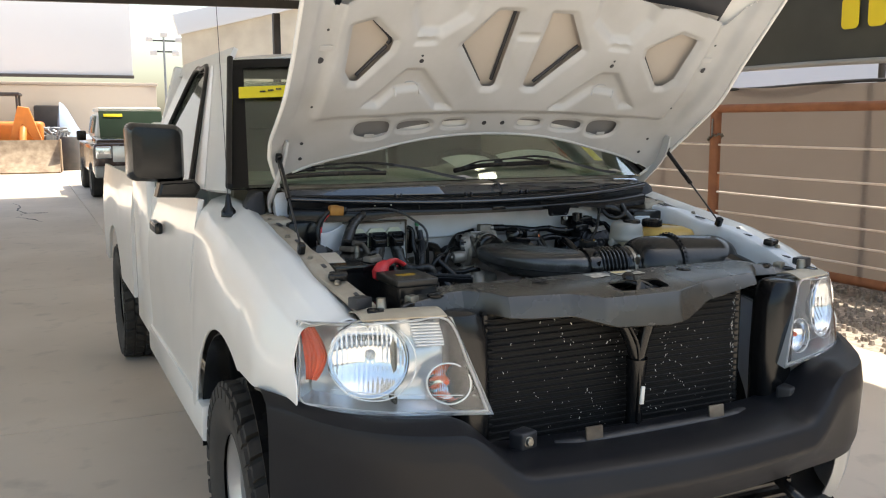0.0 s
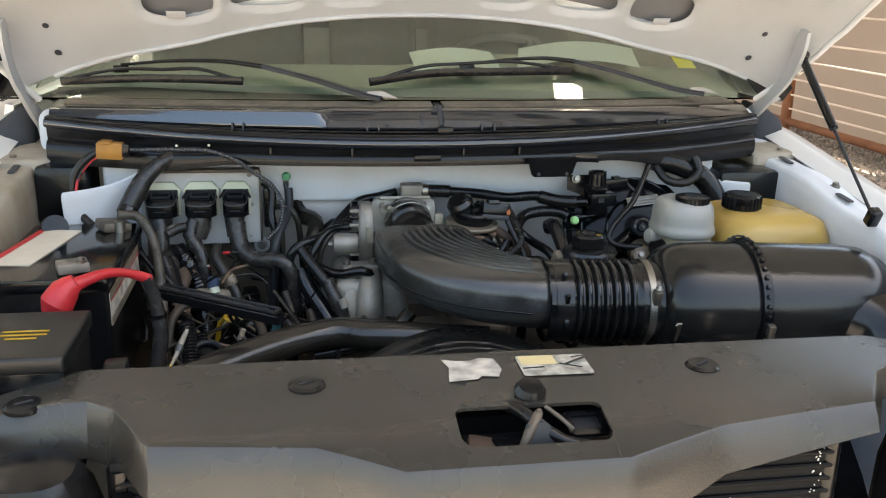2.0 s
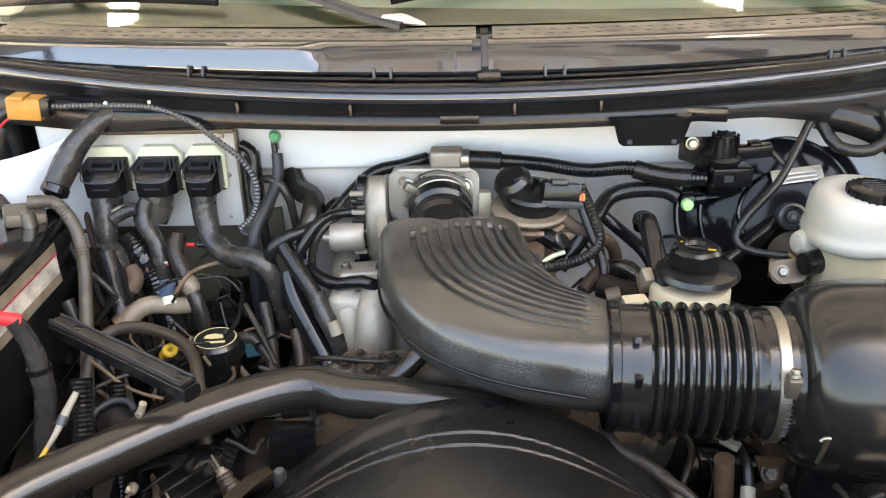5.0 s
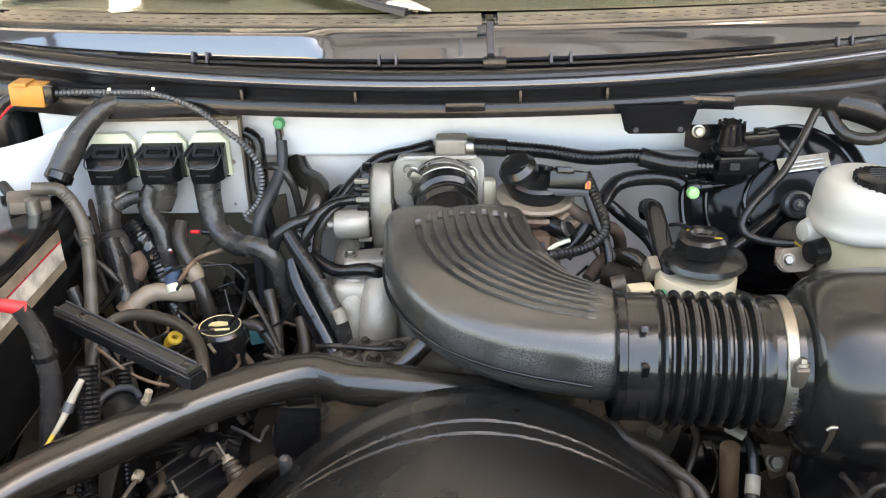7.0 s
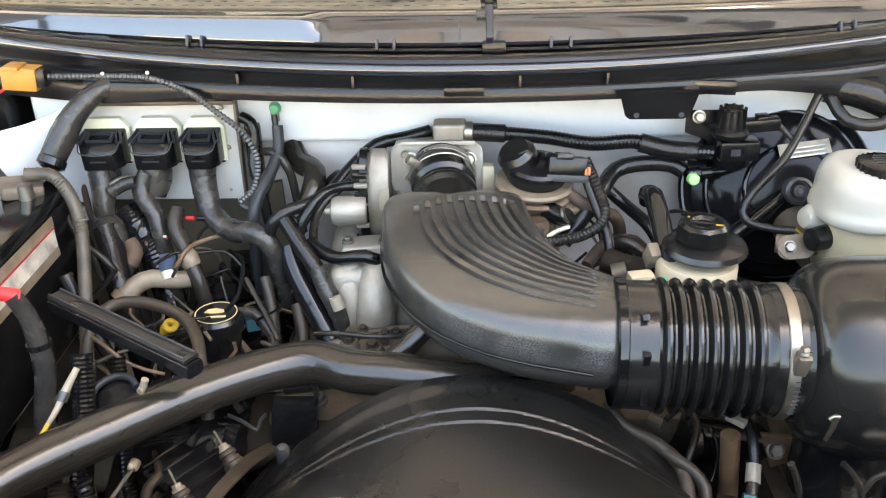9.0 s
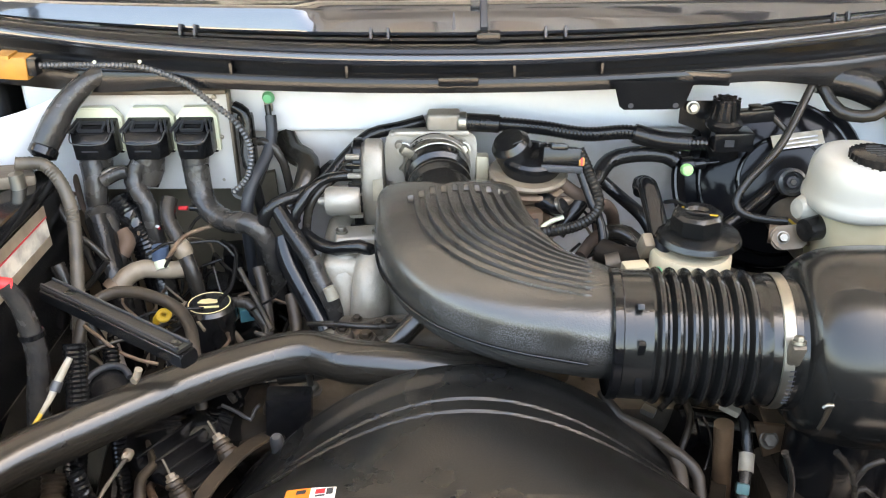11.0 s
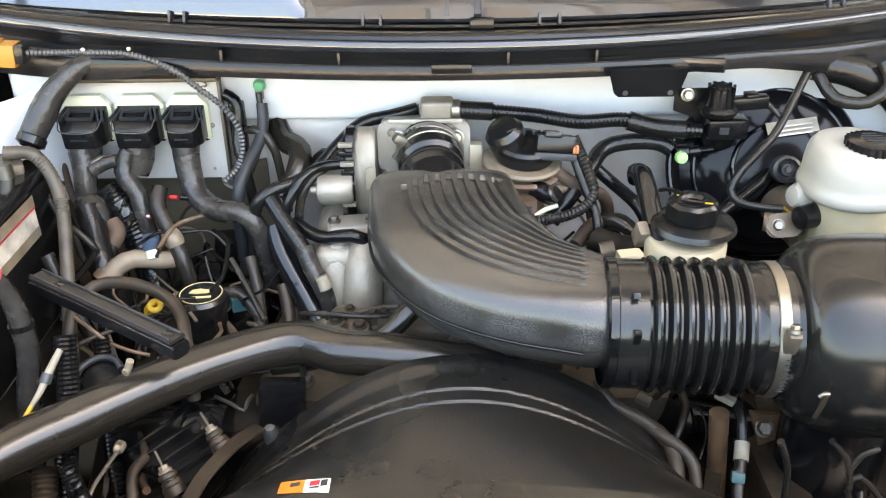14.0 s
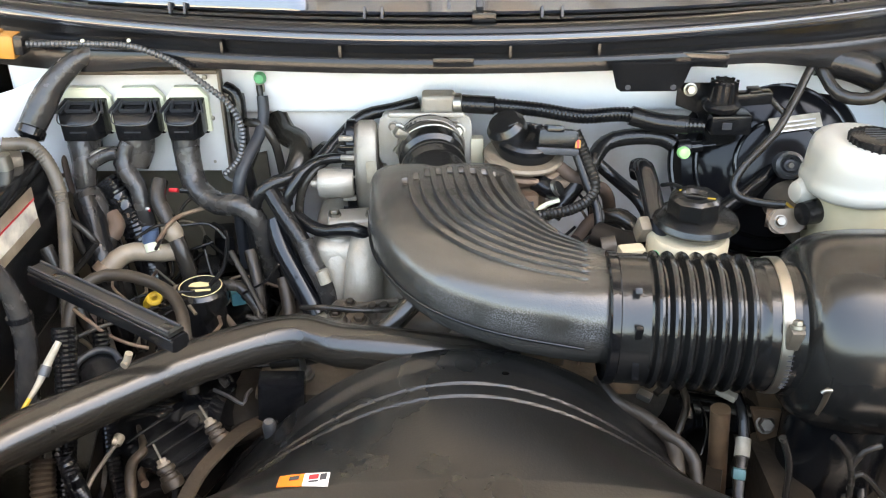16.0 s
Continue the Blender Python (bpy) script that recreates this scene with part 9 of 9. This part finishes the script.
    part("sensor_lead", tube([(-0.219, 0.98, 1.103), (-0.198, 0.96, 1.097), (-0.17, 0.94, 1.099), (-0.139, 0.93, 1.108), (-0.116, 0.933, 1.085), (-0.107, 0.95, 0.987)], 0.009, 12), BLACKP, TRUCK)
    part("sensor_lead", tube([(-0.249, 0.98, 1.137), (-0.23, 0.96, 1.114), (-0.207, 0.94, 1.087), (-0.185, 0.92, 1.051), (-0.173, 0.919, 1.002), (-0.169, 0.935, 0.894)], 0.011, 12), RUBBER, TRUCK)
    part("sensor_lead", tube([(-0.202, 0.93, 1.092), (-0.193, 0.92, 1.068), (-0.181, 0.91, 1.049), (-0.169, 0.91, 1), (-0.164, 0.926, 0.892)], 0.012, 12), TAPE, TRUCK)
    part("plug", tube([(-0.178, 0.9, 1.065), (-0.172, 0.895, 1.049)], 0.008, 12), TAGM, TRUCK)
    part("egr_loom", tube([(0.146, 1, 1.211), (0.159, 0.99, 1.184), (0.171, 0.97, 1.153), (0.164, 0.955, 1.138), (0.138, 0.94, 1.129), (0.105, 0.93, 1.127), (0.079, 0.92, 1.126), (0.056, 0.921, 1.095), (0.046, 0.937, 0.995)], 0.0075, 12, ripple=0.0012), LOOM, TRUCK, "corrugated wire loom")
    part("egr_loom", tube([(0.141, 1, 1.2), (0.151, 0.99, 1.176), (0.162, 0.97, 1.149), (0.173, 0.95, 1.126), (0.174, 0.93, 1.1), (0.175, 0.925, 1.05), (0.175, 0.939, 0.942)], 0.006, 8), RUBBER, TRUCK)
    part("egr_loom", tube([(0.173, 0.96, 1.126), (0.18, 0.95, 1.114), (0.176, 0.94, 1.095), (0.171, 0.939, 1.043), (0.17, 0.954, 0.935)], 0.0045, 8), RUBBER, TRUCK)
    part("bare_wire", tube([(0.14, 0.995, 1.207), (0.146, 0.99, 1.201), (0.146, 0.985, 1.194)], 0.0017, 8), ORANGEC, TRUCK)
    part("bare_wire", tube([(0.143, 0.995, 1.207), (0.149, 0.99, 1.201), (0.148, 0.985, 1.194)], 0.0017, 8), RED, TRUCK)
    part("bare_wire", tube([(0.146, 0.995, 1.207), (0.151, 0.99, 1.201), (0.15, 0.985, 1.194)], 0.0017, 8), ORANGEC, TRUCK)
    part("egr_pipe", tube([(0.125, 1, 1.164), (0.14, 1, 1.152), (0.167, 1, 1.135), (0.19, 1.02, 1.121), (0.207, 1.045, 1.081), (0.214, 1.071, 0.976)], 0.009, 12), RUST, TRUCK, "brown metal pipe")
    part("egr_pipe", tube([(0.11, 0.99, 1.14), (0.141, 1, 1.138), (0.166, 1.02, 1.128), (0.185, 1.045, 1.091), (0.192, 1.071, 0.988)], 0.007, 12), BROWNM, TRUCK)
    part("vacuum_elbow", tube([(0.092, 0.98, 1.149), (0.104, 0.975, 1.147), (0.116, 0.965, 1.144), (0.125, 0.96, 1.15)], [0.011, 0.013, 0.012, 0.01], 12), RUBBER, TRUCK, "black vacuum elbow")
    part("elbow_clamp", tube([(0.118, 0.958, 1.15), (0.121, 0.957, 1.152)], 0.011, 12), STEEL, TRUCK)
    part("vacuum_rod", tube([(0.096, 0.95, 1.123), (0.108, 0.955, 1.129), (0.125, 0.96, 1.133)], 0.003, 8), CREAM, TRUCK)
    part("dark_hose", tube([(0.178, 1.06, 1.15), (0.21, 1.05, 1.124), (0.24, 1, 1.109), (0.252, 0.989, 1.073), (0.257, 1.001, 0.97)], 0.009, 12), RUBBER, TRUCK, "dark rubber hose")
    part("dark_hose", tube([(0.182, 0.98, 1.099), (0.206, 0.97, 1.104), (0.225, 0.95, 1.097), (0.235, 0.92, 1.084), (0.242, 0.908, 1.044), (0.245, 0.919, 0.941)], 0.011, 12), HOSE, TRUCK)
    part("dark_hose", tube([(0.149, 0.95, 1.081), (0.174, 0.98, 1.095), (0.212, 1, 1.093), (0.234, 1.022, 1.062), (0.243, 1.046, 0.961)], 0.008, 12), RUST, TRUCK)
    part("bracket_arm", tube([(0.169, 0.92, 1.105), (0.194, 0.9, 1.104), (0.218, 0.88, 1.111)], 0.016, 12), GRIME, TRUCK)
    part("bracket_arm", tube([(0.17, 0.88, 1.107), (0.187, 0.88, 1.111)], 0.012, 12), ALUD, TRUCK)
    part("brake_rod", tube([(0.338, 1, 1.087), (0.382, 1.02, 1.111), (0.432, 1.05, 1.141)], 0.013, 12), BLACKP, TRUCK, "black brake rod cover")
    part("brake_line", tube([(0.382, 0.93, 1.122), (0.407, 0.92, 1.123), (0.424, 0.91, 1.128)], 0.012, 12), BROWNM, TRUCK)
    part("brake_line", tube([(0.396, 0.92, 1.127), (0.403, 0.915, 1.118)], 0.004, 8), STEEL, TRUCK)
    part("sensor_wire", tube([(0.457, 1.06, 1.279), (0.431, 1.03, 1.243), (0.402, 1, 1.208), (0.358, 0.97, 1.175), (0.345, 0.96, 1.152), (0.354, 0.95, 1.14), (0.38, 0.94, 1.137), (0.404, 0.93, 1.139)], 0.0055, 8), LOOM, TRUCK, "thin looped sensor wire")
    part("sensor_wire", tube([(0.404, 0.93, 1.142), (0.412, 0.925, 1.136)], 0.0018, 8), YELLOW, TRUCK)
    part("vacuum_lead", tube([(0.393, 1.03, 1.247), (0.411, 1.03, 1.232), (0.42, 1.02, 1.224)], 0.004, 8), LOOM, TRUCK)
    part("cap_wire", tube([(0.239, 0.9, 1.181), (0.247, 0.88, 1.191), (0.255, 0.86, 1.194)], 0.0025, 8), BLACKP, TRUCK)
    part("wire_ring", tube([(-0.339, 0.66, 1.108), (-0.343, 0.66, 1.098), (-0.345, 0.655, 1.096)], 0.004, 8), TANPIPE, TRUCK)
    part("hose_ring", tube([(-0.347, 0.6, 1.046), (-0.343, 0.6, 1.044)], 0.004, 12), TANPIPE, TRUCK)
    part("wire_loom", tube([(-0.411, 0.62, 1.009), (-0.406, 0.615, 0.998), (-0.401, 0.61, 0.98), (-0.395, 0.614, 0.927), (-0.392, 0.631, 0.817)], 0.01, 12, ripple=0.0014), BLACKP, TRUCK)


def front_corners():
    """Brackets, studs and leads that show under the top hose and under the air filter."""
    br = part("belt_bracket", box((0.10, 0.082, 0.012), (-0.322, 0.695, 0.955), (0, 0, -36), 0.003), BLACKP, TRUCK, "black ribbed belt tensioner bracket")
    for i in range(4):
        part("bracket_rib", box((0.006, 0.08, 0.012), Vector((-0.322, 0.695, 0.966)) + Vector((0.81, -0.59, 0)) * (-0.036 + 0.024 * i), (0, 0, -36), 0.002), GLOSSP, br)
    for p, w in (((-0.279, 0.697, 0.98), (-0.55, 0.5, 0.65)), ((-0.316, 0.637, 0.975), (-0.45, 0.45, 0.75))):
        q = part("bracket_boss", lathe([(0, 0.003), (0.009, 0.003), (0.0102, 0.001), (0.0102, -0.002), (0.008, -0.003), (0.008, -0.005), (0.0102, -0.006), (0.0102, -0.01), (0.012, -0.012), (0.012, -0.022), (0, -0.022)], axis(p, w), 24), DKBROWN, TRUCK, "tan stacked washers on a bracket boss")
        bolt(Vector(p) + Vector(w).normalized() * 0.006, w, 0.0055, q, TANPIPE)
        part("stud", tube([Vector(p), Vector(p) + Vector(w).normalized() * 0.03], 0.0014, 8), ALUD, q)
    st = part("tension_stud", tube([(-0.383, 0.68, 0.973), (-0.389, 0.655, 0.97), (-0.395, 0.63, 0.965), (-0.40, 0.605, 0.95)], 0.0026, 10, 0.0016, ripple=0.0006), ALUD, TRUCK, "threaded tension stud with tan nut")
    part("nut", lathe([(0, 0.006), (0.005, 0.006), (0.0062, 0.004), (0.0062, -0.004), (0.005, -0.006), (0, -0.006)], axis((-0.382, 0.684, 0.975), (0.25, 1, 0.35)), 12), TANPIPE, st)
    part("cast_lobe", tube([(-0.372, 0.719, 0.965), (-0.358, 0.69, 0.968), (-0.352, 0.674, 0.968), (-0.359, 0.659, 0.966), (-0.358, 0.642, 0.96), (-0.348, 0.61, 0.94)], [0.0025, 0.0045, 0.0055, 0.006, 0.0065, 0.006], 10), DKBROWN, TRUCK)
    strap = [Vector(p) for p in ((-0.232, 0.715, 0.975), (-0.248, 0.69, 0.98), (-0.263, 0.662, 0.98), (-0.279, 0.63, 0.975), (-0.29, 0.595, 0.965))]
    part("flat_strap", sweep(bmesh.new(), spline(strap, 0.008), lambda s, i: [(-0.008, -0.002), (0.008, -0.002), (0.009, 0.0), (0.008, 0.002), (-0.008, 0.002), (-0.009, 0.0)]), DKBROWN, TRUCK)
    part("linkage_arm", tube([(-0.292, 0.76, 0.985), (-0.27, 0.744, 0.987), (-0.253, 0.733, 0.985), (-0.252, 0.75, 0.985), (-0.25, 0.767, 0.98)], 0.0022, 10), GREYLOOM, TRUCK)
    part("rubber_cap", lathe([(0, 0.006), (0.005, 0.005), (0.007, 0.002), (0.008, -0.004), (0.008, -0.02), (0, -0.02)], axis((-0.215, 0.692, 0.99), (0, -0.2, 1)), 20), GREYLOOM, TRUCK)
    part("wire_loom", tube([(-0.425, 0.66, 1.0), (-0.418, 0.64, 0.985), (-0.40, 0.61, 0.955), (-0.39, 0.58, 0.92)], 0.0085, 12, 0.0016, ripple=0.0016), GLOSSP, TRUCK, "black ribbed loom")
    part("wire_loom", tube([(-0.445, 0.64, 0.985), (-0.44, 0.615, 0.96), (-0.43, 0.59, 0.92)], 0.014, 14, 0.002, ripple=0.002), DKBROWN, TRUCK, "dusty ribbed boot")
    lw = part("capped_lead", tube([(-0.428, 0.70, 1.095), (-0.436, 0.683, 1.08), (-0.443, 0.668, 1.065), (-0.449, 0.654, 1.056)], [0.0035, 0.0045, 0.0035, 0.0025], 12), TAGM, TRUCK, "beige lead with yellow tip")
    part("lead_collar", tube([(-0.437, 0.681, 1.078), (-0.44, 0.674, 1.07)], 0.006, 12), GREYLOOM, lw)
    part("lead_tip", tube([(-0.449, 0.654, 1.056), (-0.456, 0.641, 1.045)], 0.0025, 10), YELLOW, lw)
    # a half-round guard behind the trough
    g = part("battery_guard", lathe([(0, 0.012), (0.022, 0.012), (0.026, 0.009), (0.027, 0.0), (0.027, -0.05), (0, -0.05)], axis((-0.402, 0.728, 1.03), (0.1, -0.45, 0.9)), 32), BLACKP, TRUCK, "black rounded terminal guard")
    part("guard_lip", tube([(-0.43, 0.713, 1.045), (-0.424, 0.728, 1.052), (-0.408, 0.74, 1.056), (-0.39, 0.738, 1.055), (-0.38, 0.727, 1.05)], 0.004, 10), BUMPERP, g)
    # hardware on the timing cover's top
    cover = bpy.data.objects["timing_cover"]
    for p, r in zip([(-0.155, 0.842, 1.04), (-0.125, 0.829, 1.04), (-0.111, 0.857, 1.04), (-0.097, 0.857, 1.04), (-0.14, 0.868, 1.04)], (0.006, 0.007, 0.005, 0.006, 0.005)):
        q = Vector((p[0], p[1], 1.03))
        part("cover_boss", lathe([(0, 0.006), (r * 1.7, 0.006), (r * 1.9, 0.004), (r * 2.3, -0.004), (0, -0.004)], axis(q, (0, -0.1, 1)), 20), ALUD, cover)
        bolt(q + Vector((0, 0, 0.006)), (0, -0.1, 1), r, cover, DKBROWN)
    part("cover_rib", tube([(-0.165, 0.835, 1.03), (-0.134, 0.865, 1.032), (-0.082, 0.883, 1.03)], 0.004, 10), ALUD, cover)
    part("cover_lead", tube([(-0.20, 0.86, 1.035), (-0.165, 0.842, 1.046), (-0.12, 0.838, 1.044), (-0.07, 0.85, 1.04)], 0.0035, 10), LOOM, cover)
    # under the air filter
    part("dusty_loom", tube([(0.148, 0.723, 1.03), (0.163, 0.693, 1.02), (0.197, 0.689, 1.0), (0.222, 0.67, 0.985), (0.224, 0.639, 0.97), (0.219, 0.61, 0.95)], [0.006, 0.007, 0.008, 0.0085, 0.008], 14), DUSTLOOM, TRUCK, "brown dusty taped loom")
    part("dusty_loom", tube([(0.205, 0.682, 0.995), (0.22, 0.668, 0.992), (0.233, 0.66, 0.985), (0.243, 0.645, 0.975), (0.243, 0.62, 0.95)], [0.006, 0.007, 0.0075, 0.006], 12), DUSTLOOM, TRUCK)
    part("dusty_loom", tube([(0.17, 0.70, 1.0), (0.19, 0.68, 0.975), (0.205, 0.655, 0.955), (0.208, 0.62, 0.93)], 0.007, 12), LOOM, TRUCK)
    part("curled_hose", tube([(0.222, 0.75, 0.985), (0.238, 0.762, 0.992), (0.25, 0.762, 0.992), (0.255, 0.74, 0.985), (0.248, 0.718, 0.98), (0.236, 0.70, 0.96)], 0.0042, 12), DKBROWN, TRUCK)
    part("lead_arc", tube([(0.262, 0.775, 0.965), (0.271, 0.765, 0.97), (0.276, 0.74, 0.97), (0.274, 0.708, 0.965), (0.262, 0.685, 0.95)], 0.0016, 8), LOOM, TRUCK)
    part("lead_arc", tube([(0.352, 0.68, 0.96), (0.347, 0.655, 0.96), (0.342, 0.633, 0.958), (0.33, 0.61, 0.95)], 0.0012, 8), STEEL, TRUCK)
    part("harness_clip", box((0.016, 0.012, 0.008), (0.199, 0.712, 1.012), (0, 10, -30), 0.002), STEEL, TRUCK)
    part("rusty_plate", box((0.018, 0.16, 0.01), (0.292, 0.72, 0.925), (-6, 0, -19), 0.003), DKBROWN, TRUCK, "rusty bracket plate")
    h = part("sensor_harness", tube([(0.288, 0.70, 1.035), (0.301, 0.697, 1.01), (0.303, 0.678, 0.985), (0.297, 0.657, 0.97), (0.291, 0.64, 0.957), (0.285, 0.61, 0.93)], [0.0055, 0.0062, 0.0066, 0.007, 0.006], 12), LOOM, TRUCK, "sensor lead with pale tag and teal plug")
    part("harness_tag", tube([(0.3015, 0.674, 0.983), (0.297, 0.658, 0.971)], 0.0082, 14), TAGM, h)
    part("teal_plug", box((0.014, 0.02, 0.012), (0.291, 0.644, 0.961), (-35, 0, -15), 0.003), TEALD, h)
    part("plug_head", box((0.022, 0.01, 0.008), (0.2795, 0.6865, 1.034), (0, 8, -38), 0.002), TAGM, h)
    part("rusty_mount", tube([(0.335, 0.775, 0.945), (0.35, 0.775, 0.952), (0.364, 0.762, 0.95), (0.352, 0.748, 0.946), (0.337, 0.746, 0.942)], [0.004, 0.006, 0.007, 0.006, 0.004], 10), DKBROWN, TRUCK)
    v = part("filter_drain", lathe([(0, -0.006), (0.022, -0.006), (0.03, 0.0), (0.033, 0.01), (0.034, 0.06), (0.05, 0.09), (0, 0.09)], axis((0.396, 0.725, 0.945), (0, 0.0, 1)), 32), RUBBER, TRUCK, "black air filter drain boot")
    part("drain_rim", ring_mesh((0.396, 0.725, 0.945), (0, 0, 1), 0.033, 0.0018), LOOM, v)
    for pts, r in ((((0.395, 0.70, 0.985), (0.401, 0.685, 0.98), (0.407, 0.665, 0.97), (0.406, 0.641, 0.96), (0.40, 0.61, 0.93)), 0.0045), (((0.412, 0.69, 0.985), (0.414, 0.671, 0.98), (0.413, 0.653, 0.965), (0.397, 0.62, 0.94)), 0.0055), (((0.43, 0.69, 0.98), (0.428, 0.665, 0.968), (0.42, 0.64, 0.955), (0.41, 0.60, 0.93)), 0.006)):
        part("plug_lead", tube(pts, r, 12), RUBBER, TRUCK)
    part("lead_ferrule", tube([(0.4045, 0.673, 0.975), (0.4055, 0.669, 0.972)], 0.005, 12), STEEL, TRUCK)
    part("fender_bracket", box((0.045, 0.13, 0.008), (0.44, 0.70, 0.925), (0, 14, -20), 0.003), DKBROWN, TRUCK, "dull brown fender bracket")
    cc = part("filter_latch", tube([(0.334, 0.585, 1.118), (0.332, 0.585, 1.103), (0.328, 0.585, 1.089)], [0.003, 0.0025, 0.002], 10), DKBROWN, TRUCK)
    part("latch_loop", tube([(0.327, 0.583, 1.115), (0.33, 0.583, 1.118), (0.336, 0.583, 1.118)], 0.0018, 8), STEEL, cc)


cowl(), firewall(), control_module(), intake(), throttle(), right_side(), left_side(), cooling(), depths(), clutter(), front_corners()
